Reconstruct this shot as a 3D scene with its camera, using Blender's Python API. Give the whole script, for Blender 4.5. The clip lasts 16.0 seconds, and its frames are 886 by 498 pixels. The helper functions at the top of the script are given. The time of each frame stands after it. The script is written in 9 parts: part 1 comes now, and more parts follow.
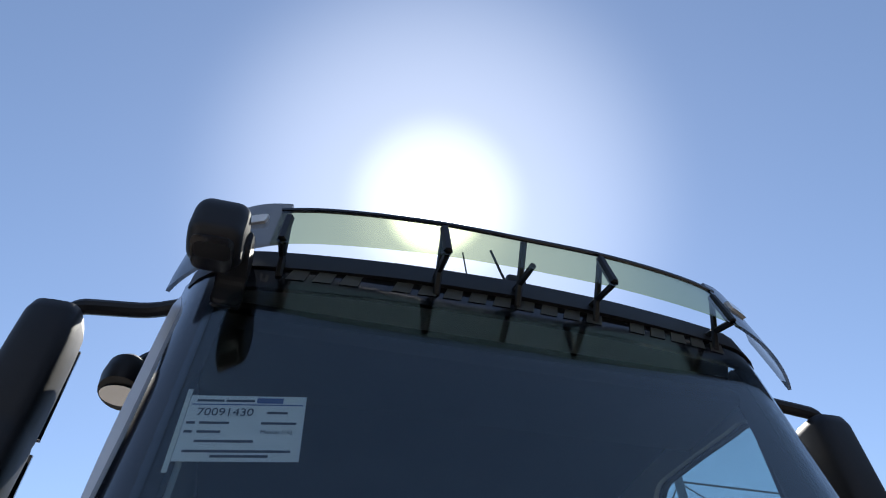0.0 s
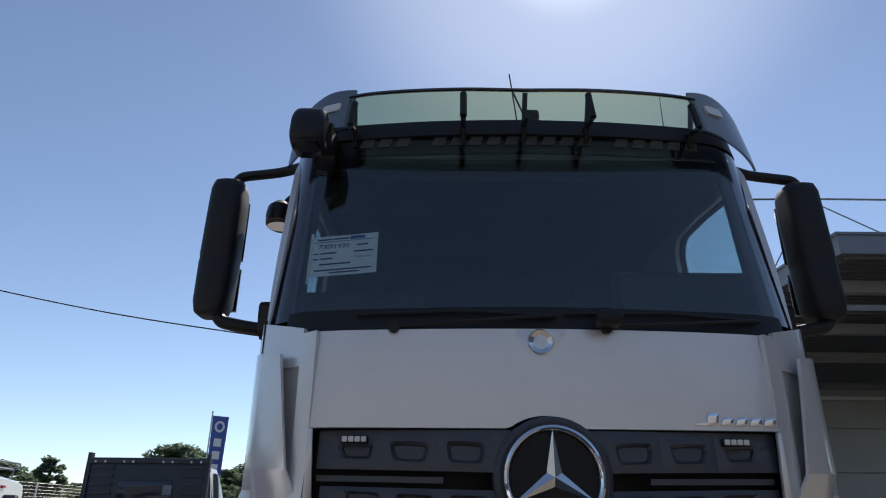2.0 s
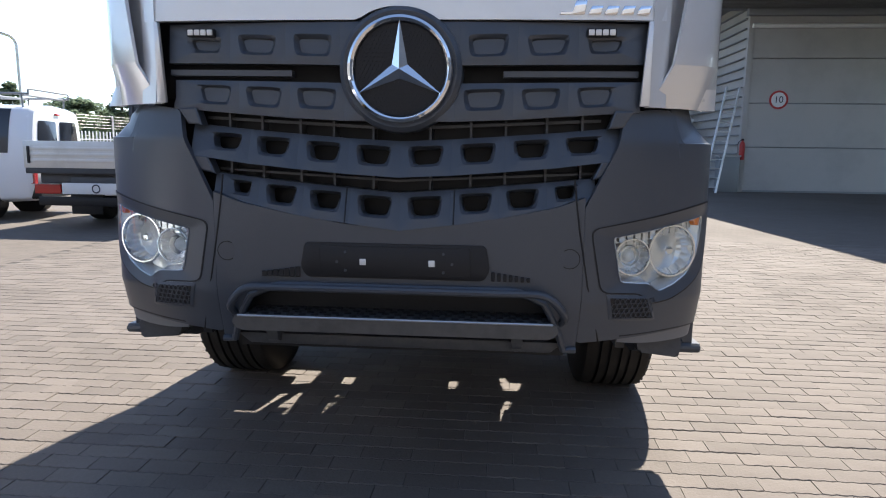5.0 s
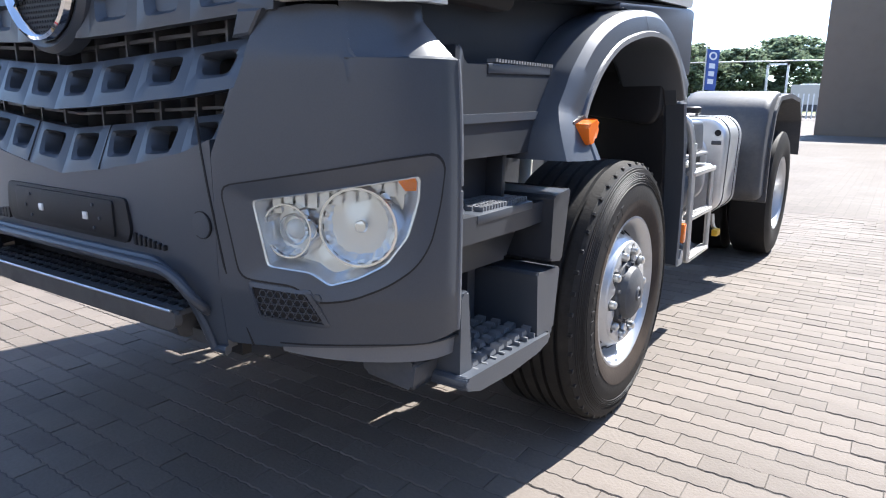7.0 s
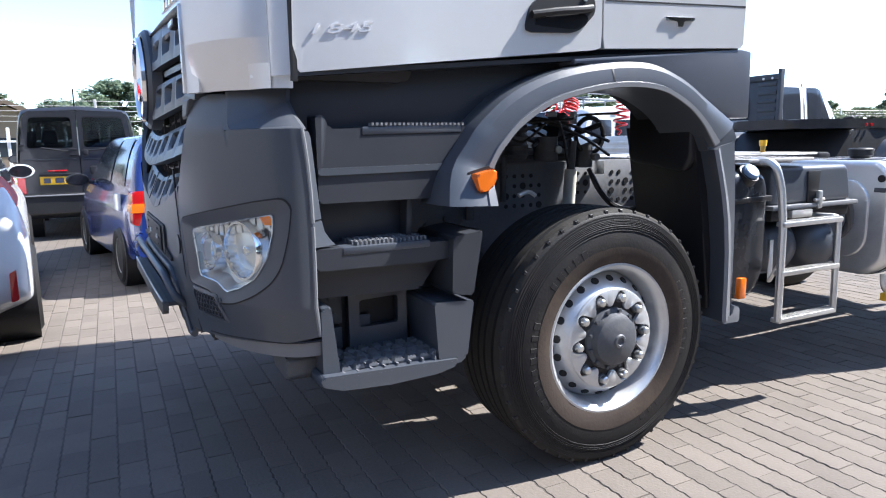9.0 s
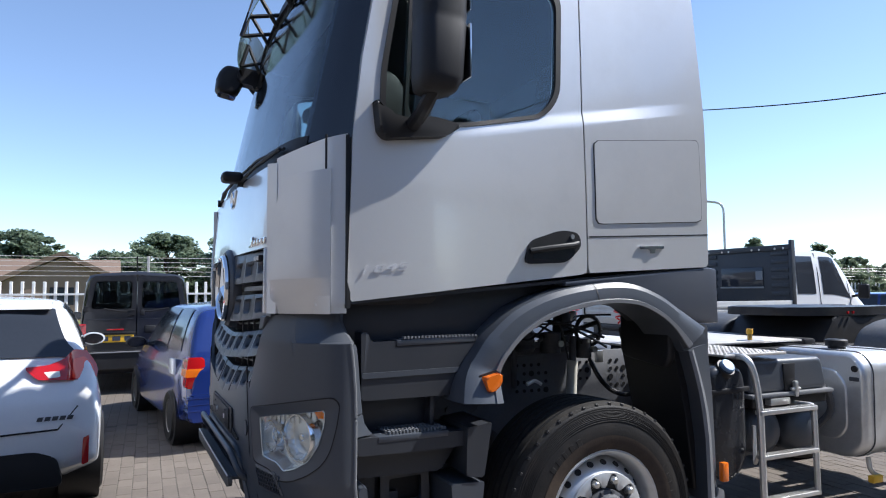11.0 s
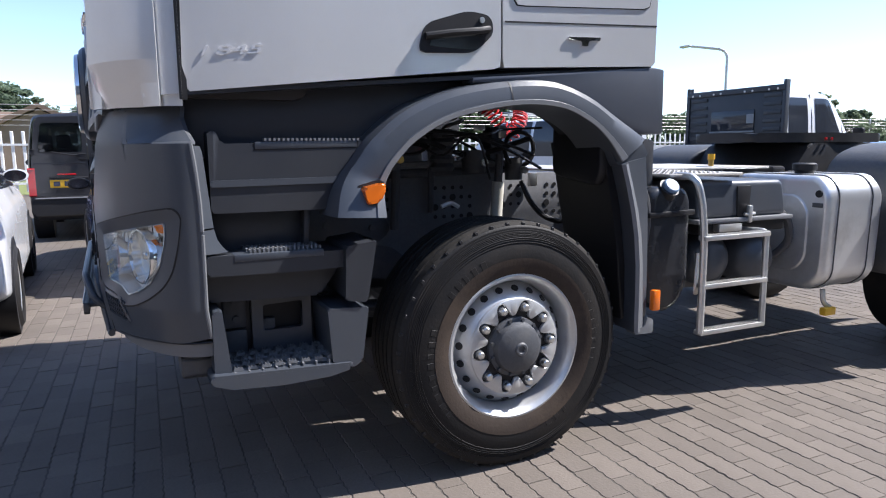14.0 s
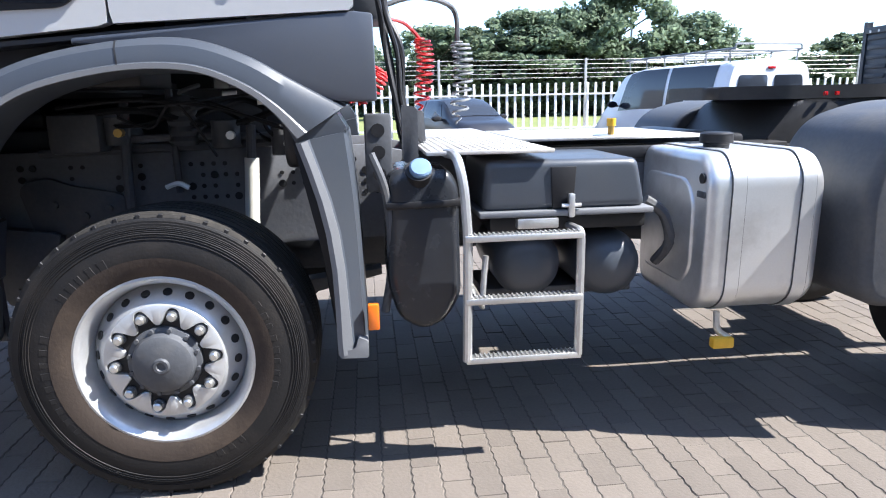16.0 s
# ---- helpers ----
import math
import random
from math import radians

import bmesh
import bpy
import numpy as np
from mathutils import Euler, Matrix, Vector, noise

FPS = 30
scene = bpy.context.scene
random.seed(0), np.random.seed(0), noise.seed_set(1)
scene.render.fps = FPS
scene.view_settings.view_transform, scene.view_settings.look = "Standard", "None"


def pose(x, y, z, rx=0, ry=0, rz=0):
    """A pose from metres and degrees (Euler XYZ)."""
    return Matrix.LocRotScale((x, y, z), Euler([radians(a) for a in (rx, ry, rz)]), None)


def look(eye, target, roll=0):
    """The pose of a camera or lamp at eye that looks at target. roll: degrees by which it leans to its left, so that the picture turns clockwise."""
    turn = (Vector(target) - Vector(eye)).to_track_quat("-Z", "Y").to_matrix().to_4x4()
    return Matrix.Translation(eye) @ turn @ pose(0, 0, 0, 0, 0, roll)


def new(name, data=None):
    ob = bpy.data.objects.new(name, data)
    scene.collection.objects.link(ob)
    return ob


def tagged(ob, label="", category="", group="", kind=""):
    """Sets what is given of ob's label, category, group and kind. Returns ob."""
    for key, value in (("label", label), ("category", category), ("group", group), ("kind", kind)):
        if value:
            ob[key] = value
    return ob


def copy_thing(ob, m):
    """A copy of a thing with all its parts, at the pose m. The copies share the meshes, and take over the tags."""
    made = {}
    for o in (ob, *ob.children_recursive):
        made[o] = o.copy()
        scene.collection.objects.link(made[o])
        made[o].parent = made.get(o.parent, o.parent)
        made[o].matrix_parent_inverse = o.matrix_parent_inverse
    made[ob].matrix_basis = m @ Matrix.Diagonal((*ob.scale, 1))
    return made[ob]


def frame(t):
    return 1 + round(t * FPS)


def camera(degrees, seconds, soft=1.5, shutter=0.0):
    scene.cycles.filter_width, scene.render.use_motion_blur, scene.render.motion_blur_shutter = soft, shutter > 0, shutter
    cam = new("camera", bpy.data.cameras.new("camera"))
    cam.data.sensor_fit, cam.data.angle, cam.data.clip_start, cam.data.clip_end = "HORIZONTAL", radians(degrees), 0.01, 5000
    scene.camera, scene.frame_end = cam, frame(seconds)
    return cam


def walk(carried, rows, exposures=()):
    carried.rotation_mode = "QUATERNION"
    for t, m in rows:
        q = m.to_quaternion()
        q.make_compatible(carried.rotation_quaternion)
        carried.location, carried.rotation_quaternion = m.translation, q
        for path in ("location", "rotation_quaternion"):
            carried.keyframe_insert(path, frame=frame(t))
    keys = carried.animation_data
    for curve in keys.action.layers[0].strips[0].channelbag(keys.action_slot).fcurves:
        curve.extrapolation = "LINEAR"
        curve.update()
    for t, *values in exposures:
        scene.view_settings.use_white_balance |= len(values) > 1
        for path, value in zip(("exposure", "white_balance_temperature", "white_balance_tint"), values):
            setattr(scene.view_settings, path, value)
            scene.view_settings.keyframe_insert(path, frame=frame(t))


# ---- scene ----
cam = camera(68.3, 16.0, soft=1.1)
PATH = [
    (0, (-0.667, -1.257, 1.658), (-0.296, 0.109, 3.07), -0.8),
    (0.5, (-0.628, -1.545, 1.562), (-0.362, -0.004, 2.81), -0.4),
    (1, (-0.549, -1.821, 1.536), (-0.387, -0.158, 2.634), 0.0),
    (1.5, (-0.413, -2.076, 1.492), (-0.35, -0.311, 2.431), -0.1),
    (2, (-0.355, -2.295, 1.459), (-0.36, -0.444, 2.214), 0.6),
    (2.5, (-0.307, -2.468, 1.422), (-0.343, -0.576, 2.069), 0.8),
    (3, (-0.247, -2.543, 1.406), (-0.29, -0.602, 1.888), 0.8),
    (3.5, (-0.18, -2.564, 1.403), (-0.234, -0.581, 1.662), 0.9),
    (4, (-0.085, -2.544, 1.382), (-0.159, -0.547, 1.459), 0.7),
    (4.5, (0.058, -2.423, 1.343), (-0.014, -0.431, 1.18), 0.7),
    (5, (0.346, -2.174, 1.327), (0.184, -0.205, 1.021), 0.7),
    (5.2, (0.517, -2.09, 1.308), (0.328, -0.13, 0.958), 0.6),
    (7.3, (2.183, -0.687, 1.256), (0.904, 0.784, 0.812), 0.4),
    (7.5, (2.307, -0.548, 1.249), (0.924, 0.828, 0.81), 0.2),
    (8, (2.596, -0.192, 1.247), (0.976, 0.895, 0.806), 0.1),
    (8.2, (2.698, -0.067, 1.23), (1.022, 0.935, 0.793), 0.2),
    (10.3, (3.561, -0.339, 1.506), (1.737, 0.475, 1.407), -0.1),
    (10.5, (3.593, -0.341, 1.521), (1.767, 0.475, 1.489), -0.2),
    (11, (3.643, -0.359, 1.555), (1.824, 0.462, 1.685), -0.3),
    (11.5, (3.628, -0.393, 1.594), (1.86, 0.448, 2.002), -0.5),
    (12, (3.613, -0.373, 1.541), (1.898, 0.466, 2.136), -0.7),
    (12.5, (3.591, -0.331, 1.481), (1.853, 0.503, 2.012), -0.6),
    (13, (3.526, -0.277, 1.408), (1.734, 0.564, 1.698), -0.3),
    (13.5, (3.453, -0.163, 1.331), (1.645, 0.691, 1.357), -0.6),
    (14, (3.404, 0.234, 1.329), (1.604, 1.051, 1.025), -0.4),
    (14.5, (3.33, 0.703, 1.33), (1.514, 1.412, 0.881), -0.6),
    (15, (3.325, 1.248, 1.368), (1.493, 1.902, 0.905), -0.9),
    (15.5, (3.344, 1.76, 1.369), (1.457, 2.245, 0.916), -0.9),
    (16, (3.377, 2.312, 1.38), (1.438, 2.526, 0.938), -1.2),
]
walk(cam, [(t, look(eye, to, roll)) for t, eye, to, roll in PATH],
     exposures=[(0.0, 0.5, 6500, 8), (0.5, -0.05, 6500, 8), (1.0, -0.3, 6450, 8), (2.0, 0.05, 6600, 9), (3.0, 0.5, 7000, 10), (3.5, 0.68, 7200, 10), (4.0, 0.75, 7100, 10),
                (4.5, 0.93, 6950, 10), (5.0, 1.3, 6700, 10), (7.5, 1.85, 6100, 10), (8.0, 1.95, 6050, 10), (10.5, 0.85, 6050, 11), (11.0, 0.75, 6100, 10), (12.0, 0.38, 6250, 9), (13.0, 0.3, 6200, 9),
                (13.5, 0.55, 6200, 10), (14.0, 1.0, 6150, 13), (14.5, 1.6, 6100, 10), (15.0, 1.7, 6150, 10), (16.0, 1.7, 6100, 10)])

# ---- light ----
SUN = Vector((0.163, 0.638, 0.752)).normalized()
world = bpy.data.worlds.new("world")
scene.world = world
world.use_nodes = True
wt = world.node_tree
sky = wt.nodes.new("ShaderNodeTexSky")
sky.sky_type, sky.sun_disc = "NISHITA", False
sky.sun_elevation = math.asin(SUN.z)
sky.sun_rotation = math.atan2(SUN.x, SUN.y)
sky.air_density, sky.dust_density, sky.ozone_density = 0.75, 0.1, 2.0
# glare round the sun painted into the sky, much wider than its real disc
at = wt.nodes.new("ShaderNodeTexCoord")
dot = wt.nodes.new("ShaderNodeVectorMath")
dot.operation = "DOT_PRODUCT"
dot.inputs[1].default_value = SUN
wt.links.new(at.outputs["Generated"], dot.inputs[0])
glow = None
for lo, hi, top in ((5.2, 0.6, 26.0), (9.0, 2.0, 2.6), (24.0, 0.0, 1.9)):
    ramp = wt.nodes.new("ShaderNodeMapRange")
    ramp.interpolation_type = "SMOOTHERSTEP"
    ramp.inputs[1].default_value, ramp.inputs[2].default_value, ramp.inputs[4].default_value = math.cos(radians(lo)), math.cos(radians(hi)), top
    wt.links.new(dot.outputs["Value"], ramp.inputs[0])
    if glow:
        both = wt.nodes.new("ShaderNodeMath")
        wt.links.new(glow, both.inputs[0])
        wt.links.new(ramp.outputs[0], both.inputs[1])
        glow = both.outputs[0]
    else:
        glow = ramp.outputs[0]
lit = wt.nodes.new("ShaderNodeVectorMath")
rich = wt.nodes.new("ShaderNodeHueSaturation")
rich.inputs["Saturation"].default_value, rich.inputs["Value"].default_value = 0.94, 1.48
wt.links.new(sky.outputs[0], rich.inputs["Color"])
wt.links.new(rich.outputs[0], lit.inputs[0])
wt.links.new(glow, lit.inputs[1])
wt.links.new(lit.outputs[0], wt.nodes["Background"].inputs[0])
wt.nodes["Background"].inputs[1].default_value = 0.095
sun = new("sun", bpy.data.lights.new("sun", "SUN"))
sun.data.energy, sun.data.angle, sun.data.color = 5.0, radians(0.53), (1.0, 0.95, 0.88)
sun.matrix_basis = look(SUN * 50, (0, 0, 0))

# ---- materials ----
def material(name, colour, rough=0.5, metal=0.0, bump=0.0, scale=40.0, vary=0.12, coat=0.0, spec=0.5, stain=None, stain_scale=2.5, stain_amount=0.3, stretch=(1, 1, 1), rnd=0.0, emit=0.0):
    m = bpy.data.materials.new(name)
    m.use_nodes = True
    n, l = m.node_tree.nodes, m.node_tree.links
    p = n["Principled BSDF"]
    p.inputs["Roughness"].default_value = rough
    p.inputs["Metallic"].default_value = metal
    p.inputs["Coat Weight"].default_value = coat
    p.inputs["Coat Roughness"].default_value = 0.06
    p.inputs["Specular IOR Level"].default_value = spec
    tc = n.new("ShaderNodeTexCoord")
    mp = n.new("ShaderNodeMapping")
    mp.inputs["Scale"].default_value = stretch
    l.new(tc.outputs["Object"], mp.inputs[0])
    fine = n.new("ShaderNodeTexNoise")
    fine.inputs["Scale"].default_value = scale
    fine.inputs["Detail"].default_value = 5
    l.new(mp.outputs[0], fine.inputs["Vector"])
    wide = n.new("ShaderNodeTexNoise")
    wide.inputs["Scale"].default_value = stain_scale
    wide.inputs["Detail"].default_value = 6
    wide.inputs["Roughness"].default_value = 0.65
    l.new(mp.outputs[0], wide.inputs["Vector"])
    dark = tuple(c * (1 - vary) for c in colour)
    light = tuple(min(1, c * (1 + vary)) for c in colour)
    mix = n.new("ShaderNodeMix")
    mix.data_type = "RGBA"
    mix.inputs[6].default_value, mix.inputs[7].default_value = (*dark, 1), (*light, 1)
    l.new(fine.outputs[0], mix.inputs[0])
    ramp = n.new("ShaderNodeMapRange")
    ramp.inputs[1].default_value, ramp.inputs[2].default_value = 0.48, 0.72
    ramp.inputs[4].default_value = stain_amount
    l.new(wide.outputs[0], ramp.inputs[0])
    mix2 = n.new("ShaderNodeMix")
    mix2.data_type = "RGBA"
    l.new(ramp.outputs[0], mix2.inputs[0])
    l.new(mix.outputs[2], mix2.inputs[6])
    mix2.inputs[7].default_value = (*(stain or dark), 1)
    out = mix2.outputs[2]
    if rnd:
        info = n.new("ShaderNodeObjectInfo")
        geo = n.new("ShaderNodeNewGeometry")
        add = n.new("ShaderNodeMath")
        l.new(info.outputs["Random"], add.inputs[0])
        l.new(geo.outputs["Random Per Island"], add.inputs[1])
        fr = n.new("ShaderNodeMath")
        fr.operation = "FRACT"
        l.new(add.outputs[0], fr.inputs[0])
        mr = n.new("ShaderNodeMapRange")
        mr.inputs[3].default_value, mr.inputs[4].default_value = 1 - rnd, 1 + rnd
        l.new(fr.outputs[0], mr.inputs[0])
        hsv = n.new("ShaderNodeHueSaturation")
        l.new(mr.outputs[0], hsv.inputs["Value"])
        l.new(out, hsv.inputs["Color"])
        out = hsv.outputs[0]
    l.new(out, p.inputs["Base Color"])
    rr = n.new("ShaderNodeMapRange")
    rr.inputs[3].default_value, rr.inputs[4].default_value = max(0.02, rough * 0.8), min(1, rough * 1.25)
    l.new(wide.outputs[0], rr.inputs[0])
    l.new(rr.outputs[0], p.inputs["Roughness"])
    if bump:
        b = n.new("ShaderNodeBump")
        b.inputs["Strength"].default_value = bump
        b.inputs["Distance"].default_value = 0.004
        l.new(fine.outputs[0], b.inputs["Height"])
        l.new(b.outputs[0], p.inputs["Normal"])
    if emit:
        p.inputs["Emission Color"].default_value = (*colour, 1)
        p.inputs["Emission Strength"].default_value = emit
    return m


def glass(name, tint, rough=0.0, base=0.04):
    m = bpy.data.materials.new(name)
    m.use_nodes = True
    n, l = m.node_tree.nodes, m.node_tree.links
    n.remove(n["Principled BSDF"])
    tr, gl, mx = n.new("ShaderNodeBsdfTransparent"), n.new("ShaderNodeBsdfGlossy"), n.new("ShaderNodeMixShader")
    lw, pw, mr = n.new("ShaderNodeLayerWeight"), n.new("ShaderNodeMath"), n.new("ShaderNodeMapRange")
    pw.operation = "POWER"
    pw.inputs[1].default_value = 5.0
    mr.inputs[3].default_value = base
    l.new(lw.outputs["Facing"], pw.inputs[0])
    l.new(pw.outputs[0], mr.inputs[0])
    lw.inputs[0].default_value = 0.5
    tr.inputs[0].default_value = (*tint, 1)
    gl.inputs["Roughness"].default_value = rough
    l.new(mr.outputs[0], mx.inputs[0])
    l.new(tr.outputs[0], mx.inputs[1])
    l.new(gl.outputs[0], mx.inputs[2])
    l.new(mx.outputs[0], n["Material Output"].inputs[0])
    return m


def foliage(name, colour):
    m = material(name, colour, 0.7, vary=0.3, scale=3, rnd=0.4, spec=0.15)
    n, l = m.node_tree.nodes, m.node_tree.links
    p = n["Principled BSDF"]
    tl, mx = n.new("ShaderNodeBsdfTranslucent"), n.new("ShaderNodeMixShader")
    mx.inputs[0].default_value = 0.6
    l.new(p.inputs["Base Color"].links[0].from_socket, tl.inputs[0])
    l.new(p.outputs[0], mx.inputs[1])
    l.new(tl.outputs[0], mx.inputs[2])
    l.new(mx.outputs[0], n["Material Output"].inputs[0])
    return m


SILVER = material("silver_paint", (0.74, 0.74, 0.73), 0.30, 0.42, vary=0.03, scale=300, coat=0.8, stain=(0.46, 0.46, 0.46), stain_amount=0.25, stain_scale=1.5)
PLASTIC = material("grey_plastic", (0.051, 0.059, 0.073), 0.36, spec=0.6, vary=0.14, bump=0.05, scale=260, stain=(0.072, 0.073, 0.077), stain_amount=0.35, stain_scale=3)
FLANK = material("slate_plastic", (0.062, 0.070, 0.088), 0.32, spec=0.6, vary=0.12, bump=0.04, scale=260, stain=(0.082, 0.084, 0.09), stain_amount=0.35, stain_scale=3)
DARKPLASTIC = material("dark_grey_plastic", (0.027, 0.030, 0.037), 0.40, spec=0.5, vary=0.14, bump=0.05, scale=260, stain=(0.045, 0.046, 0.05), stain_amount=0.35, stain_scale=3)
LIGHTPLASTIC = material("worn_and_sunlit_grey_plastic", (0.15, 0.155, 0.165), 0.5, vary=0.12, bump=0.1, scale=200, stain=(0.2, 0.2, 0.2), stain_amount=0.35, stain_scale=4)
BLACK = material("black_plastic", (0.013, 0.013, 0.015), 0.5, vary=0.2, bump=0.1, scale=200, spec=0.35, stain=(0.024, 0.024, 0.024))
GLOSSBLACK = material("gloss_black", (0.01, 0.011, 0.016), 0.12, vary=0.1, coat=0.4)
RUBBER = material("tyre_rubber", (0.014, 0.0135, 0.014), 0.6, spec=0.25, bump=0.2, scale=90, vary=0.2, stain=(0.032, 0.027, 0.023), stain_scale=3, stain_amount=0.7)
DUSTRUB = material("brown_dusty_rubber", (0.040, 0.030, 0.024), 0.75, spec=0.25, bump=0.2, scale=90, vary=0.2, stain=(0.085, 0.062, 0.045), stain_scale=4, stain_amount=0.8)
TREAD = material("tyre_tread_dusty", (0.025, 0.023, 0.021), 0.8, spec=0.25, bump=0.3, scale=90, vary=0.2, stain=(0.060, 0.053, 0.046), stain_scale=8, stain_amount=0.6)
CHASSIS = material("chassis_paint", (0.062, 0.066, 0.075), 0.55, bump=0.2, scale=60, vary=0.25, stain=(0.12, 0.112, 0.10), stain_scale=5, stain_amount=0.55)
# rail colour lightened in place of light bounced up into the wheel arch
RAILP = material("brightened_rail_paint", (0.13, 0.135, 0.15), 0.6, bump=0.2, scale=60, vary=0.2, stain=(0.17, 0.16, 0.145), stain_scale=5, stain_amount=0.4)
RIM = material("rim_paint", (0.56, 0.57, 0.58), 0.35, 0.6, vary=0.06, scale=120, stain=(0.42, 0.41, 0.39), stain_scale=9, stain_amount=0.5)
NUT = material("zinc_nut", (0.62, 0.62, 0.6), 0.3, 0.9, vary=0.15, scale=200)
BADGE = material("bright_badge", (0.86, 0.86, 0.87), 0.22, 0.35, vary=0.03)
CHROME = material("chrome", (0.82, 0.83, 0.85), 0.08, 1.0, vary=0.02)
ALU = material("brushed_aluminium", (0.66, 0.66, 0.65), 0.38, 0.85, bump=0.15, scale=90, vary=0.08, stain=(0.42, 0.4, 0.37), stain_scale=4, stain_amount=0.5)
TANKALU = material("tank_aluminium", (0.70, 0.71, 0.72), 0.36, 0.75, bump=0.05, scale=150, vary=0.05, stain=(0.35, 0.34, 0.33), stain_scale=3, stain_amount=0.55)
GALV = material("tread_plate", (0.60, 0.58, 0.55), 0.5, 0.6, bump=0.4, scale=50, vary=0.15, stain=(0.33, 0.3, 0.27), stain_scale=4, stain_amount=0.6)
AMBER = material("amber_lens", (0.75, 0.16, 0.01), 0.15, vary=0.08, coat=0.6)
REDBRIGHT = material("bright_red_lens", (0.72, 0.035, 0.012), 0.08, vary=0.1, coat=0.6)
RED = material("red_lens", (0.42, 0.008, 0.010), 0.08, vary=0.1, coat=0.6)
WHITELENS = material("white_lens", (0.75, 0.74, 0.7), 0.15, vary=0.05, coat=0.5)
REDHOSE = material("red_hose", (0.6, 0.02, 0.02), 0.35, vary=0.1)
BLUECAP = material("blue_cap", (0.15, 0.24, 0.38), 0.45, vary=0.12, bump=0.1)
YELLOW = material("yellow_plastic", (0.75, 0.42, 0.03), 0.4, vary=0.15)
BRASS = material("brass", (0.5, 0.33, 0.1), 0.4, 0.8, vary=0.2)
SCREEN = glass("windscreen_glass", (0.80, 0.86, 0.87), 0.0, 0.085)
SIDEGLASS = glass("side_glass", (0.78, 0.88, 0.88), 0.0, 0.09)
CLEAR = glass("lamp_glass", (0.95, 0.97, 0.97))
SMOKEDARK = glass("dark_smoked_acrylic", (0.33, 0.335, 0.335), 0.03, 0.05)
SMOKE = glass("smoked_acrylic", (0.76, 0.78, 0.62), 0.03)
PAPER = material("paper", (0.8, 0.81, 0.83), 0.6, vary=0.02)
INK = material("ink", (0.03, 0.035, 0.06), 0.6)
BLUEINK = material("blue_ink", (0.05, 0.1, 0.3), 0.6)
LAMPREF = material("lamp_reflector", (0.93, 0.92, 0.90), 0.16, 0.72, bump=0.25, scale=14, vary=0.03)
LAMPWALL = material("lamp_wall", (0.74, 0.75, 0.76), 0.18, 0.65, bump=0.1, scale=20, vary=0.03)
TRIM = material("cab_trim", (0.022, 0.021, 0.023), 0.7, bump=0.2, vary=0.2)
LETTER = material("banner_print", (0.055, 0.058, 0.065), 0.5, vary=0.03)


# ---- mesh helpers ----
def part(name, bm, mat, parent=None, label="", smooth=32, at=None, recalc=True):
    if recalc:
        bmesh.ops.recalc_face_normals(bm, faces=bm.faces)
    me = bpy.data.meshes.new(name)
    bm.to_mesh(me)
    bm.free()
    me.materials.append(mat)
    if smooth:
        me.shade_smooth()
        me.set_sharp_from_angle(angle=radians(smooth))
    ob = new(name, me)
    ob.parent = parent
    if at is not None:
        ob.matrix_basis = at
    if label:
        ob["label"] = label
    return ob


def thing(name, label, category, group="", kind="", at=None):
    ob = new(name)
    if at is not None:
        ob.matrix_basis = at
    return tagged(ob, label, category, group, kind)


def box(x0, x1, y0, y1, z0, z1, r=0.0, seg=2, bm=None):
    own = bmesh.new()
    bmesh.ops.create_cube(own, size=1)
    for v in own.verts:
        v.co = Vector(((x0 + x1) / 2 + v.co.x * (x1 - x0), (y0 + y1) / 2 + v.co.y * (y1 - y0), (z0 + z1) / 2 + v.co.z * (z1 - z0)))
    if r:
        bmesh.ops.bevel(own, geom=own.edges[:], offset=min(r, 0.49 * min(abs(x1 - x0), abs(y1 - y0), abs(z1 - z0))), segments=seg, affect="EDGES", profile=0.5)
    return merge(bm, own)


def merge(bm, own):
    if bm is None:
        return own
    me = bpy.data.meshes.new("tmp")
    own.to_mesh(me)
    own.free()
    bm.from_mesh(me)
    bpy.data.meshes.remove(me)
    return bm


def place(axis, u, v, w):
    return {"x": Vector((w, u, v)), "y": Vector((u, w, v)), "z": Vector((u, v, w))}[axis]


def prism(pts, axis, a, b, r=0.0, seg=2, bm=None):
    own = bmesh.new()
    lo = [own.verts.new(place(axis, u, v, a)) for u, v in pts]
    hi = [own.verts.new(place(axis, u, v, b)) for u, v in pts]
    own.faces.new(lo)
    own.faces.new(hi[::-1])
    k = len(pts)
    for i in range(k):
        own.faces.new((lo[i], hi[i], hi[(i + 1) % k], lo[(i + 1) % k]))
    if r:
        bmesh.ops.bevel(own, geom=own.edges[:], offset=r, segments=seg, affect="EDGES", profile=0.5)
    return merge(bm, own)


def grid(rows, closed_u=False, closed_v=False, cap=False, bm=None):
    """A sheet over rows of points."""
    own = bmesh.new()
    vs = [[own.verts.new(p) for p in row] for row in rows]
    nu, nv = len(vs), len(vs[0])
    for i in range(nu if closed_u else nu - 1):
        for j in range(nv if closed_v else nv - 1):
            a, b, c, d = vs[i][j], vs[(i + 1) % nu][j], vs[(i + 1) % nu][(j + 1) % nv], vs[i][(j + 1) % nv]
            own.faces.new((a, b, c, d))
    if cap:
        own.faces.new(vs[0])
        own.faces.new(vs[-1][::-1])
    return merge(bm, own)


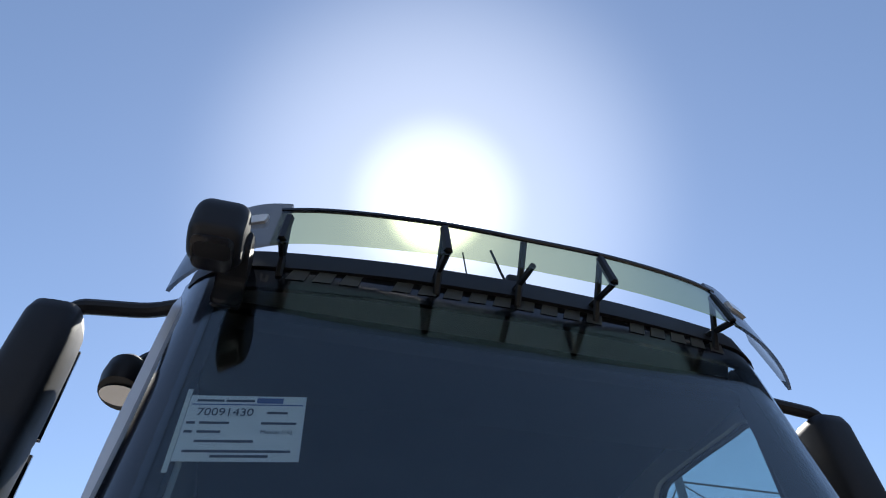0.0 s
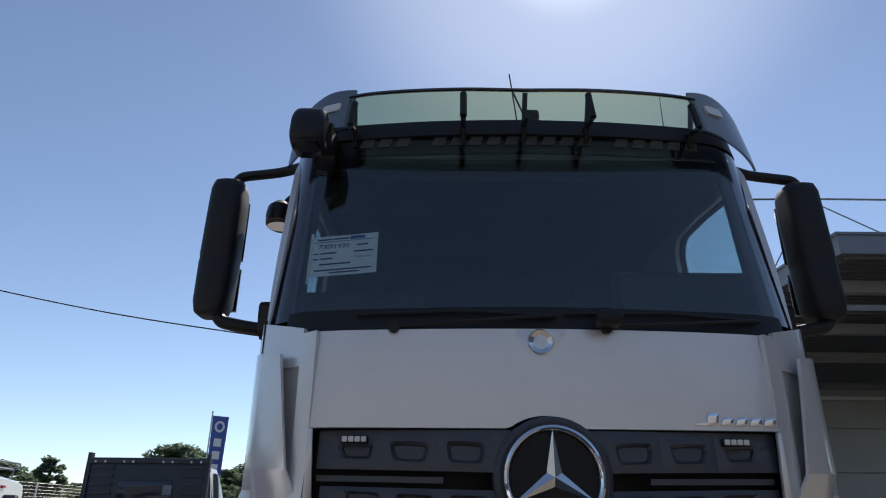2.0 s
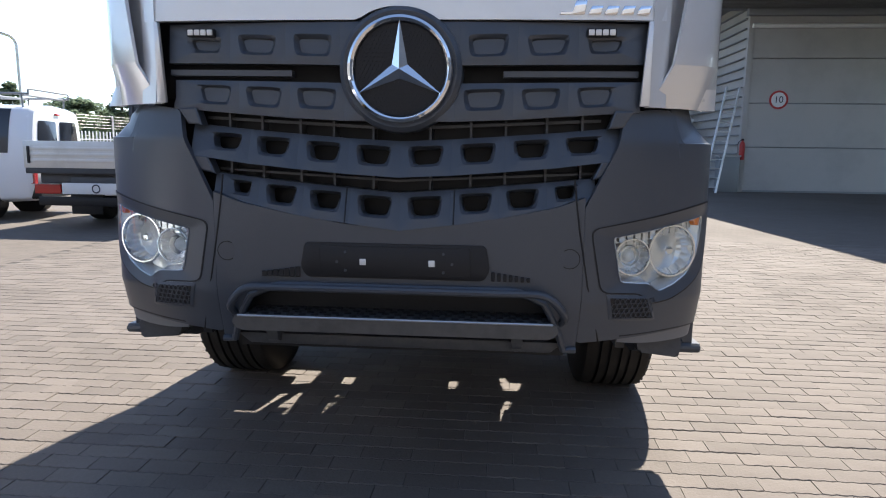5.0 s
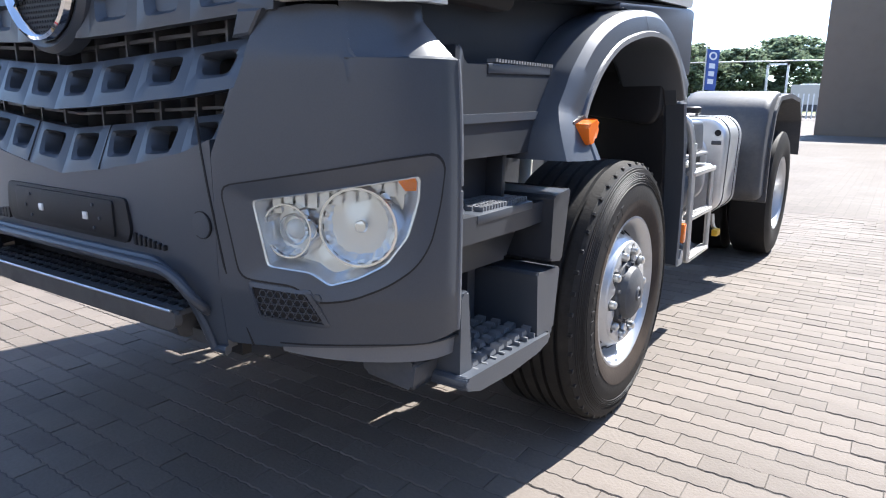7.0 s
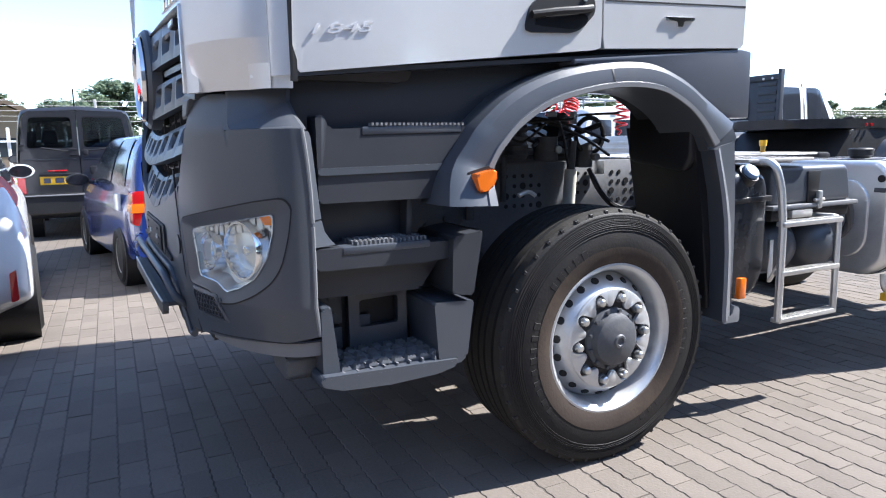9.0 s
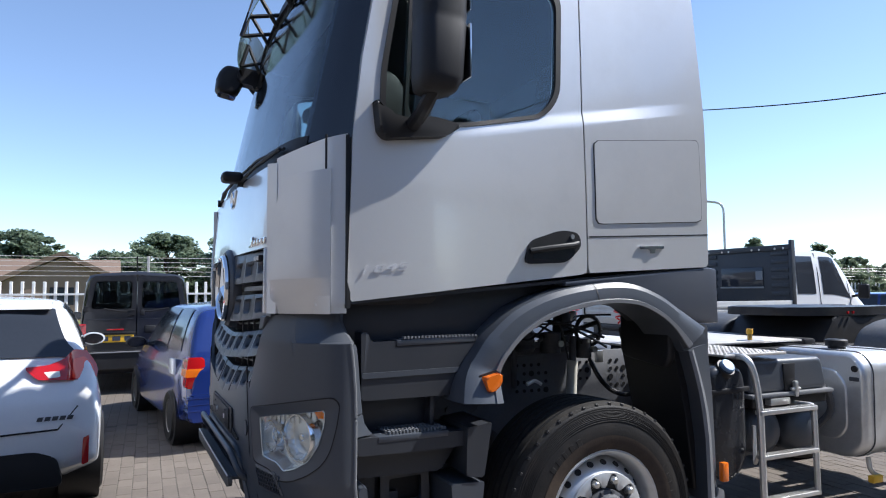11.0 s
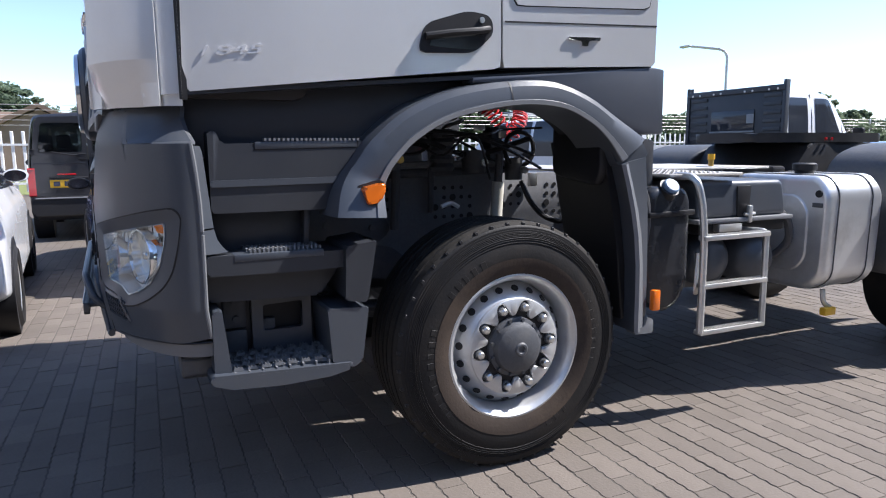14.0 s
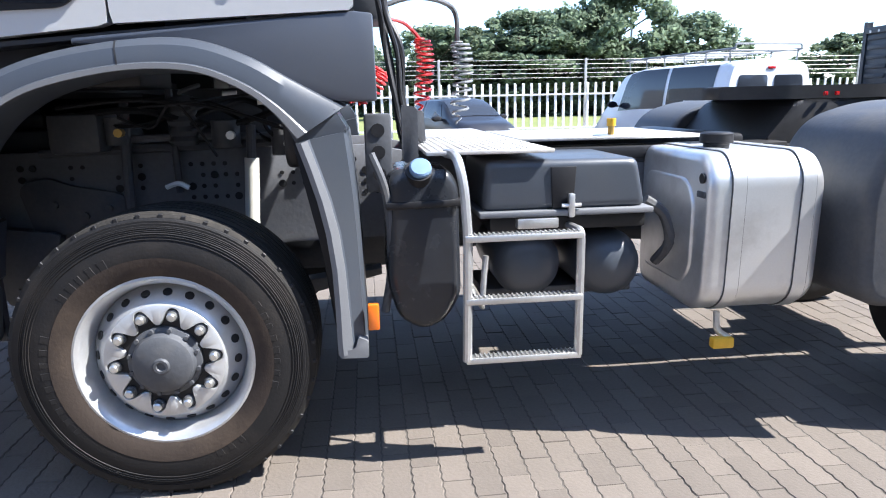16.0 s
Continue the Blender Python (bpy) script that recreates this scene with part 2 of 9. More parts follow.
def shell(rows, back):
    """A closed solid between a front sheet and a back sheet."""
    nu, nv = len(rows), len(rows[0])
    bm = bmesh.new()
    f = [[bm.verts.new(p) for p in r] for r in rows]
    b = [[bm.verts.new(p) for p in r] for r in back]
    for i in range(nu - 1):
        for j in range(nv - 1):
            bm.faces.new((f[i][j], f[i + 1][j], f[i + 1][j + 1], f[i][j + 1]))
            bm.faces.new((b[i][j + 1], b[i + 1][j + 1], b[i + 1][j], b[i][j]))
    for i in range(nu - 1):
        for j in (0, nv - 1):
            bm.faces.new((f[i][j], f[i + 1][j], b[i + 1][j], b[i][j]))
    for j in range(nv - 1):
        for i in (0, nu - 1):
            bm.faces.new((f[i][j], f[i][j + 1], b[i][j + 1], b[i][j]))
    return bm


def solid(pts, axis, a, b, r, n=5, bm=None):
    """An outline drawn out along an axis, its end edges rounded by r."""
    cu, cv = sum(p[0] for p in pts) / len(pts), sum(p[1] for p in pts) / len(pts)
    hu, hv = max(abs(p[0] - cu) for p in pts), max(abs(p[1] - cv) for p in pts)
    rows = []
    sg = 1 if b > a else -1
    for end, s in ((a, 1), (b, -1)):
        ring_ = []
        for i in range(n + 1):
            q = math.pi / 2 * i / n
            inset, w = r * (1 - math.sin(q)), end + s * sg * r * (1 - math.cos(q))
            ring_.append([place(axis, cu + (u - cu) * (1 - inset / hu), cv + (v - cv) * (1 - inset / hv), w) for u, v in pts])
        rows += ring_ if s == 1 else ring_[::-1]
    return merge(bm, grid(rows, closed_v=True, cap=True))


def lathe(profile, n=32, axis="x", centre=(0, 0, 0), bm=None):
    """profile: (along, radius)."""
    rows = []
    for i in range(n):
        a = 2 * math.pi * i / n
        row = []
        for w, r in profile:
            c, s = r * math.cos(a), r * math.sin(a)
            row.append(place(axis, c, s, w) + Vector(centre))
        rows.append(row)
    own = grid(rows, closed_u=True)
    bmesh.ops.remove_doubles(own, verts=own.verts, dist=1e-5)
    return merge(bm, own)


def cyl(p, q, r, n=16, r2=None, bm=None):
    p, q = Vector(p), Vector(q)
    own = bmesh.new()
    bmesh.ops.create_cone(own, cap_ends=True, segments=n, radius1=r, radius2=r if r2 is None else r2, depth=(q - p).length)
    m = Matrix.Translation((p + q) / 2) @ (q - p).to_track_quat("Z", "Y").to_matrix().to_4x4()
    bmesh.ops.transform(own, matrix=m, verts=own.verts)
    return merge(bm, own)


def tube(pts, r, n=10, bm=None, closed=False):
    pts = [Vector(p) for p in pts]
    rows = []
    up = Vector((0.13, 0.21, 0.97))
    k = len(pts)
    for i, p in enumerate(pts):
        d = (pts[(i + 1) % k] - pts[i - 1]) if closed else (pts[min(i + 1, k - 1)] - pts[max(i - 1, 0)])
        d.normalize()
        side = d.cross(up)
        if side.length < 0.05:
            side = d.cross(Vector((1, 0, 0)))
        side.normalize()
        top = side.cross(d)
        rows.append([p + r * (math.cos(2 * math.pi * j / n) * side + math.sin(2 * math.pi * j / n) * top) for j in range(n)])
    own = grid(rows, closed_v=True, closed_u=closed, cap=not closed)
    return merge(bm, own)


def bend(pts, r=0.05, n=5):
    """Rounds the corners of a line of points."""
    pts = [Vector(p) for p in pts]
    out = [pts[0]]
    for i in range(1, len(pts) - 1):
        a, b, c = pts[i - 1], pts[i], pts[i + 1]
        k = min(r, (a - b).length * 0.45, (c - b).length * 0.45)
        p, q = b + (a - b).normalized() * k, b + (c - b).normalized() * k
        for j in range(n + 1):
            t = j / n
            out.append(p * (1 - t) ** 2 + b * 2 * t * (1 - t) + q * t * t)
    out.append(pts[-1])
    return out


def lerp(table, x):
    xs, ys = zip(*table)
    return float(np.interp(x, xs, ys))


def loop(pts, n):
    """n points evenly round a closed outline."""
    p = np.array(list(pts) + [pts[0]], float)
    d = np.r_[0, np.cumsum(np.hypot(*np.diff(p, axis=0).T))]
    s = np.linspace(0, d[-1], n, endpoint=False)
    return [(float(np.interp(t, d, p[:, 0])), float(np.interp(t, d, p[:, 1]))) for t in s]


def rounded(pts, r, n=4):
    out = []
    k = len(pts)
    for i in range(k):
        a, b, c = (Vector((*pts[(i + o) % k], 0)) for o in (-1, 0, 1))
        q = min(r, (a - b).length * 0.45, (c - b).length * 0.45)
        p0, p1 = b + (a - b).normalized() * q, b + (c - b).normalized() * q
        for j in range(n + 1):
            t = j / n
            v = p0 * (1 - t) ** 2 + b * 2 * t * (1 - t) + p1 * t * t
            out.append((v.x, v.y))
    return out


def angled(pts, centre, n):
    """n points on an outline at even angles about its centre."""
    p = loop(pts, 900)
    a = np.unwrap([math.atan2(v - centre[1], u - centre[0]) for u, v in p])
    if a[-1] < a[0]:
        a, p = a[::-1], p[::-1]
    p = np.array(p)
    order = np.argsort(a % (2 * math.pi))
    aa, pp = (a % (2 * math.pi))[order], p[order]
    t = np.linspace(0, 2 * math.pi, n, endpoint=False)
    return [(float(np.interp(x, aa, pp[:, 0], period=2 * math.pi)), float(np.interp(x, aa, pp[:, 1], period=2 * math.pi))) for x in t]


def ring(outer, inner, centre, to3, off, thick, steps=1, n=96):
    """A plate with a hole, laid on a surface by to3(u, v, depth)."""
    o, i = angled(outer, centre, n), angled(inner, centre, n)
    bm = bmesh.new()
    lay = []
    off, deep = off if isinstance(off, tuple) else (off, off)
    for d in (0, thick):
        lay.append([[bm.verts.new(to3(a[0] + (b[0] - a[0]) * s / steps, a[1] + (b[1] - a[1]) * s / steps, off + (deep - off) * s / steps - d)) for a, b in zip(o, i)] for s in range(steps + 1)])
    for k in range(n):
        m = (k + 1) % n
        for s in range(steps):
            bm.faces.new((lay[0][s][k], lay[0][s][m], lay[0][s + 1][m], lay[0][s + 1][k]))
            bm.faces.new((lay[1][s][k], lay[1][s + 1][k], lay[1][s + 1][m], lay[1][s][m]))
        bm.faces.new((lay[0][0][k], lay[1][0][k], lay[1][0][m], lay[0][0][m]))
        bm.faces.new((lay[0][-1][k], lay[0][-1][m], lay[1][-1][m], lay[1][-1][k]))
    return bm


def plate(outline, centre, to3, off, thick, steps=6, n=96):
    """A plate without a hole, laid on a surface by to3(u, v, depth)."""
    inner = [(centre[0] + (u - centre[0]) * 1e-4, centre[1] + (v - centre[1]) * 1e-4) for u, v in outline]
    bm = ring(outline, inner, centre, to3, off, thick, steps, n)
    bmesh.ops.remove_doubles(bm, verts=bm.verts, dist=1e-4)
    return bm


def words(name, text, size, mat, parent, m, thick=0.002, label="", slant=0.0):
    cu = bpy.data.curves.new(name, "FONT")
    cu.body, cu.size, cu.extrude, cu.shear = text, size, thick, slant
    cu.align_x, cu.align_y = "CENTER", "CENTER"
    tmp = new(name + "_curve", cu)
    bpy.context.view_layer.update()
    me = bpy.data.meshes.new_from_object(tmp.evaluated_get(bpy.context.evaluated_depsgraph_get()))
    bpy.data.objects.remove(tmp)
    me.materials.clear()
    me.materials.append(mat)
    ob = new(name, me)
    ob.parent, ob.matrix_basis = parent, m
    if label:
        ob["label"] = label
    return ob


def smooth_curve(pts, n):
    """A smooth line through points, n to a span."""
    P = [Vector(p) for p in pts]
    out = []
    for i in range(len(P) - 1):
        a, b, c, d = P[max(i - 1, 0)], P[i], P[i + 1], P[min(i + 2, len(P) - 1)]
        for j in range(n):
            t = j / n
            out.append(0.5 * ((2 * b) + (c - a) * t + (2 * a - 5 * b + 4 * c - d) * t * t + (3 * b - 3 * c + d - a) * t ** 3))
    out.append(P[-1])
    return out

# ---- the tractor unit ----
truck = thing("truck", "silver tractor unit with dark grey bumper, standing on brick paving", "truck")


class Plan:
    """A plan outline of half the truck's front, from the middle to the side, by its own length."""

    def __init__(self, pts):
        p = np.array([(v.x, v.y) for v in smooth_curve([(x, y, 0) for x, y in pts], 6)])
        self.p = p
        self.s = np.r_[0, np.cumsum(np.hypot(*np.diff(p, axis=0).T))]
        t = np.gradient(p, axis=0)
        t /= np.hypot(*t.T)[:, None]
        self.n = np.c_[t[:, 1], -t[:, 0]]

    def at_x(self, x):
        return float(np.interp(x, self.p[:, 0], self.s))

    def to3(self, side=1, lean=None):
        def f(s, z, d):
            a = abs(s)
            x, y = np.interp(a, self.s, self.p[:, 0]), np.interp(a, self.s, self.p[:, 1])
            nx, ny = np.interp(a, self.s, self.n[:, 0]), np.interp(a, self.s, self.n[:, 1])
            k = lean(z) if lean else (0, 0)
            sx = math.copysign(1, s) * side if s else side
            return Vector(((x + nx * d + k[0] * min(1, a)) * sx, y + ny * d + k[1], z))
        return f


def sheet(to3, ss, zlo, zhi, off, thick, nz=6):
    rows = [[to3(s, zlo(s) + (zhi(s) - zlo(s)) * j / nz, off) for j in range(nz + 1)] for s in ss]
    back = [[to3(s, zlo(s) + (zhi(s) - zlo(s)) * j / nz, off - thick) for j in range(nz + 1)] for s in ss]
    return shell(rows, back)


bumper_plan = Plan([(0, 0.05), (0.35, 0.053), (0.6, 0.062), (0.74, 0.085), (0.87, 0.125), (0.98, 0.18), (1.06, 0.235), (1.105, 0.285), (1.125, 0.335), (1.13, 0.385)])
BX = bumper_plan.at_x


def bumper_lean(z):
    return (-0.03 * max(0, (z - 1.35) / 0.12) - 0.02 * max(0, (0.80 - z) / 0.2), 0.03 * max(0, (0.80 - z) / 0.2) + 0.02 * max(0, (z - 1.35) / 0.12))


def ease(x):
    x = min(1.0, max(0.0, x))
    return x * x * (3 - 2 * x)


S_END = float(bumper_plan.s[-1])

# headlight outlines along the bumper
LAMP = [(0.752, 1.028), (1.150, 1.096), (1.147, 1.04), (1.122, 0.955), (1.072, 0.888), (1.005, 0.852), (0.94, 0.832), (0.893, 0.862), (0.785, 0.870)]
BEZEL = [(0.672, 1.056), (0.92, 1.10), (1.091, 1.131), (1.183, 1.143), (1.207, 1.115), (1.195, 1.03), (1.170, 0.935), (1.135, 0.882), (1.07, 0.838), (0.985, 0.803), (0.905, 0.793), (0.86, 0.832), (0.715, 0.838)]
LC = (BX(0.93), 0.965)

for side in (1, -1):
    T = bumper_plan.to3(side, bumper_lean)

    def fall(s):
        return 0.055 * min(1, max(0, (s - 1.0) / (S_END - 0.03 - 1.0))) ** 1.15

    def shelf_end(z):
        return S_END - 0.018 - 0.055 * min(1, max(0, (z - 1.352) / 0.085))


    # corner of the bumper, open behind the lamp
    cut = loop(rounded([(LC[0] + (u - LC[0]) * 0.95, LC[1] + (v - LC[1]) * 0.95) for u, v in BEZEL], 0.03), 120)
    body = [(BX(0.646), 0.65), (BX(0.646), 0.86), (BX(0.646), 1.04), (BX(0.646), 1.13), (BX(0.70), 1.24), (BX(0.745), 1.33), (BX(0.79), 1.45), (BX(0.9), 1.465), (0.993, 1.462), (1.003, 1.351), (S_END - 0.018, 1.351), (S_END - 0.002, 1.2), (S_END, 1.06), (S_END - 0.004, 0.70), (BX(1.1), 0.685), (BX(0.9), 0.67)]
    corner = part("bumper_corner", ring(body, cut, LC, T, 0.0, 0.02, 26, 180), PLASTIC, truck, "dark grey moulded plastic bumper corner")
    rows = []
    for i in range(33):
        f = i / 32
        s_ = 0.985 + (shelf_end(1.352) - 0.985) * f
        d_ = fall(s_)
        row = [T(s_, 1.348, -0.002), T(s_, 1.351, 0.0), T(s_, 1.351 + 0.16 * d_, -0.3 * d_)]
        for k, h in ((0.65, 0.8), (1.0, 1.5)):
            row.append(T(0.985 + (shelf_end(1.352 + h * d_) - 0.985) * f, 1.354 + h * d_, -k * d_))
        top = 1.354 + 1.5 * d_
        row += [T(0.985 + (shelf_end(1.44) - 0.985) * f, top + (1.474 - top) * k, -d_) for k in (0.1, 0.5, 1.0)]
        rows.append(row)
    part("corner_shelf", shell(rows, [[v + Vector((side * -0.008, 0.014, -0.003)) for v in r] for r in rows]), PLASTIC, corner, "sloping shelf and neck of the bumper corner", smooth=24)
    flange = [[Vector((side * x, y, z)) for x, y in ((1.126, y0), (1.122, y0 + 0.006), (1.088, y1), (1.074, y1), (1.08, y0))] for z, y0, y1 in ((1.343, 0.372, 0.398), (1.325, 0.374, 0.404), (1.286, 0.377, 0.408), (1.20, 0.380, 0.415), (1.12, 0.382, 0.422), (1.071, 0.384, 0.427))]
    part("rear_flange", grid(flange, closed_v=True, cap=True), PLASTIC, corner, "slanting rear flange in the sun", smooth=20)
    flange = [[Vector((side * x, y, z)) for x, y in ((1.126, y0), (1.122, y0 + 0.006), (1.088, y1), (1.074, y1), (1.08, y0))] for z, y0, y1 in ((1.065, 0.384, 0.428), (1.03, 0.385, 0.436), (1.005, 0.385, 0.452), (0.985, 0.386, 0.47))]
    part("rear_flange", grid(flange, closed_v=True, cap=True), PLASTIC, corner, "lower rear flange", smooth=20)
    part("bezel", ring(rounded(BEZEL, 0.03), rounded(LAMP, 0.012), LC, T, (0.003, -0.008), 0.04, 4, 150), PLASTIC, corner)
    big = [(LC[0] + (u - LC[0]) * 1.018, LC[1] + (v - LC[1]) * 1.032) for u, v in rounded(BEZEL, 0.03)]
    part("bezel_gap", ring(big, rounded(BEZEL, 0.03), LC, T, 0.003, 0.004, 1, 150), BLACK, corner)
    ss = [BX(0.80) + (S_END - BX(0.80)) * i / 14 for i in range(15)]
    part("lower_strip", sheet(T, ss, lambda s: 0.632 + 0.012 * max(0, (BX(1.0) - s) / 0.2) ** 2, lambda s: 0.683 - 0.012 * max(0, (BX(1.02) - s) / 0.25), -0.010, 0.02, 3), LIGHTPLASTIC, corner, "scuffed pale plastic strip")
    part("strip_gap", tube([T(s, 0.685 - 0.012 * max(0, (BX(1.02) - s) / 0.25), -0.002) for s in ss], 0.0035, 6), BLACK, corner)
    rim_z = [0.70, 0.80, 0.95, 1.052, 1.064, 1.16, 1.25, 1.31, 1.352]
    rim_s = [S_END - 0.004, S_END - 0.002, S_END, S_END, S_END, S_END - 0.002, S_END - 0.008, S_END - 0.014, S_END - 0.02]
    # paler plastic here imitates the sun caught along the rear edge
    for a, b in ((0, 4), (4, 9)):
        part("rear_edge", tube([T(s, z, -0.004) for s, z in zip(rim_s[a:b], rim_z[a:b])], 0.0075, 8), LIGHTPLASTIC, corner, "rear edge coloured pale like sun along it")
    # lamp
    lip = rounded(LAMP, 0.012)
    lamp = part("headlight", ring(lip, [(LC[0] + (u - LC[0]) * 0.975, LC[1] + (v - LC[1]) * 0.97) for u, v in lip], LC, T, (-0.004, -0.006), 0.012, 1, 120), LAMPWALL, truck, "clear headlight with two bright reflectors")
    wall = ring([(LC[0] + (u - LC[0]) * 0.985, LC[1] + (v - LC[1]) * 0.985) for u, v in lip], [(LC[0] + (u - LC[0]) * 0.86, LC[1] + (v - LC[1]) * 0.84) for u, v in lip], LC, T, (-0.006, -0.06), 0.004, 3, 120)
    part("lamp_wall", wall, LAMPWALL, lamp, "bright stepped lamp housing")
    back = plate([(LC[0] + (u - LC[0]) * 0.87, LC[1] + (v - LC[1]) * 0.85) for u, v in lip], LC, T, -0.058, 0.01, 10, 100)
    for v in back.verts:
        v.co.y += 0.006 * math.sin(v.co.x * 48) * math.sin(v.co.z * 31)
    part("back_shell", back, LAMPWALL, lamp, smooth=14)
    flutes = bmesh.new()
    for k in range(11):
        u = 0.80 + k * 0.031
        zt = 1.028 + (u - 0.752) * 0.171 - 0.008
        own = sheet(T, [u - 0.0115, u, u + 0.0115], lambda q: zt - 0.032, lambda q: zt, -0.035, 0.01, 2)
        merge(flutes, own)
    part("top_flutes", flutes, LAMPWALL, lamp, "row of bright flutes", smooth=0)
    for s0, cz, r in ((1.002, 0.972, 0.092), (0.832, 0.957, 0.064)):
        o, c0 = T(s0, cz, -0.004), T(s0, cz, -0.10)
        ax = ((o - c0).normalized() + Vector((0, -0.55, 0))).normalized()
        c0 = o - ax * 0.09
        m = Matrix.Translation(c0) @ ax.to_track_quat("X", "Z").to_matrix().to_4x4()
        rows = []
        for i in range(64):
            a = 2 * math.pi * i / 64
            k = 1 - 0.035 * (i % 4 < 2)
            rows.append([Vector((w, rr * r * k * math.cos(a), rr * r * k * math.sin(a))) for w, rr in ((0.0, 0.05), (0.003, 0.25), (0.012, 0.5), (0.03, 0.75), (0.052, 0.9), (0.07, 0.95))])
        part("reflector", grid(rows, closed_u=True), LAMPREF, lamp, smooth=0, at=m)
        part("reflector_rim", lathe([(0.066, r * 0.93), (0.078, r * 0.96), (0.078, r * 1.02), (0.06, r * 1.06), (0.03, r * 1.06)], 48), CHROME, lamp, at=m)
        if r > 0.08:
            part("bulb_shield", lathe([(0.03, 0.013), (0.055, 0.016), (0.06, 0.013), (0.062, 0.0)], 16), CHROME, lamp, at=m)
        else:
            part("lens_ring", lathe([(0.02, r * 0.62), (0.05, r * 0.6), (0.055, r * 0.54), (0.045, r * 0.48), (0.02, r * 0.45)], 32), CHROME, lamp, at=m)
            part("projector_lens", lathe([(0.02, r * 0.45), (0.045, r * 0.36), (0.056, r * 0.2), (0.06, 0.0)], 24), WHITELENS, lamp, at=m)
    amber = [(1.098, 1.083), (1.143, 1.091), (1.142, 1.06), (1.115, 1.06)]
    part("indicator", plate(amber, (1.125, 1.074), T, -0.012, 0.02, 2, 40), AMBER, lamp, "amber indicator section")
    lens = part("lens", plate(lip, LC, T, 0.0, 0.003, 8, 90), CLEAR, lamp)
    lens.visible_shadow = False
    # lower vent with honeycomb
    vent = [(0.745, 0.818), (0.885, 0.812), (0.925, 0.737), (0.765, 0.743)]
    VC = (0.825, 0.778)
    frame_ = part("vent", ring([(VC[0] + (u - VC[0]) * 1.16, VC[1] + (v - VC[1]) * 1.3) for u, v in vent], vent, VC, T, (0.002, 0.006), 0.02, 2, 80), PLASTIC, truck, "recessed honeycomb air vent")
    part("vent_floor", plate(vent, VC, T, 0.0015, 0.002, 2, 40), BLACK, frame_)
    comb = bmesh.new()
    for i in range(8):
        for j in range(4):
            u, v = 0.765 + i * 0.0195 + 0.0097 * (j % 2), 0.752 + j * 0.0172
            o = T(u, v, 0.001)
            q = T(u, v, 0.011) - o
            mm = Matrix.Translation(o) @ q.to_track_quat("X", "Z").to_matrix().to_4x4()
            own = lathe([(0, 0.0105), (0.004, 0.0105), (0.004, 0.0085), (0, 0.0085)], 6)
            bmesh.ops.transform(own, matrix=mm, verts=own.verts)
            merge(comb, own)
    part("honeycomb", comb, PLASTIC, frame_)
    # round cover in its groove
    o = T(BX(0.6), 0.955, 0.0)
    part("round_cover", cyl(o + Vector((0, 0.01, 0)), o + Vector((0, -0.0022, 0)), 0.032, 28), PLASTIC, truck)
    part("cover_gap", cyl(o + Vector((0, 0.01, 0)), o + Vector((0, -0.0014, 0)), 0.0352, 28), BLACK, truck)
    # joint between the bumper's middle and its corner
    seam = [(0.606, 1.225), (0.618, 1.13), (0.632, 1.04), (0.665, 0.86), (0.725, 0.655)]
    part("panel_seam", tube([T(BX(x), z, -0.0005) for x, z in seam], 0.0035, 6), BLACK, truck)
    part("under_bracket", prism(rounded([(side * 0.90, 0.56), (side * 1.05, 0.545), (side * 1.06, 0.62), (side * 0.88, 0.65)], 0.01), "y", 0.30, 0.40, 0.01), CHASSIS, truck)

# middle of the bumper
T = bumper_plan.to3(1, bumper_lean)
S1 = BX(0.645)
ARCH = [(0, 0.845), (0.42, 0.845), (0.52, 0.80), (0.575, 0.70), (0.60, 0.63), (0.65, 0.63)]
VEE = [(0, 1.045), (0.18, 1.062), (0.37, 1.092), (0.55, 1.13), (0.645, 1.165)]
ss = [-S1 + 2 * S1 * i / 60 for i in range(61)]
part("bumper_middle", sheet(T, ss, lambda s: lerp(ARCH, abs(s)), lambda s: lerp(VEE, abs(s)), 0.0, 0.03, 8), PLASTIC, truck, "dark grey moulded plastic bumper")
part("bumper_lip", tube([T(s, lerp(ARCH, abs(s)) - 0.004, 0.004) for s in ss], 0.013, 8), PLASTIC, truck)
holder = part("plate_holder", prism(rounded([(-0.31, 0.872), (0.31, 0.872), (0.33, 0.91), (0.315, 0.995), (-0.315, 0.995), (-0.33, 0.91)], 0.015), "y", 0.044, 0.09, 0.004), BLACK, truck, "empty black number plate holder")
part("plate_back", prism(rounded([(-0.262, 0.882), (0.262, 0.882), (0.262, 0.985), (-0.262, 0.985)], 0.01), "y", 0.038, 0.05, 0.003), BLACK, holder)
for x in (-0.109, 0.13):
    part("clip", box(x - 0.011, x + 0.011, 0.033, 0.04, 0.92, 0.942, 0.002), WHITELENS, holder)
for x, z in ((-0.17, 0.965), (-0.17, 0.90), (0.17, 0.965), (0.17, 0.9), (0.2, 0.93), (-0.2, 0.93)):
    part("screw", cyl((x, 0.039, z), (x, 0.034, z), 0.005, 8), CHASSIS, holder)
for side in (1, -1):
    net = bmesh.new()
    for i in range(7):
        box(side * (0.335 + 0.02 * i), side * (0.335 + 0.02 * i + 0.012), 0.045, 0.06, 0.872, 0.905 - 0.003 * i, 0.002, 1, net)
    part("side_mesh", net, BLACK, truck)
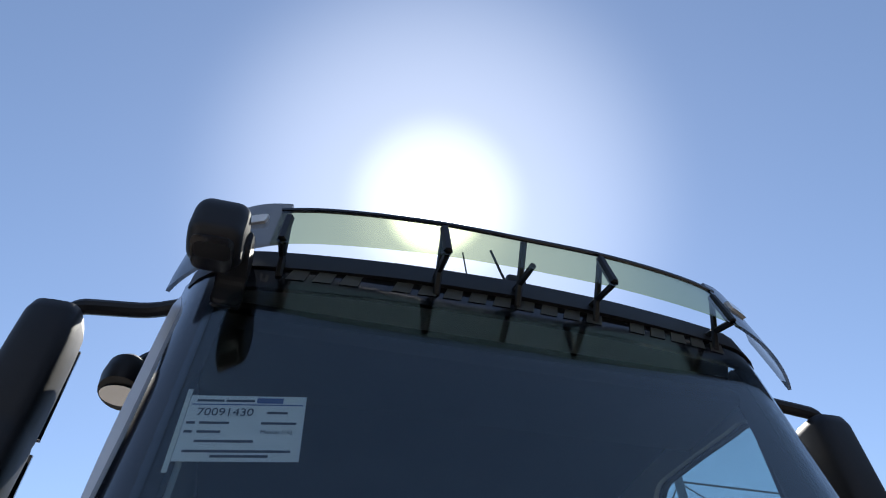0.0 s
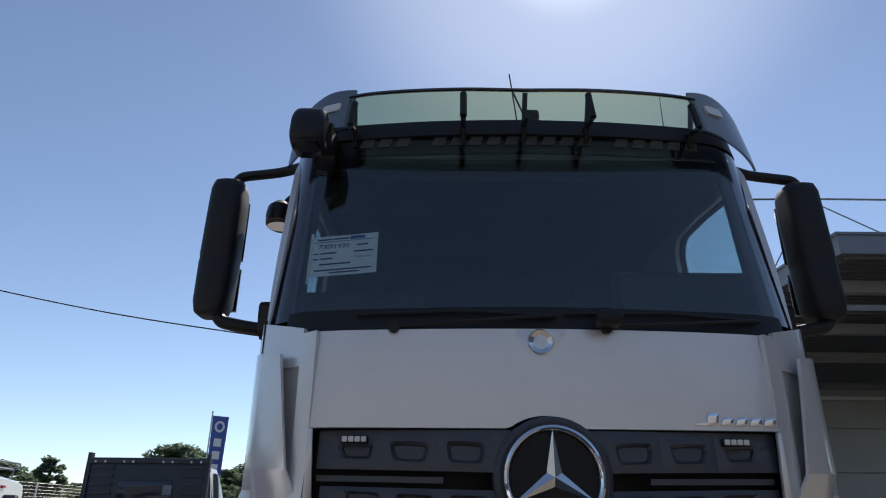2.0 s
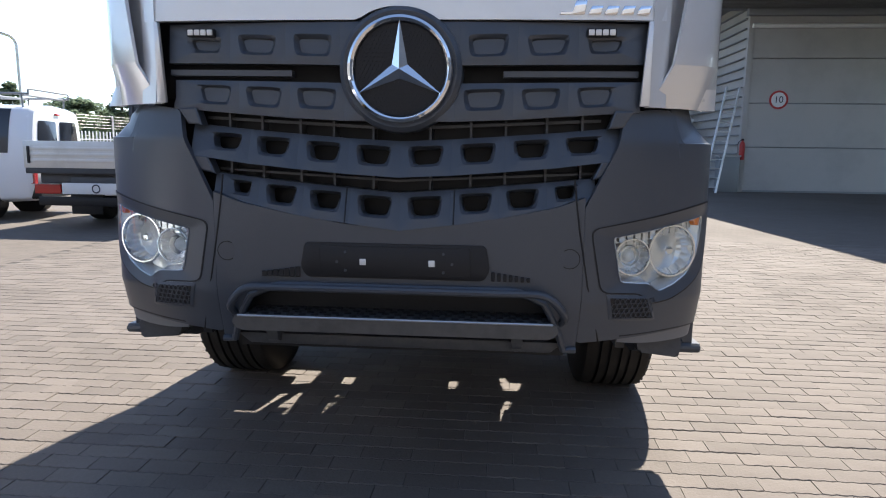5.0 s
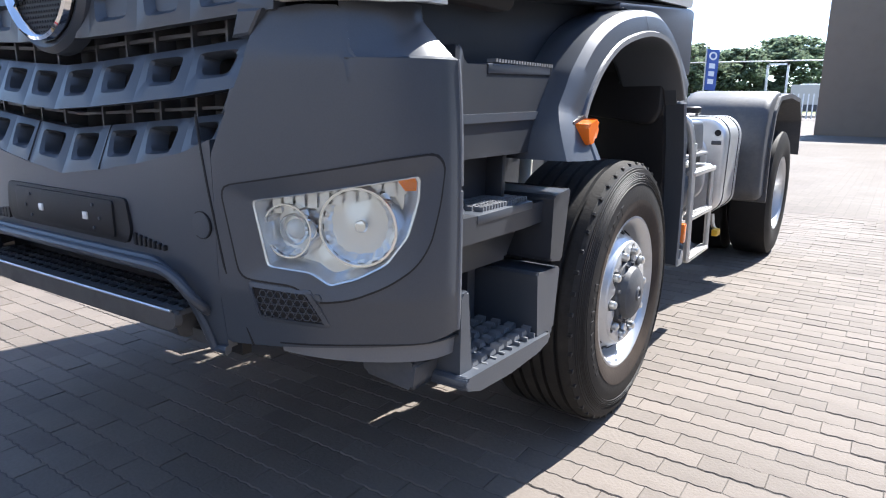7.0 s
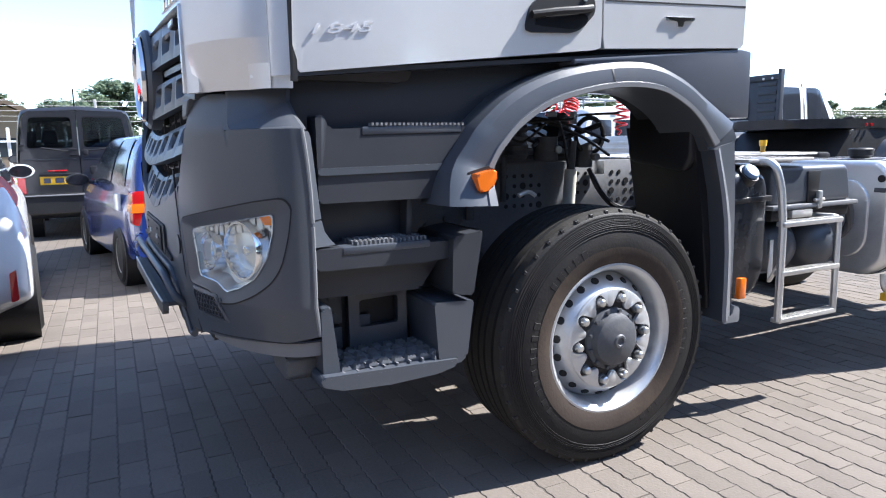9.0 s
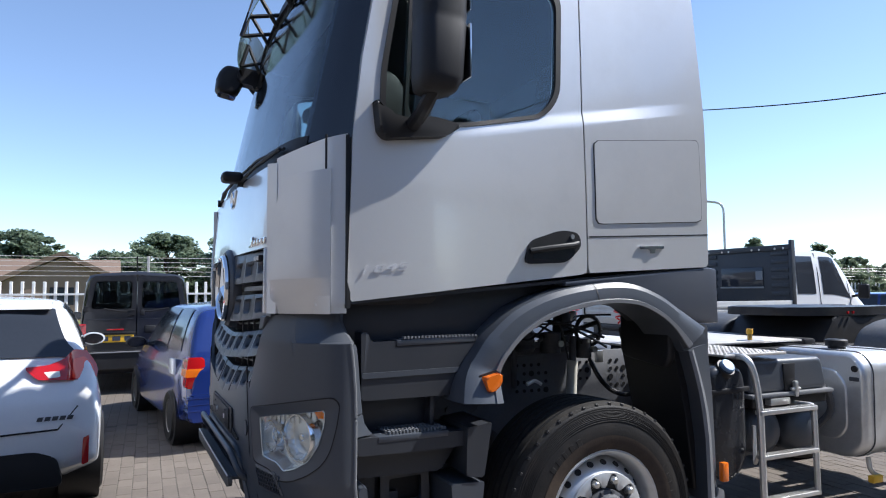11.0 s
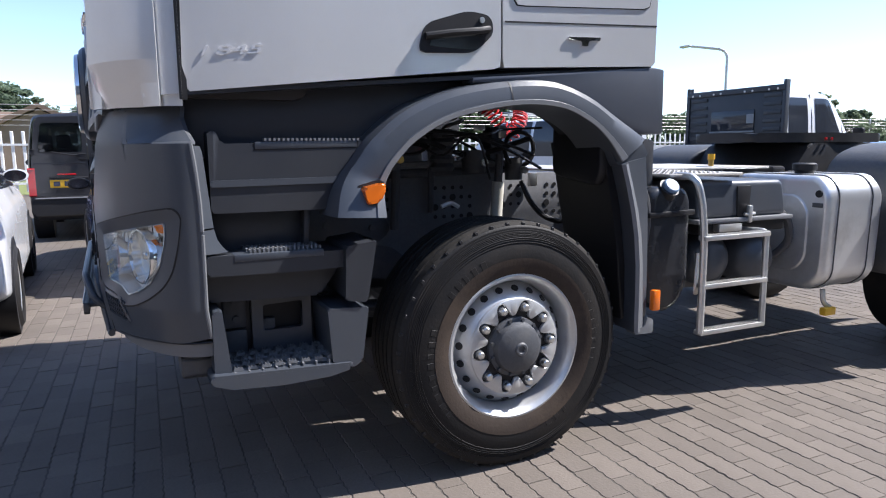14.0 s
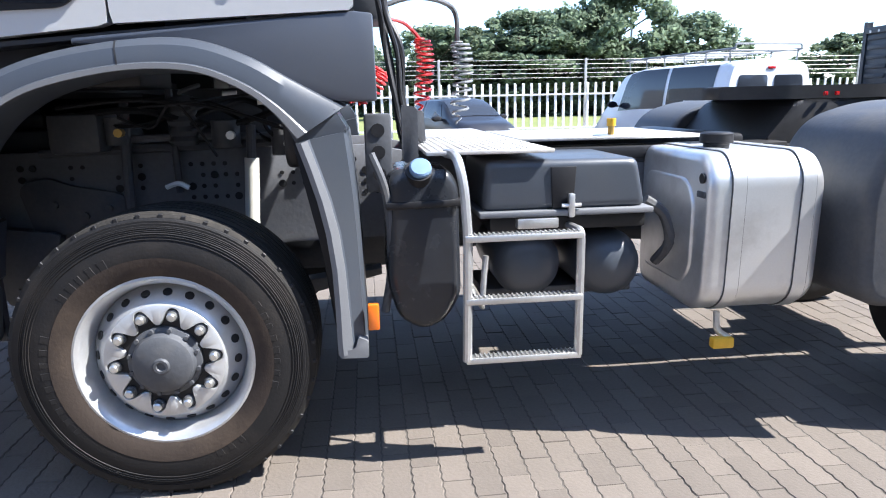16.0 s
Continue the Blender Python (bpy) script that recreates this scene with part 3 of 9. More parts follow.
# recess and front step
part("recess", box(-0.6, 0.6, 0.16, 0.19, 0.58, 0.87), BLACK, truck)
part("recess_roof", box(-0.58, 0.58, 0.07, 0.17, 0.835, 0.85), BLACK, truck)
step = part("front_step", box(-0.54, 0.54, 0.012, 0.22, 0.715, 0.733, 0.006), CHASSIS, truck, "perforated folding front step")
holes = bmesh.new()
for r_ in range(5):
    for i in range(24):
        x = -0.52 + i * 0.045 + 0.02 * (r_ % 2)
        y_ = 0.04 + r_ * 0.034
        prism([(x, y_), (x + 0.026, y_), (x + 0.022, y_ + 0.016), (x - 0.004, y_ + 0.016)], "z", 0.7335, 0.7365, bm=holes)
tagged(part("tread_slot", holes, BLACK, step, smooth=0), "raised slotted tread", kind="stuff")
STEPSTEEL = material("worn_step_steel", (0.10, 0.095, 0.09), 0.5, 0.3, bump=0.2, scale=40, vary=0.2, stain=(0.045, 0.042, 0.04), stain_scale=6, stain_amount=0.7)
part("front_edge", prism(rounded([(-0.56, 0.735), (-0.545, 0.738), (0.545, 0.738), (0.56, 0.735), (0.565, 0.70), (0.53, 0.685), (-0.53, 0.685), (-0.565, 0.70)], 0.01), "y", -0.004, 0.016, 0.006), STEPSTEEL, step, "worn grey steel front edge")
part("bright_edge", tube([(-0.545, -0.003, 0.7375), (0.0, -0.005, 0.7375), (0.545, -0.003, 0.7375)], 0.004, 6), ALU, step, "rubbed bright metal edge")
part("hoop", tube(bend([(-0.56, 0.12, 0.70), (-0.60, 0.04, 0.75), (-0.53, 0.012, 0.838), (0.53, 0.012, 0.838), (0.60, 0.04, 0.75), (0.56, 0.12, 0.70)], 0.08), 0.014, 10), PLASTIC, step)
for x in (-0.45, 0.43):
    part("towing_bracket", prism(rounded([(0.08, 0.62), (0.28, 0.60), (0.3, 0.71), (0.06, 0.71)], 0.02), "x", x - 0.02, x + 0.02, 0.004), CHASSIS, step)
part("under_tray", prism([(-0.55, 0.60), (0.55, 0.60), (0.6, 0.64), (-0.6, 0.64)], "y", 0.12, 0.42, 0.006), CHASSIS, truck)

# grille bars with rows of openings
GX = 0.013


def bar_face(y0, slope=0.0, low=None):
    """The face of a bar: it leans back from its lower edge."""
    return lambda x, z, d: Vector((x + GX, y0 + 0.06 * (abs(x) / 0.8) ** 2 - d + slope * (z - (lerp(low, abs(x)) if low else z)), z))


def quad_ring(q, m=6):
    return [(q[i][0] + (q[(i + 1) % 4][0] - q[i][0]) * k / m, q[i][1] + (q[(i + 1) % 4][1] - q[i][1]) * k / m) for i in range(4) for k in range(m)]


def grille_cell(bm, f, outer, inner, depth, floor=0.0):
    """One block of a bar: cushioned face and a rounded opening through it, or a pocket with a floor."""
    o = quad_ring(outer)
    n = len(o)
    if inner:
        i = quad_ring(inner)
        for _ in range(2):
            i = [((i[k - 1][0] + 2 * i[k][0] + i[(k + 1) % n][0]) / 4, (i[k - 1][1] + 2 * i[k][1] + i[(k + 1) % n][1]) / 4) for k in range(n)]
        cu, cv = sum(p[0] for p in i) / n, sum(p[1] for p in i) / n
        mid = [(a[0] + (b[0] - a[0]) * 0.8, a[1] + (b[1] - a[1]) * 0.8) for a, b in zip(o, i)]
        last = [(cu + (u - cu) * 0.88, cv + (v - cv) * 0.86 - (0 if floor else 0.006)) for u, v in i]
        lay = [(o, -depth), (o, 0.0), (mid, 0.005), (i, -0.004), (last, -(floor or depth))]
    else:
        cu, cv = sum(p[0] for p in o) / n, sum(p[1] for p in o) / n
        lay = [(o, -depth), (o, 0.0), ([(cu + (u - cu) * 0.8, cv + (v - cv) * 0.8) for u, v in o], 0.004)]
    rows = [[bm.verts.new(f(u, v, d)) for u, v in pts] for pts, d in lay]
    for r0, r1 in zip(rows, rows[1:]):
        for k in range(n):
            j = (k + 1) % n
            bm.faces.new((r0[k], r0[j], r1[j], r1[k]))
    if floor or not inner:
        bm.faces.new(rows[-1])


def grille_bar(holes_, top, bottom, y0, depth, end, floor=0.0, label="", slope=0.12):
    """holes_: (centre, half width above, half width below, top, bottom) for one half; the bar is built on both sides."""
    bm = bmesh.new()
    f = bar_face(y0, slope, bottom)
    tz, bz = lambda x: lerp(top, abs(x)), lambda x: lerp(bottom, abs(x))
    first = holes_[0][0] - holes_[0][1] - 0.03
    xs = [0.0 if first < 0.05 else first]
    for p, q in zip(holes_, holes_[1:]):
        xs.append((p[0] + p[1] + q[0] - q[1]) / 2)
    xs.append(end)
    for sd in (1, -1):
        for k, (c, wt, wb, zt, zb) in enumerate(holes_):
            a, b = xs[k], xs[k + 1]
            grille_cell(bm, f, [(sd * a, tz(a)), (sd * b, tz(b)), (sd * b, bz(b)), (sd * a, bz(a))], [(sd * (c - wt), zt), (sd * (c + wt), zt + 0.006), (sd * (c + wb), zb + 0.005), (sd * (c - wb), zb)], depth, floor)
    if xs[0] > 0:
        a = xs[0]
        grille_cell(bm, f, [(-a, tz(a)), (a, tz(a)), (a, bz(a)), (-a, bz(a))], None, depth)
    return part("grille_bar", bm, PLASTIC, truck, label, smooth=34)


GB = "dark grey grille bar with a row of openings"
grille_bar([(0.0895, 0.058, 0.043, 1.325, 1.267), (0.266, 0.058, 0.043, 1.336, 1.277), (0.447, 0.058, 0.043, 1.350, 1.295), (0.621, 0.057, 0.043, 1.362, 1.312)], [(0, 1.347), (0.19, 1.356), (0.49, 1.378), (0.75, 1.402)], [(0, 1.224), (0.19, 1.234), (0.5, 1.259), (0.75, 1.291)], 0.046, 0.05, 0.748, label=GB, slope=0.42)
fourth = grille_bar([(0.087, 0.058, 0.044, 1.152, 1.089), (0.2615, 0.055, 0.039, 1.166, 1.108), (0.421, 0.054, 0.038, 1.182, 1.123), (0.5695, 0.036, 0.025, 1.196, 1.156)], [(0, 1.169), (0.165, 1.182), (0.615, 1.222), (0.72, 1.238)], [(0, 1.041), (0.2, 1.066), (0.41, 1.092), (0.62, 1.118), (0.68, 1.14)], 0.046, 0.05, 0.668, label=GB, slope=0.42)
grille_bar([(0.2835, 0.066, 0.052, 1.515, 1.456), (0.472, 0.062, 0.046, 1.519, 1.461), (0.654, 0.060, 0.043, 1.527, 1.470)], [(0, 1.536), (0.82, 1.553)], [(0, 1.405), (0.4, 1.423), (0.8, 1.453)], 0.058, 0.035, 0.805, 0.016, "dark grey grille bar with shallow pockets")
grille_bar([(0.295, 0.063, 0.051, 1.688, 1.631), (0.4925, 0.066, 0.048, 1.688, 1.637), (0.682, 0.058, 0.042, 1.684, 1.647)], [(0, 1.741), (0.84, 1.741)], [(0, 1.594), (0.82, 1.609)], 0.060, 0.035, 0.822, 0.016, "dark grey grille bar with shallow pockets")
for sd in (1, -1):
    for q in ([(sd * 0.685, 1.288), (sd * 0.748, 1.294), (sd * 0.725, 1.24), (sd * 0.655, 1.226)], [(sd * 0.72, 1.455), (sd * 0.785, 1.455), (sd * 0.75, 1.40), (sd * 0.70, 1.395)]):
        post = bmesh.new()
        grille_cell(post, bar_face(0.048), q, None, 0.05)
        part("grille_post", post, PLASTIC, truck)
    for x in (0.188,):
        part("panel_seam", tube([bar_face(0.046, 0.42, [(0, 1.041), (0.2, 1.066)])(sd * x, z, 0.0015) for z in (1.184, 1.12, 1.066)], 0.003, 6), BLACK, fourth)
    part("slat", sheet(Plan([(0, 0.085), (0.4, 0.092), (0.82, 0.13)]).to3(sd), [0.36 + 0.45 * i / 8 for i in range(9)], lambda q: 1.558 + 0.012 * q, lambda q: 1.578 + 0.012 * q, 0, 0.03, 1), PLASTIC, truck)
    for x in (0.10, 0.24, 0.36, 0.50, 0.62):
        part("grille_divider", box(sd * x + GX - 0.004, sd * x + GX + 0.004, 0.125 + 0.05 * x * x, 0.19, 1.155 + 0.06 * x, 1.25 + 0.06 * x), CHASSIS, truck)
        part("grille_divider", box(sd * x + GX - 0.004, sd * x + GX + 0.004, 0.125 + 0.05 * x * x, 0.19, 1.33 + 0.06 * x, 1.42 + 0.06 * x), CHASSIS, truck)
for z0, z1, y_ in ((1.385, 1.395, 0.13), (1.205, 1.213, 0.13)):
    part("slat", sheet(Plan([(0, y_), (0.4, y_ + 0.012), (0.82, y_ + 0.05)]).to3(), [-0.70 + 1.4 * i / 16 for i in range(17)], lambda q: z0 + 0.05 * abs(q), lambda q: z1 + 0.05 * abs(q), 0, 0.03, 1), CHASSIS, truck)
part("grille_back", prism([(-0.80, 1.05), (0.80, 1.05), (0.84, 1.74), (-0.84, 1.74)], "y", 0.205, 0.225), BLACK, truck)
for x in (-0.676, 0.676):
    led = part("marker_light", box(x - 0.048, x + 0.048, 0.085, 0.11, 1.693, 1.72, 0.004), BLACK, truck, "small white marker light")
    for i in range(4):
        part("led", box(x - 0.043 + i * 0.0225, x - 0.024 + i * 0.0225, 0.08, 0.09, 1.697, 1.716, 0.002, 1), WHITELENS, led)

# round emblem with three arms
emblem = part("emblem", lathe([(0.04, 0.15), (0.028, 0.155), (0.022, 0.163), (0.026, 0.172), (0.04, 0.176), (0.05, 0.17)], 64, "y", (0.018, 0.0, 1.582)), CHROME, truck, "chrome ring with three chrome arms")
part("emblem_disc", cyl((0.018, 0.045, 1.582), (0.018, 0.07, 1.582), 0.165, 48), BLACK, emblem)
part("emblem_seat", lathe([(0.05, 0.176), (0.045, 0.19), (0.06, 0.205), (0.1, 0.21)], 48, "y", (0.018, 0, 1.582)), PLASTIC, emblem)
mesh_ = bmesh.new()
for i in range(-11, 12):
    for j in range(-11, 12):
        u, v = i * 0.0135 + (0.0067 if j % 2 else 0), j * 0.0135
        if u * u + v * v < 0.15 ** 2:
            cyl((0.018 + u, 0.045, 1.582 + v), (0.018 + u, 0.042, 1.582 + v), 0.0042, 6, bm=mesh_)
part("emblem_net", mesh_, BLACK, emblem)
arms = bmesh.new()
for k in range(3):
    a = math.radians(90 + 120 * k)
    c, s = math.cos(a), math.sin(a)
    tip, l_, r_, mid = (0.16 * c, 0.16 * s), (0.03 * math.cos(a + 1.05), 0.03 * math.sin(a + 1.05)), (0.03 * math.cos(a - 1.05), 0.03 * math.sin(a - 1.05)), (0, 0)
    P3 = lambda p, y: arms.verts.new((0.018 + p[0], y, 1.582 + p[1]))
    vt, vl, vr, vm = P3(tip, 0.033), P3(l_, 0.04), P3(r_, 0.04), P3((0, 0), 0.022)
    bt, bl, br, b0 = P3(tip, 0.044), P3(l_, 0.044), P3(r_, 0.044), P3((0, 0), 0.044)
    for q in ((vt, vl, vm), (vt, vm, vr), (vl, vt, bt, bl), (vt, vr, br, bt)):
        arms.faces.new(q)
part("emblem_star", arms, CHROME, emblem, smooth=0)

# silver front panel
front_plan = Plan([(0, 0.07), (0.4, 0.076), (0.65, 0.084), (0.8, 0.094), (0.89, 0.112), (0.93, 0.14)])
F = front_plan.to3(1, lambda z: (0.0, 0.02 * (z - 1.75) / 0.35))
FX = front_plan.at_x
ss = [-FX(0.885) + 2 * FX(0.885) * i / 90 for i in range(91)]


def panel_low(s):
    return max(1.746, 1.582 + math.sqrt(max(0, 0.208 ** 2 - s * s))) if abs(s) < 0.208 else 1.746


front = part("front_panel", sheet(F, ss, panel_low, lambda s: 2.112 - 0.012 * (s / 0.9) ** 2, 0.0, 0.03, 5), SILVER, truck, "silver painted front flap")
o = F(0.0, 2.06, 0.002)
part("badge", lathe([(0.01, 0.0), (-0.004, 0.034), (-0.008, 0.044), (0.0, 0.05), (0.01, 0.05)], 32, "y", tuple(o)), CHROME, front, "small round chrome badge")
part("badge_seat", prism(rounded([(-0.10, 2.108), (-0.05, 2.02), (0, 1.998), (0.05, 2.02), (0.10, 2.108)], 0.03), "y", o.y - 0.001, o.y + 0.02, 0.002), SILVER, front)
for i in range(5):
    x = 0.575 + i * 0.052
    y_ = F(FX(x), 1.78, 0).y
    h = 0.028 if i else 0.045
    part("lettering", prism([(x, 1.762), (x + 0.042, 1.762), (x + 0.05, 1.762 + h), (x + 0.012, 1.762 + h)], "y", y_ - 0.008, y_ + 0.004, 0.003), CHROME, front, "chrome model lettering as plain slabs")
part("lettering", prism([(0.535, 1.763), (0.58, 1.763), (0.58, 1.770), (0.54, 1.768)], "y", F(FX(0.55), 1.77, 0).y - 0.006, 0.09), CHROME, front)

# silver corners, ducts and air deflectors
corner_plan = Plan([(0.84, 0.098), (0.9, 0.125), (0.97, 0.17), (1.04, 0.225), (1.09, 0.275), (1.112, 0.32), (1.1175, 0.352)])
wing_plan = Plan([(0.835, 0.07), (0.92, 0.09), (0.99, 0.125), (1.05, 0.175), (1.09, 0.23), (1.112, 0.285)])
for side in (1, -1):
    C = corner_plan.to3(side)
    CX = corner_plan.at_x
    end = float(corner_plan.s[-1])
    part("corner_strip", sheet(C, [CX(0.84) + 0.065 * i / 4 for i in range(5)], lambda s: 1.468, lambda s: 2.10 - 0.1 * s, 0.004, 0.02, 4), SILVER, truck, "silver corner strip")
    part("corner_inner", prism([(side * 0.826, 1.742), (side * 0.842, 1.742), (side * 0.842, 1.470), (side * 0.810, 1.470)], "y", 0.085, 0.105, 0.003), SILVER, truck, "silver edge beside the grille")
    part("corner_cap", sheet(C, [CX(0.895) + (end - CX(0.895)) * i / 16 for i in range(17)], lambda s: 1.97, lambda s: 2.10 + 0.09 * min(1, s / end), 0.0, 0.02, 3), SILVER, truck, "silver upper corner")
    part("air_duct", sheet(C, [CX(0.9) + (end - CX(0.9)) * i / 12 for i in range(13)], lambda s: 1.47, lambda s: 1.972, -0.012, 0.02, 3), SILVER, truck, "silver duct behind the deflector")
    part("pillar_panel", sheet(C, [end - 0.13 + 0.13 * i / 5 for i in range(6)], lambda s: 1.478 + 0.03 * s / end, lambda s: 1.972, 0.0, 0.02, 4), SILVER, truck)
    for s_ in (end - 0.004, end - 0.085):
        part("panel_seam", sheet(C, [s_ - 0.004, s_ + 0.004], lambda s: 1.975 if s < end - 0.05 else 1.49, lambda s: 2.185, 0.003, 0.01, 6), BLACK, truck)
    part("door_gap", box(side * 1.08, side * 1.103, 0.34, 0.37, 1.49, 2.19), BLACK, truck)
    W = wing_plan.to3(side)
    we = float(wing_plan.s[-1])
    rows, back = [], []
    for i in range(15):
        row, brow = [], []
        for j in range(9):
            v = (0, 0.125, 0.249, 0.251, 0.4, 0.55, 0.7, 0.85, 1)[j]
            z = 1.468 + (2.015 - 1.468) * v
            s0 = lerp([(0, 0.01), (0.2, 0.075), (1, 0.15)], v)
            s = s0 + (we - s0) * i / 14
            d = -0.05 * max(0, (0.25 - v) / 0.25) * min(1, (14 - i) / 3)
            zz = z + 0.03 * v * (i / 14)
            row.append(W(s, zz, d))
            brow.append(W(s, zz, d - 0.014))
        rows.append(row)
        back.append(brow)
    part("air_deflector", shell(rows, back), SILVER, truck, "silver air deflector at the cab corner", smooth=14)

# ---- cab ----
def side_x(y, z):
    belt = 2.262 + 0.18 * (y - 1.05)
    fade = ease((y - 0.75) / 0.3) * ease((2.25 - y) / 0.5)
    fold = -0.013 * fade * min(1.0, max(0.0, (z - belt) / 0.06))
    top = 3.092 + 0.04 * (y - 1.1)
    return 1.132 - 0.035 * max(0, (z - 2.34) / 0.84) ** 1.3 - 0.012 * max(0, (2.0 - z) / 0.5) - 0.02 * max(0, (0.8 - y) / 0.45) ** 2 + fold - 0.25 * max(0, z - top) * ease((y - 0.7) / 0.3)


def side_to3(side):
    return lambda y, z, d: Vector((side * (side_x(y, z) + d), y, z))


DOOR = rounded([(0.356, 1.514), (0.374, 2.19), (0.415, 2.52), (0.505, 3.0), (0.60, 3.135), (1.522, 3.165), (1.506, 2.335), (1.522, 1.634)], 0.02)
WINDOW = rounded([(0.498, 2.26), (0.505, 2.47), (0.585, 2.90), (0.66, 2.985), (1.32, 3.02), (1.40, 2.94), (1.372, 2.47), (1.29, 2.365), (0.86, 2.275)], 0.06)
WC = (0.93, 2.6)
REAR = [(1.53, 1.638), (1.514, 2.335), (1.53, 3.168), (2.24, 3.195), (2.28, 2.45), (2.285, 1.675)]
for side in (1, -1):
    D = side_to3(side)
    door = part("cab_door", ring(DOOR, WINDOW, WC, D, 0.0, 0.05, 56, 240), SILVER, truck, "silver painted cab door", smooth=40)
    part("window_seal", ring([(WC[0] + (u - WC[0]) * 1.035, WC[1] + (v - WC[1]) * 1.035) for u, v in WINDOW], [(WC[0] + (u - WC[0]) * 0.975, WC[1] + (v - WC[1]) * 0.975) for u, v in WINDOW], WC, D, 0.006, 0.03, 1, 120), BLACK, door)
    pane = part("window_pane", plate([(WC[0] + (u - WC[0]) * 0.985, WC[1] + (v - WC[1]) * 0.985) for u, v in WINDOW], WC, D, -0.004, 0.005, 6, 96), SIDEGLASS, door)
    pane.visible_shadow = False
    part("quarter_bar", prism([(0.60, 2.27), (0.615, 2.27), (0.655, 2.98), (0.635, 2.98)], "x", side * 1.085, side * 1.115), BLACK, door)
    hp = rounded([(1.17, 1.675), (1.20, 1.78), (1.37, 1.835), (1.47, 1.825), (1.485, 1.76), (1.40, 1.685)], 0.035)
    handle = part("door_handle", plate(hp, (1.33, 1.75), D, 0.010, 0.02, 3, 60), BLACK, door, "black door handle")
    part("handle_grip", tube([D(1.20, 1.735, 0.014), D(1.30, 1.75, 0.03), D(1.42, 1.765, 0.028), D(1.46, 1.775, 0.012)], 0.013, 10), BLACK, handle)
    part("handle_recess", plate(rounded([(1.21, 1.70), (1.22, 1.725), (1.45, 1.755), (1.44, 1.71), (1.39, 1.695)], 0.02), (1.33, 1.72), D, 0.012, 0.003, 2, 40), GLOSSBLACK, handle)
    part("lock", cyl(D(1.43, 1.805, 0.008), D(1.43, 1.805, 0.015), 0.011, 14), NUT, handle)
    part("side_panel", plate(REAR, (1.9, 2.4), D, 0.0, 0.04, 70, 240), SILVER, truck, "silver side of the sleeper", smooth=40)
    hatch_o = rounded([(1.562, 2.272), (2.235, 2.335), (2.245, 1.905), (1.57, 1.868)], 0.03)
    hatch = part("locker_hatch", plate([(1.9 + (u - 1.9) * 0.985, 2.1 + (v - 2.1) * 0.985) for u, v in hatch_o], (1.9, 2.1), D, 0.005, 0.012, 4, 100), SILVER, truck, "silver locker hatch")
    part("hatch_gap", ring(hatch_o, [(1.9 + (u - 1.9) * 0.985, 2.1 + (v - 2.1) * 0.985) for u, v in hatch_o], (1.9, 2.1), D, 0.0015, 0.002, 1, 100), BLACK, hatch)
    part("seam", prism([(1.535, 1.806), (2.283, 1.838), (2.283, 1.844), (1.535, 1.812)], "x", side * (side_x(1.9, 1.82) + 0.0015), side * 1.1), BLACK, truck)
    part("hatch_latch", prism(rounded([(1.825, 1.770), (1.985, 1.776), (1.982, 1.763), (1.925, 1.759), (1.922, 1.738), (1.893, 1.737), (1.89, 1.757), (1.83, 1.757)], 0.004), "x", side * 1.11, side * (side_x(1.9, 1.75) + 0.009), 0.002), CHROME, truck, "chrome latch")
    if side == 1:
        ex = (D(0.62, 1.654, 0) - D(0.42, 1.636, 0)).normalized()
        up = (D(0.522, 1.69, 0) - D(0.522, 1.60, 0)).normalized()
        nn = ex.cross(up).normalized()
        m = Matrix.Translation(D(0.505, 1.648, 0.0022)) @ Matrix((ex, nn.cross(ex), nn)).transposed().to_4x4()
        for text, dx in (("1", -0.086), ("845", 0.026)):
            words("model_number", text, 0.085, BADGE, door, m @ Matrix.Translation((dx, 0, 0)) @ Matrix.Diagonal((1.2, 0.48, 1, 1)), 0.0014, "chrome number on the door", 0.25)
    # main mirror
    mir = part("wing_mirror", grid([[Vector((side * ((1.404 if side > 0 else 1.44) + 0.086 * w * math.cos(a) * (abs(math.cos(a)) ** -0.45)), 0.625 + 0.10 * w * math.sin(a) * (abs(math.sin(a) + 1e-9) ** -0.45) + sh, z)) for a in [2 * math.pi * k / 24 + 0.01 for k in range(24)]] for z, w, sh in ((2.295, 0.55, -0.03), (2.31, 0.8, -0.02), (2.36, 0.95, -0.01), (2.56, 1.0, 0), (2.575, 0.975, 0), (2.59, 1.0, 0.0), (2.86, 1.0, 0.01), (2.95, 0.97, 0.01), (2.99, 0.85, 0.01), (3.005, 0.6, 0.01))], closed_v=True, cap=True), BLACK, truck, "large black truck mirror", smooth=50)
    part("mirror_glass", box(side * (1.33 if side > 0 else 1.366), side * (1.478 if side > 0 else 1.514), 0.724, 0.732, 2.62, 2.93, 0.02), CHROME, mir)
    part("mirror_glass", box(side * (1.33 if side > 0 else 1.366), side * (1.478 if side > 0 else 1.514), 0.724, 0.732, 2.36, 2.57, 0.02), CHROME, mir)
    part("upper_arm", tube(bend([(side * 1.08, 0.62, 3.10), (side * 1.19, 0.66, 3.085), (side * 1.40, 0.63, 3.04), (side * 1.43, 0.63, 2.98)], 0.06), 0.026, 10), BLACK, mir)
    part("lower_arm", tube(bend([(side * 1.12, 0.62, 2.235), (side * 1.28, 0.60, 2.25), (side * 1.39, 0.58, 2.27), (side * 1.42, 0.60, 2.34)], 0.05), 0.03, 10), BLACK, mir)
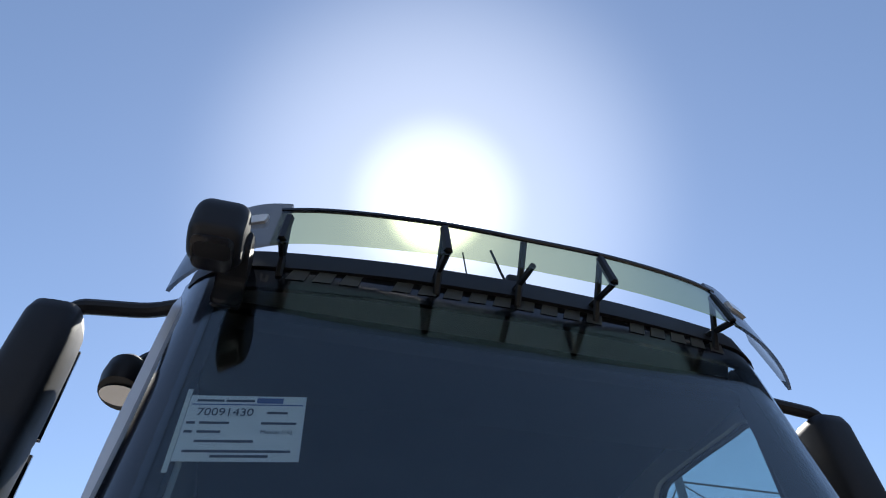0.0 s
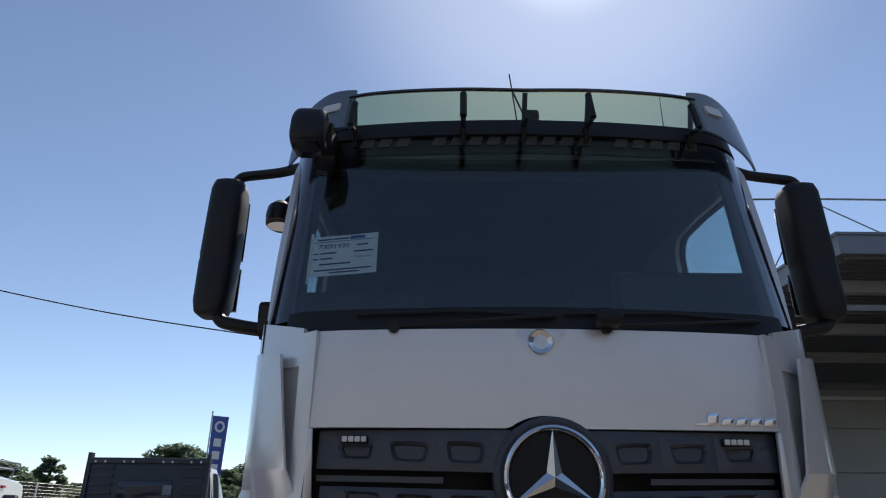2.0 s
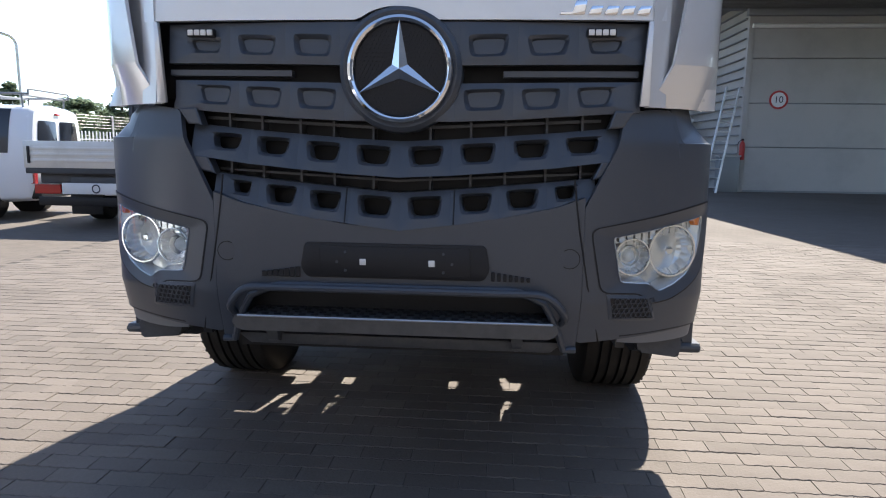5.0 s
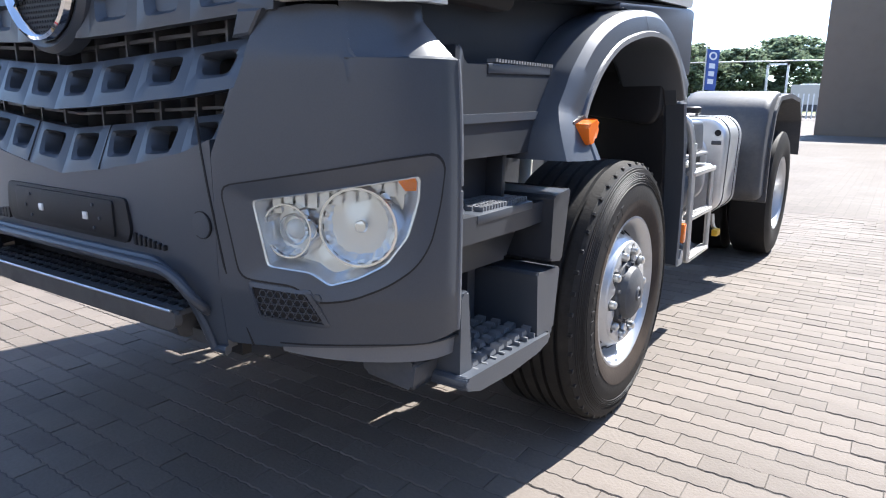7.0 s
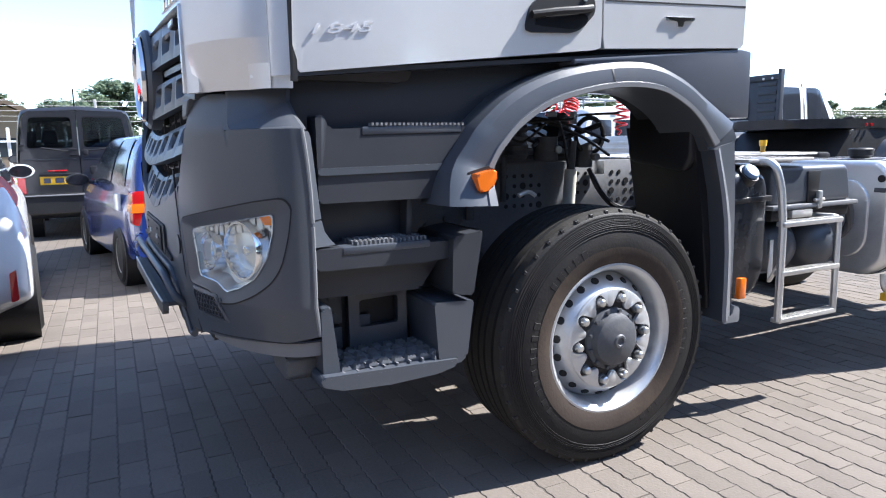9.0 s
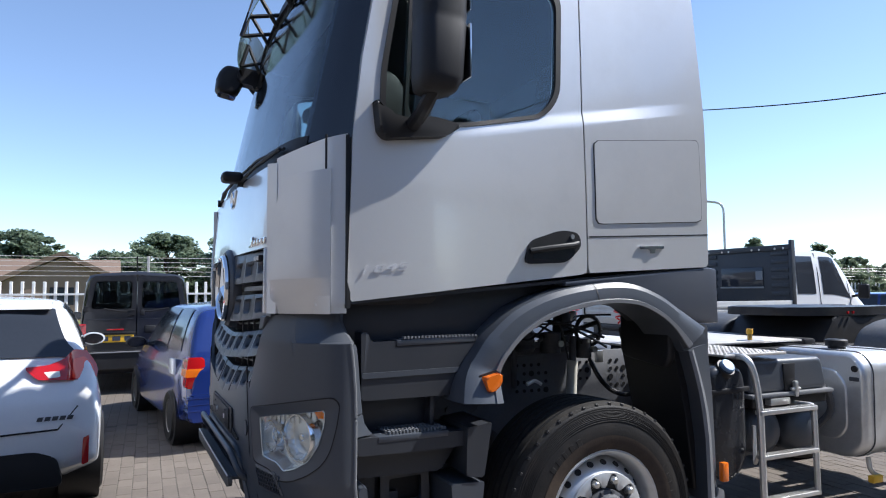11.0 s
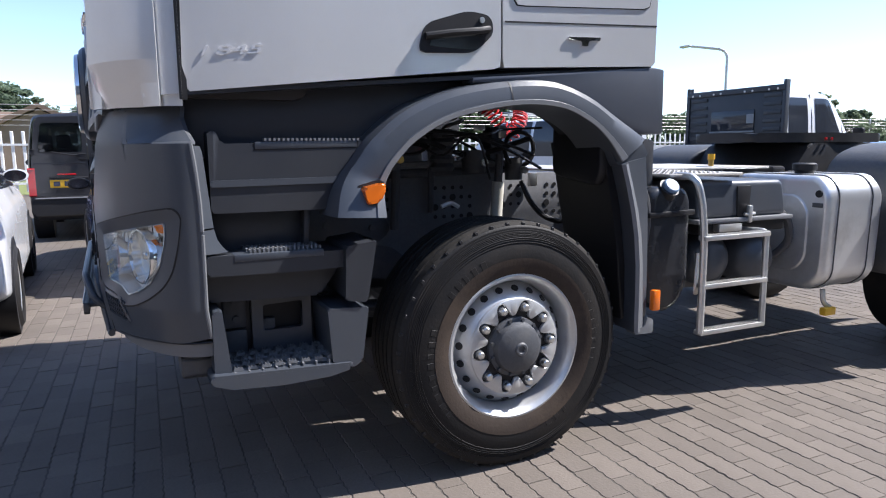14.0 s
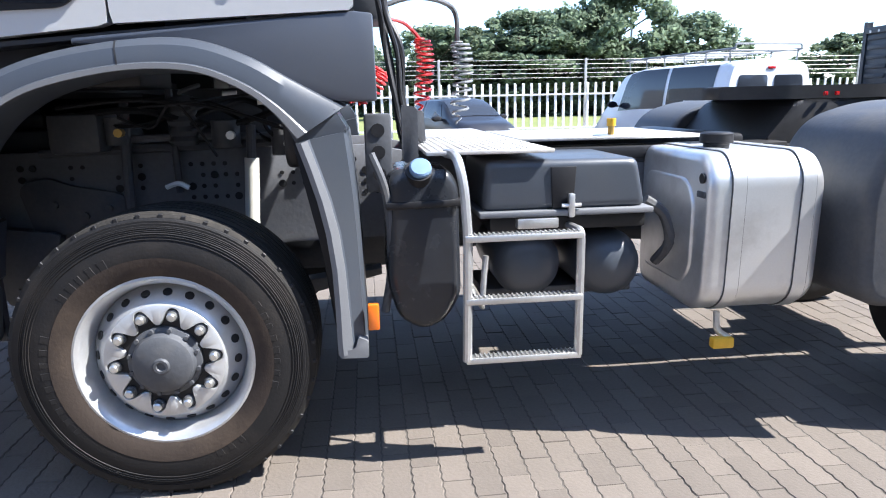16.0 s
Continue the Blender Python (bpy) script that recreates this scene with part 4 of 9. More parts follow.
    part("mirror_foot", prism(rounded([(0.452, 2.335), (0.468, 2.20), (0.50, 2.172), (0.77, 2.205), (0.852, 2.262), (0.70, 2.285), (0.62, 2.262), (0.50, 2.275)], 0.03), "x", side * 1.10, side * 1.182, 0.012), BLACK, mir)
    # lower dark flank under the door
    part("lower_flank", prism([(0.36, 1.30), (0.36, 1.512), (2.285, 1.672), (2.34, 1.665), (2.345, 1.40), (2.06, 1.40), (1.9, 1.5), (1.5, 1.535), (1.15, 1.42), (1.0, 1.33)], "x", side * 0.93, side * 1.0, 0.006), DARKPLASTIC, truck, "dark grey lower cab side")
    part("rear_flank", prism([(1.98, 1.43), (1.78, 1.575), (1.40, 1.575), (1.40, 1.597), (2.285, 1.672), (2.345, 1.665), (2.35, 1.385), (2.23, 1.385)], "x", side * 1.02, side * 1.12, 0.008), FLANK, truck, "slate grey rear flank under the cab")
    part("gutter", prism([(0.62, 3.136), (2.24, 3.196), (2.25, 3.296), (0.86, 3.236)], "x", side * 1.05, side * 1.096, 0.004), BLACK, truck, "dark roof gutter")
    part("gutter_lip", prism([(0.84, 3.232), (2.255, 3.294), (2.255, 3.312), (0.86, 3.25)], "x", side * 1.04, side * 1.099, 0.004), LIGHTPLASTIC, truck, "pale lip over the gutter")

# windscreen, pillars and bands
SCR = [(0, 0), (0.3, 0.008), (0.6, 0.027), (0.8, 0.048), (0.92, 0.07), (1.0, 0.115), (1.06, 0.17), (1.108, 0.25)]
screen_plan = Plan([(x, 0.105 + y) for x, y in SCR])
XS = screen_plan.at_x


def screen_lean(z):
    return (-0.012 * max(0, (z - 2.1)), 0.215 * (z - 2.1) + 0.03 * max(0, z - 2.75) ** 2)


G = screen_plan.to3(1, screen_lean)
se = float(screen_plan.s[-1])
ss = [-XS(0.985) + 2 * XS(0.985) * i / 40 for i in range(41)]
screen = part("windscreen", sheet(G, ss, lambda s: 2.19 - 0.01 * abs(s), lambda s: 3.02, 0.002, 0.006, 10), SCREEN, truck, "dark tinted windscreen")
screen.visible_shadow = False
part("screen_top_band", sheet(G, ss, lambda s: 3.0, lambda s: 3.145, 0.0, 0.02, 3), GLOSSBLACK, truck)
part("cowl", sheet(G, ss, lambda s: 2.095, lambda s: 2.21 - 0.01 * abs(s), 0.004, 0.03, 3), BLACK, truck)
for side in (1, -1):
    part("pillar", sheet(screen_plan.to3(side, screen_lean), [XS(0.965) + (se - XS(0.965)) * i / 8 for i in range(9)], lambda s: 2.12 + 0.05 * s, lambda s: 3.15, 0.0, 0.05, 10), GLOSSBLACK, truck, "black windscreen pillar")
    rows = [[Vector((side * (1.06 - 0.01 * k), lerp([(2.15, 0.34), (2.19, 0.35), (2.52, 0.43), (3.0, 0.515), (3.13, 0.6)], z) - 0.03 + 0.05 * k, z)) for k in range(3)] for z in (2.15, 2.3, 2.5, 2.75, 3.0, 3.15)]
    part("pillar_fill", shell(rows, [[p - Vector((side * 0.04, 0, 0)) for p in r] for r in rows]), BLACK, truck)
for i in range(19):
    if i in (3, 13):
        continue
    s = -0.78 + i * 0.086
    q = [(s, 3.045), (s + 0.062, 3.045), (s + 0.077, 3.098), (s + 0.02, 3.098)]
    banner = bmesh.new()
    banner.faces.new([banner.verts.new(G(u, v, 0.003)) for u, v in q])
    part("banner_bar", banner, LETTER, truck, smooth=0, recalc=False)

# wipers
for x0, x1 in ((-0.55, 0.05), (0.25, 0.85)):
    w = part("wiper", tube([G(x0, 2.12, 0.03), G((x0 + x1) / 2, 2.135, 0.045), G(x1, 2.165, 0.03)], 0.009, 6), BLACK, truck)
    part("wiper_blade", tube([G(x1 - 0.75, 2.175, 0.02), G(x1 - 0.35, 2.185, 0.024), G(x1 + 0.02, 2.165, 0.02)], 0.007, 6), BLACK, w)
    part("wiper_hub", cyl(G(x0, 2.115, 0.0), G(x0, 2.115, 0.05), 0.022, 12), BLACK, w)
part("camera_pod", box(0.2, 0.3, -0.01, 0.09, 2.112, 2.165, 0.02, 3), BLACK, truck)

# roof and rear wall
rings = []
for z, inset, yf, yr in ((3.145, 0.07, 0.36, 2.24), (3.20, 0.066, 0.42, 2.26), (3.215, 0.045, 0.45, 2.26), (3.29, 0.05, 0.56, 2.27), (3.39, 0.08, 0.80, 2.28), (3.45, 0.16, 1.05, 2.27), (3.485, 0.34, 1.35, 2.2)):
    w_ = 1.13 - inset
    pts = rounded([(-w_, yr), (w_, yr), (w_, yf + 0.30), (w_ * 0.86, yf + 0.08), (0.4, yf), (-0.4, yf), (-w_ * 0.86, yf + 0.08), (-w_, yf + 0.30)], 0.10, 4)
    rings.append([Vector((x, y, z + 0.05 * (y - 1.2) / 1.0 * (1 if z > 3.25 else 0.4))) for x, y in pts])
part("roof", grid(rings, closed_v=True, cap=True), SILVER, truck, "silver cab roof", smooth=45)
brow = [Plan([(0, 0.33), (0.4, 0.345), (0.8, 0.39), (0.95, 0.43), (1.05, 0.52), (1.09, 0.62)]).to3(1, lambda z: (-0.1 * max(0, z - 3.2), 0.35 * (z - 3.14)))]
bs = [-1.13 + 2.26 * i / 40 for i in range(41)]
part("roof_brow", sheet(brow[0], bs, lambda s: 3.10, lambda s: 3.20, 0.012, 0.03, 4), BLACK, truck, "black panel over the windscreen")
part("rear_wall", prism([(-1.09, 1.63), (1.09, 1.63), (1.09, 3.2), (-1.09, 3.2)], "y", 2.20, 2.24), PLASTIC, truck)
rw = bmesh.new()
for x in (-0.8, -0.4, 0.0, 0.4, 0.8):
    box(x - 0.05, x + 0.05, 2.235, 2.26, 1.55, 3.1, 0.01, bm=rw)
part("rear_ribs", rw, PLASTIC, truck)
part("cab_floor", box(-0.92, 0.92, 0.3, 1.3, 1.44, 1.50), BLACK, truck)
part("cab_floor", box(-0.92, 0.92, 1.3, 2.22, 1.60, 1.65), BLACK, truck)
part("headliner", box(-1.04, 1.04, 0.6, 2.2, 3.11, 3.135), TRIM, truck)
# inside the cab
part("dashboard", prism(rounded([(0.32, 1.5), (0.30, 2.13), (0.42, 2.19), (0.72, 2.15), (0.80, 2.0), (0.78, 1.5)], 0.05), "x", -1.05, 1.05, 0.01), TRIM, truck, "dark dashboard")
part("instrument_cowl", prism(rounded([(0.42, 2.10), (0.44, 2.46), (0.50, 2.50), (0.60, 2.48), (0.66, 2.30), (0.68, 2.10)], 0.04), "x", 0.42, 1.06, 0.01), TRIM, truck)
part("dash_shelf", prism(rounded([(0.42, 2.10), (0.44, 2.36), (0.50, 2.39), (0.60, 2.37), (0.68, 2.10)], 0.04), "x", -1.06, -0.45, 0.01), TRIM, truck)
for x in (-0.6, 0.6):
    seat = part("cab_seat", box(x - 0.26, x + 0.26, 1.05, 1.55, 1.75, 1.92, 0.06, 3), TRIM, truck, "dark fabric cab seat")
    part("backrest", prism(rounded([(1.5, 1.85), (1.62, 1.85), (1.78, 2.62), (1.66, 2.66)], 0.05), "x", x - 0.25, x + 0.25, 0.03), TRIM, seat)
    part("headrest", prism(rounded([(1.66, 2.66), (1.78, 2.66), (1.81, 2.85), (1.71, 2.86)], 0.04), "x", x - 0.14, x + 0.14, 0.03), TRIM, seat)
    part("seat_base", box(x - 0.2, x + 0.2, 1.1, 1.5, 1.45, 1.76, 0.02), BLACK, seat)
wheel_m = Matrix.Translation((0.6, 0.86, 2.17)) @ Matrix.Rotation(radians(-50), 4, "X")
sw = part("steering_wheel", tube([(0.22 * math.cos(a), 0.22 * math.sin(a), 0) for a in [2 * math.pi * k / 36 for k in range(36)]], 0.014, 8, closed=True), BLACK, truck, at=wheel_m)
part("wheel_spokes", box(-0.21, 0.21, -0.03, 0.04, -0.02, 0.01, 0.01), BLACK, sw)
part("bunk", box(-1.0, 1.0, 1.8, 2.2, 1.95, 2.1, 0.05), TRIM, truck)
part("curtain_shelf", box(-1.0, 1.0, 0.55, 0.95, 2.98, 3.05, 0.02), TRIM, truck)

# sun visor
visor_plan = Plan([(0, 0.15), (0.3, 0.16), (0.6, 0.195), (0.8, 0.24), (0.95, 0.305), (1.06, 0.39), (1.12, 0.47), (1.15, 0.55)])
VX = visor_plan.at_x
V = visor_plan.to3(1, lambda z: (-0.05 * max(0, z - 3.08), 0.28 * (z - 3.1)))
ss = [-VX(0.83) + 2 * VX(0.83) * i / 40 for i in range(41)]
visor = part("sun_visor", sheet(V, ss, lambda s: 3.07 + 0.01 * abs(s), lambda s: 3.265 + 0.04 * abs(s), 0, 0.006, 6), SMOKE, truck, "smoked acrylic sun visor over the windscreen")
part("visor_edge", tube([V(s, 3.262 + 0.04 * abs(s), 0.0) for s in ss], 0.009, 8), GLOSSBLACK, visor)
for side in (1, -1):
    U = visor_plan.to3(side, lambda z: (-0.05 * max(0, z - 3.08), 0.28 * (z - 3.1)))
    e1 = VX(1.108)
    sl = [VX(0.80) + (e1 - VX(0.80)) * i / 16 for i in range(17)]
    cap = part("visor_end", sheet(U, sl, lambda s: 3.075 - 0.10 * ((s - sl[0]) / (e1 - sl[0])) ** 1.5, lambda s: 3.335 + 0.035 * math.sin(min(1, (s - sl[0]) * 5) * 1.57) - 0.12 * ((s - sl[0]) / (e1 - sl[0])) ** 3, 0.004, 0.012, 6), SMOKEDARK, visor, "dark smoked end of the visor", smooth=40)
    q = [(VX(0.91) - 0.05, 3.205), (VX(0.91) + 0.05, 3.21), (VX(0.91) + 0.045, 3.262), (VX(0.91) - 0.055, 3.255)]
    part("visor_lamp", plate(rounded(q, 0.012), (VX(0.91), 3.233), U, 0.016, 0.012, 2, 40), WHITELENS, cap, "small white position lamp")
for x in (-0.285, 0.295, -0.80, 0.80, 0.0):
    s = math.copysign(VX(abs(x)), x) if x else 0.0
    br_ = bmesh.new()
    a0, a1, b0, b1 = V(s, 3.10, -0.006), V(s, 3.25, -0.006), G(math.copysign(XS(abs(x)), x) if x else 0, 3.06, 0.0), G(math.copysign(XS(abs(x)), x) if x else 0, 3.14, 0.0)
    tube([a0, b1], 0.012, 6, br_)
    tube([a1, b0], 0.012, 6, br_)
    if x:
        tube([a0 + Vector((0, -0.002, 0)), a1], 0.016, 6, br_)
    part("visor_bracket", br_, BLACK, visor)
# front mirror over the passenger side
km = part("front_mirror", solid(rounded([(-0.10, -0.10), (-0.115, 0.03), (-0.07, 0.115), (0.06, 0.125), (0.105, 0.07), (0.075, -0.085), (0.02, -0.125), (-0.05, -0.125)], 0.05, 5), "x", -0.075, 0.075, 0.04), BLACK, truck, "black front mirror on an arm", at=Matrix.Translation((-0.968, 0.205, 3.035)) @ Matrix.Rotation(radians(-12), 4, "X") @ Matrix.Diagonal((1, 0.85, 0.88, 1)))
part("front_mirror_glass", solid(rounded([(-0.06, -0.075), (0.06, -0.075), (0.055, 0.06), (-0.055, 0.06)], 0.03), "z", -0.122, -0.118, 0.001), GLOSSBLACK, km)
part("front_mirror_arm", prism(rounded([(0.231, 3.02), (0.361, 3.00), (0.36, 2.90), (0.42, 3.11), (0.241, 3.125)], 0.03), "x", -0.97, -0.88, 0.015), BLACK, truck)
part("kerb_mirror", lathe([(-0.09, 0.0), (-0.085, 0.05), (-0.05, 0.085), (0.0, 0.095), (0.05, 0.09), (0.055, 0.0)], 24, "z"), BLACK, truck, "black kerb mirror over the door", at=Matrix.Translation((-1.22, 0.82, 2.90)) @ Matrix.Rotation(radians(180), 4, "X") @ Matrix.Diagonal((0.8, 1.2, 0.9, 1)))
part("kerb_mirror_glass", cyl((-1.22, 0.82, 2.852), (-1.22, 0.82, 2.848), 0.065, 24), CHROME, truck)
part("kerb_mirror_arm", tube(bend([(-1.10, 0.86, 3.05), (-1.17, 0.84, 3.03), (-1.22, 0.82, 2.95)], 0.04), 0.025, 8), BLACK, truck)
# aerials
an = part("aerial", cyl((0.97, 1.10, 3.34), (0.97, 1.10, 3.38), 0.04, 16, 0.03), BLACK, truck)
part("aerial_boot", lathe([(0.0, 0.03), (0.03, 0.035), (0.06, 0.02), (0.1, 0.006)], 14, "z", (0.97, 1.10, 3.36)), BLACK, an)
part("aerial_rod", cyl((0.97, 1.10, 3.41), (0.98, 1.13, 3.91), 0.005, 6, 0.002), BLACK, an)
part("roof_camera", box(0.02, 0.10, 0.42, 0.52, 3.26, 3.32, 0.015), BLACK, truck)
part("roof_whip", cyl((0.03, 0.46, 3.3), (-0.03, 0.44, 3.44), 0.005, 6), BLACK, truck)
part("roof_whip", cyl((0.07, 0.9, 3.40), (0.018, 0.9, 3.885), 0.004, 6), BLACK, truck)

# sale sheet behind the windscreen
sheet_m = Matrix.Translation((-0.785, 0.25, 2.47)) @ Matrix.Rotation(radians(-2.5), 4, "Y") @ Matrix.Rotation(radians(-8), 4, "Z") @ Matrix.Rotation(radians(78), 4, "X")
note = tagged(part("sale_sheet", box(-0.142, 0.142, -0.1, 0.1, -0.001, 0.0), PAPER, None, smooth=0, at=sheet_m), "white printed sale sheet behind the windscreen", "paper sheet")
part("rule", box(-0.135, 0.135, 0.069, 0.072, 0.0004, 0.001), BLUEINK, note, smooth=0)
part("code_block", box(0.02, 0.085, 0.076, 0.093, 0.0004, 0.001), BLUEINK, note, smooth=0)
for x0, x1, y_ in ((-0.125, -0.06, 0.083), (-0.055, 0.015, 0.083), (-0.105, -0.035, 0.012), (-0.105, -0.05, -0.015), (-0.105, 0.03, -0.043), (-0.125, 0.12, -0.072), (-0.06, 0.07, -0.086), (0.05, 0.10, 0.045), (0.04, 0.125, 0.012), (-0.135, -0.115, 0.012), (-0.135, -0.115, -0.015)):
    part("print_bar", box(x0, x1, y_ - 0.0035, y_ + 0.0035, 0.0004, 0.001), INK, note, smooth=0)
words("stock_number", "70091430", 0.034, INK, note, Matrix.Translation((-0.05, 0.045, 0.001)), 0.0004)
words("gearbox_text", "Manual (16)", 0.016, INK, note, Matrix.Translation((0.08, -0.015, 0.001)), 0.0003)
part("clear_wallet", box(-0.155, -0.143, -0.13, 0.12, -0.001, 0.0), WHITELENS, note, smooth=0)

# ---- steps, fenders ----
for side in (1, -1):
    X = lambda a: side * a
    box_ = part("step_box", prism(rounded([(0.424, 1.392), (0.452, 1.392), (0.466, 1.350), (1.0, 1.360), (0.90, 1.115), (0.424, 1.117)], 0.01), "x", X(0.86), X(1.082), 0.005), DARKPLASTIC, truck, "dark grey entry step housing")
    part("tread_insert", prism([(0.578, 1.331), (0.946, 1.337), (0.946, 1.362), (0.578, 1.356)], "x", X(0.95), X(1.085), 0.003), PLASTIC, box_)
    part("insert_gap", prism([(0.574, 1.328), (0.95, 1.334), (0.95, 1.36), (0.574, 1.353)], "x", X(0.95), X(1.0832)), BLACK, box_)
    part("side_shelf", prism(rounded([(0.424, 1.205), (0.90, 1.21), (0.90, 1.232), (0.424, 1.228)], 0.006), "x", X(1.0), X(1.0885), 0.004), PLASTIC, box_)
    teeth = bmesh.new()
    for i in range(22):
        box(X(1.06), X(1.088), 0.61 + i * 0.016, 0.618 + i * 0.016, 1.36, 1.369, bm=teeth)
    part("tread_teeth", teeth, LIGHTPLASTIC, box_, smooth=0)
    part("step_back", prism([(0.42, 0.97), (0.42, 1.12), (0.76, 1.12), (0.76, 0.97)], "x", X(0.90), X(0.985), 0.004), DARKPLASTIC, truck)
    part("step_cheek", prism([(0.745, 0.975), (0.752, 1.12), (0.775, 1.12), (0.765, 0.975)], "x", X(0.93), X(1.04), 0.004), DARKPLASTIC, truck)
    mid = part("middle_step", prism(rounded([(0.395, 0.908), (0.395, 0.978), (0.895, 0.966), (0.895, 0.905), (0.75, 0.902)], 0.010), "x", X(0.84), X(1.115), 0.006), DARKPLASTIC, truck, "dark grey middle step with ribbed tread")
    ribs = bmesh.new()
    for i in range(17):
        for j in range(4):
            y_ = 0.53 + i * 0.0155 + 0.006 * (j % 2)
            prism([(X(0.985 + j * 0.03), y_), (X(0.985 + j * 0.03 + 0.024), y_ + 0.004), (X(0.985 + j * 0.03 + 0.024), y_ + 0.011), (X(0.985 + j * 0.03), y_ + 0.007)], "z", 0.974, 0.9895, bm=ribs)
    part("tread_teeth", ribs, LIGHTPLASTIC, mid, smooth=0)
    part("tread_plate", box(X(0.975), X(1.117), 0.485, 0.80, 0.953, 0.977, 0.003), PLASTIC, mid)
    part("under_taper", prism(rounded([(0.40, 0.80), (0.40, 0.908), (0.89, 0.905), (0.80, 0.79)], 0.01), "x", X(0.88), X(1.03), 0.01), DARKPLASTIC, mid)
    part("step_shield", prism(rounded([(0.875, 0.984), (0.992, 0.998), (0.952, 0.772), (0.868, 0.785)], 0.010), "x", X(0.86), X(1.15), 0.008), DARKPLASTIC, truck)
    low = part("lower_step", prism(rounded([(0.385, 0.575), (0.378, 0.545), (0.45, 0.520), (0.62, 0.508), (0.80, 0.512), (0.882, 0.528), (0.888, 0.553)], 0.01), "x", X(0.90), X(1.155), 0.008), PLASTIC, truck, "dark grey lower step with open ribbed tread")
    part("step_side", prism(rounded([(0.398, 0.56), (0.400, 0.787), (0.432, 0.795), (0.456, 0.565)], 0.010), "x", X(0.90), X(1.125), 0.006), PLASTIC, low)
    part("step_side", prism(rounded([(0.815, 0.55), (0.80, 0.760), (0.958, 0.752), (0.93, 0.55), (0.89, 0.525)], 0.010), "x", X(0.90), X(1.142), 0.008), PLASTIC, low)
    g = bmesh.new()
    for i in range(4):
        x_ = 0.945 + i * 0.054
        box(X(x_), X(x_ + 0.008), 0.44, 0.83, 0.558, 0.574, 0.002, 1, g)
        for k in range(8):
            y_ = 0.448 + k * 0.048 + 0.012 * (i % 2)
            comb_ = [(y_, 0.572)] + [(y_ + 0.004 + 0.0055 * q, 0.588 if q % 2 == 0 else 0.581) for q in range(6)] + [(y_ + 0.036, 0.572)]
            prism(comb_, "x", X(x_ - 0.012), X(x_ + 0.016), bm=g)
    for k in range(8):
        box(X(0.93), X(1.14), 0.462 + k * 0.048, 0.468 + k * 0.048, 0.556, 0.572, bm=g)
    part("step_grating", g, LIGHTPLASTIC, low, "worn toothed grating", smooth=0)
    part("grating_well", box(X(0.92), X(1.14), 0.44, 0.84, 0.5535, 0.556), BLACK, low)
    bk = part("step_recess", box(X(0.84), X(0.875), 0.45, 0.93, 0.53, 0.90), DARKPLASTIC, truck)
    part("recess_frame", ring(rounded([(0.565, 0.525), (0.79, 0.52), (0.79, 0.78), (0.565, 0.785)], 0.01), rounded([(0.607, 0.648), (0.757, 0.648), (0.757, 0.753), (0.607, 0.748)], 0.012), (0.68, 0.70), lambda u, v, d: Vector((X(0.93 + d), u, v)), (0.0, -0.006), 0.03, 2, 80), PLASTIC, bk)
    part("recess_hole", box(X(0.872), X(0.879), 0.59, 0.775, 0.63, 0.765), BLACK, bk)
    part("recess_bracket", box(X(0.885), X(0.905), 0.60, 0.655, 0.645, 0.69, 0.004), CHASSIS, bk)
    mount = part("step_mount", box(X(0.88), X(0.905), 0.80, 0.875, 0.665, 0.765, 0.006), CHASSIS, truck, "steel step bracket with two bolts")
    for z_ in (0.69, 0.735):
        part("bolt", cyl((X(0.90), 0.835, z_), (X(0.918), 0.835, z_), 0.012, 8), NUT if z_ > 0.7 else CHASSIS, mount)
    side_plate = part("side_block", box(X(0.87), X(0.905), 0.465, 0.550, 0.665, 0.80, 0.008), CHASSIS, truck, "steel plate with two bolts")
    for z_ in (0.70, 0.765):
        part("bolt", cyl((X(0.90), 0.51, z_), (X(0.916), 0.51, z_), 0.014, 8), CHASSIS, side_plate)
    part("side_block", box(X(0.87), X(0.90), 0.465, 0.550, 0.565, 0.655, 0.008), CHASSIS, truck)
    # fender
    OUT = [(0.818, 1.095), (0.852, 1.20), (0.925, 1.30), (0.985, 1.375), (1.12, 1.48), (1.31, 1.553), (1.54, 1.592), (1.75, 1.598), (1.93, 1.545), (2.08, 1.462), (2.245, 1.372)]
    INN = [(1.0, 1.09), (1.008, 1.17), (1.03, 1.235), (1.07, 1.29), (1.15, 1.365), (1.30, 1.442), (1.55, 1.493), (1.76, 1.49), (1.90, 1.44), (2.0, 1.37), (2.085, 1.27)]
    o_, i_ = smooth_curve([(a, b, 0) for a, b in OUT], 6), smooth_curve([(a, b, 0) for a, b in INN], 6)
    cutk = 36
    for a, b in ((0, cutk + 1), (cutk, len(o_))):
        rows = []
        for p, q in zip(o_[a:b], i_[a:b]):
            e = 0.004 if p is o_[cutk] else 0
            w_ = 1.15 + 0.08 * max(0, (1.25 - p.y) / 0.2) * (1 if p.x < 1.2 else 0)
            f = lambda t, x: Vector((X(x), p.x + (q.x - p.x) * t, p.y + (q.y - p.y) * t))
            rows.append([f(-0.02, 1.02), f(0.0, w_ - 0.06), f(0.08, w_ - 0.01), f(0.3, w_ + 0.012), f(0.62, w_ + 0.02), f(0.8, w_ + 0.022), f(0.83, w_ + 0.028), f(1.0, w_ + 0.028), f(1.03, w_ + 0.018), f(1.05, 0.92), f(0.9, 0.90), f(0.2, 0.95)])
        if a:
            part("fender_seam", grid([[v + Vector((side * 0.0015, -0.003 + 0.006 * e, 0)) for v in rows[0][1:9]] for e in (0, 1)]), BLACK, truck)
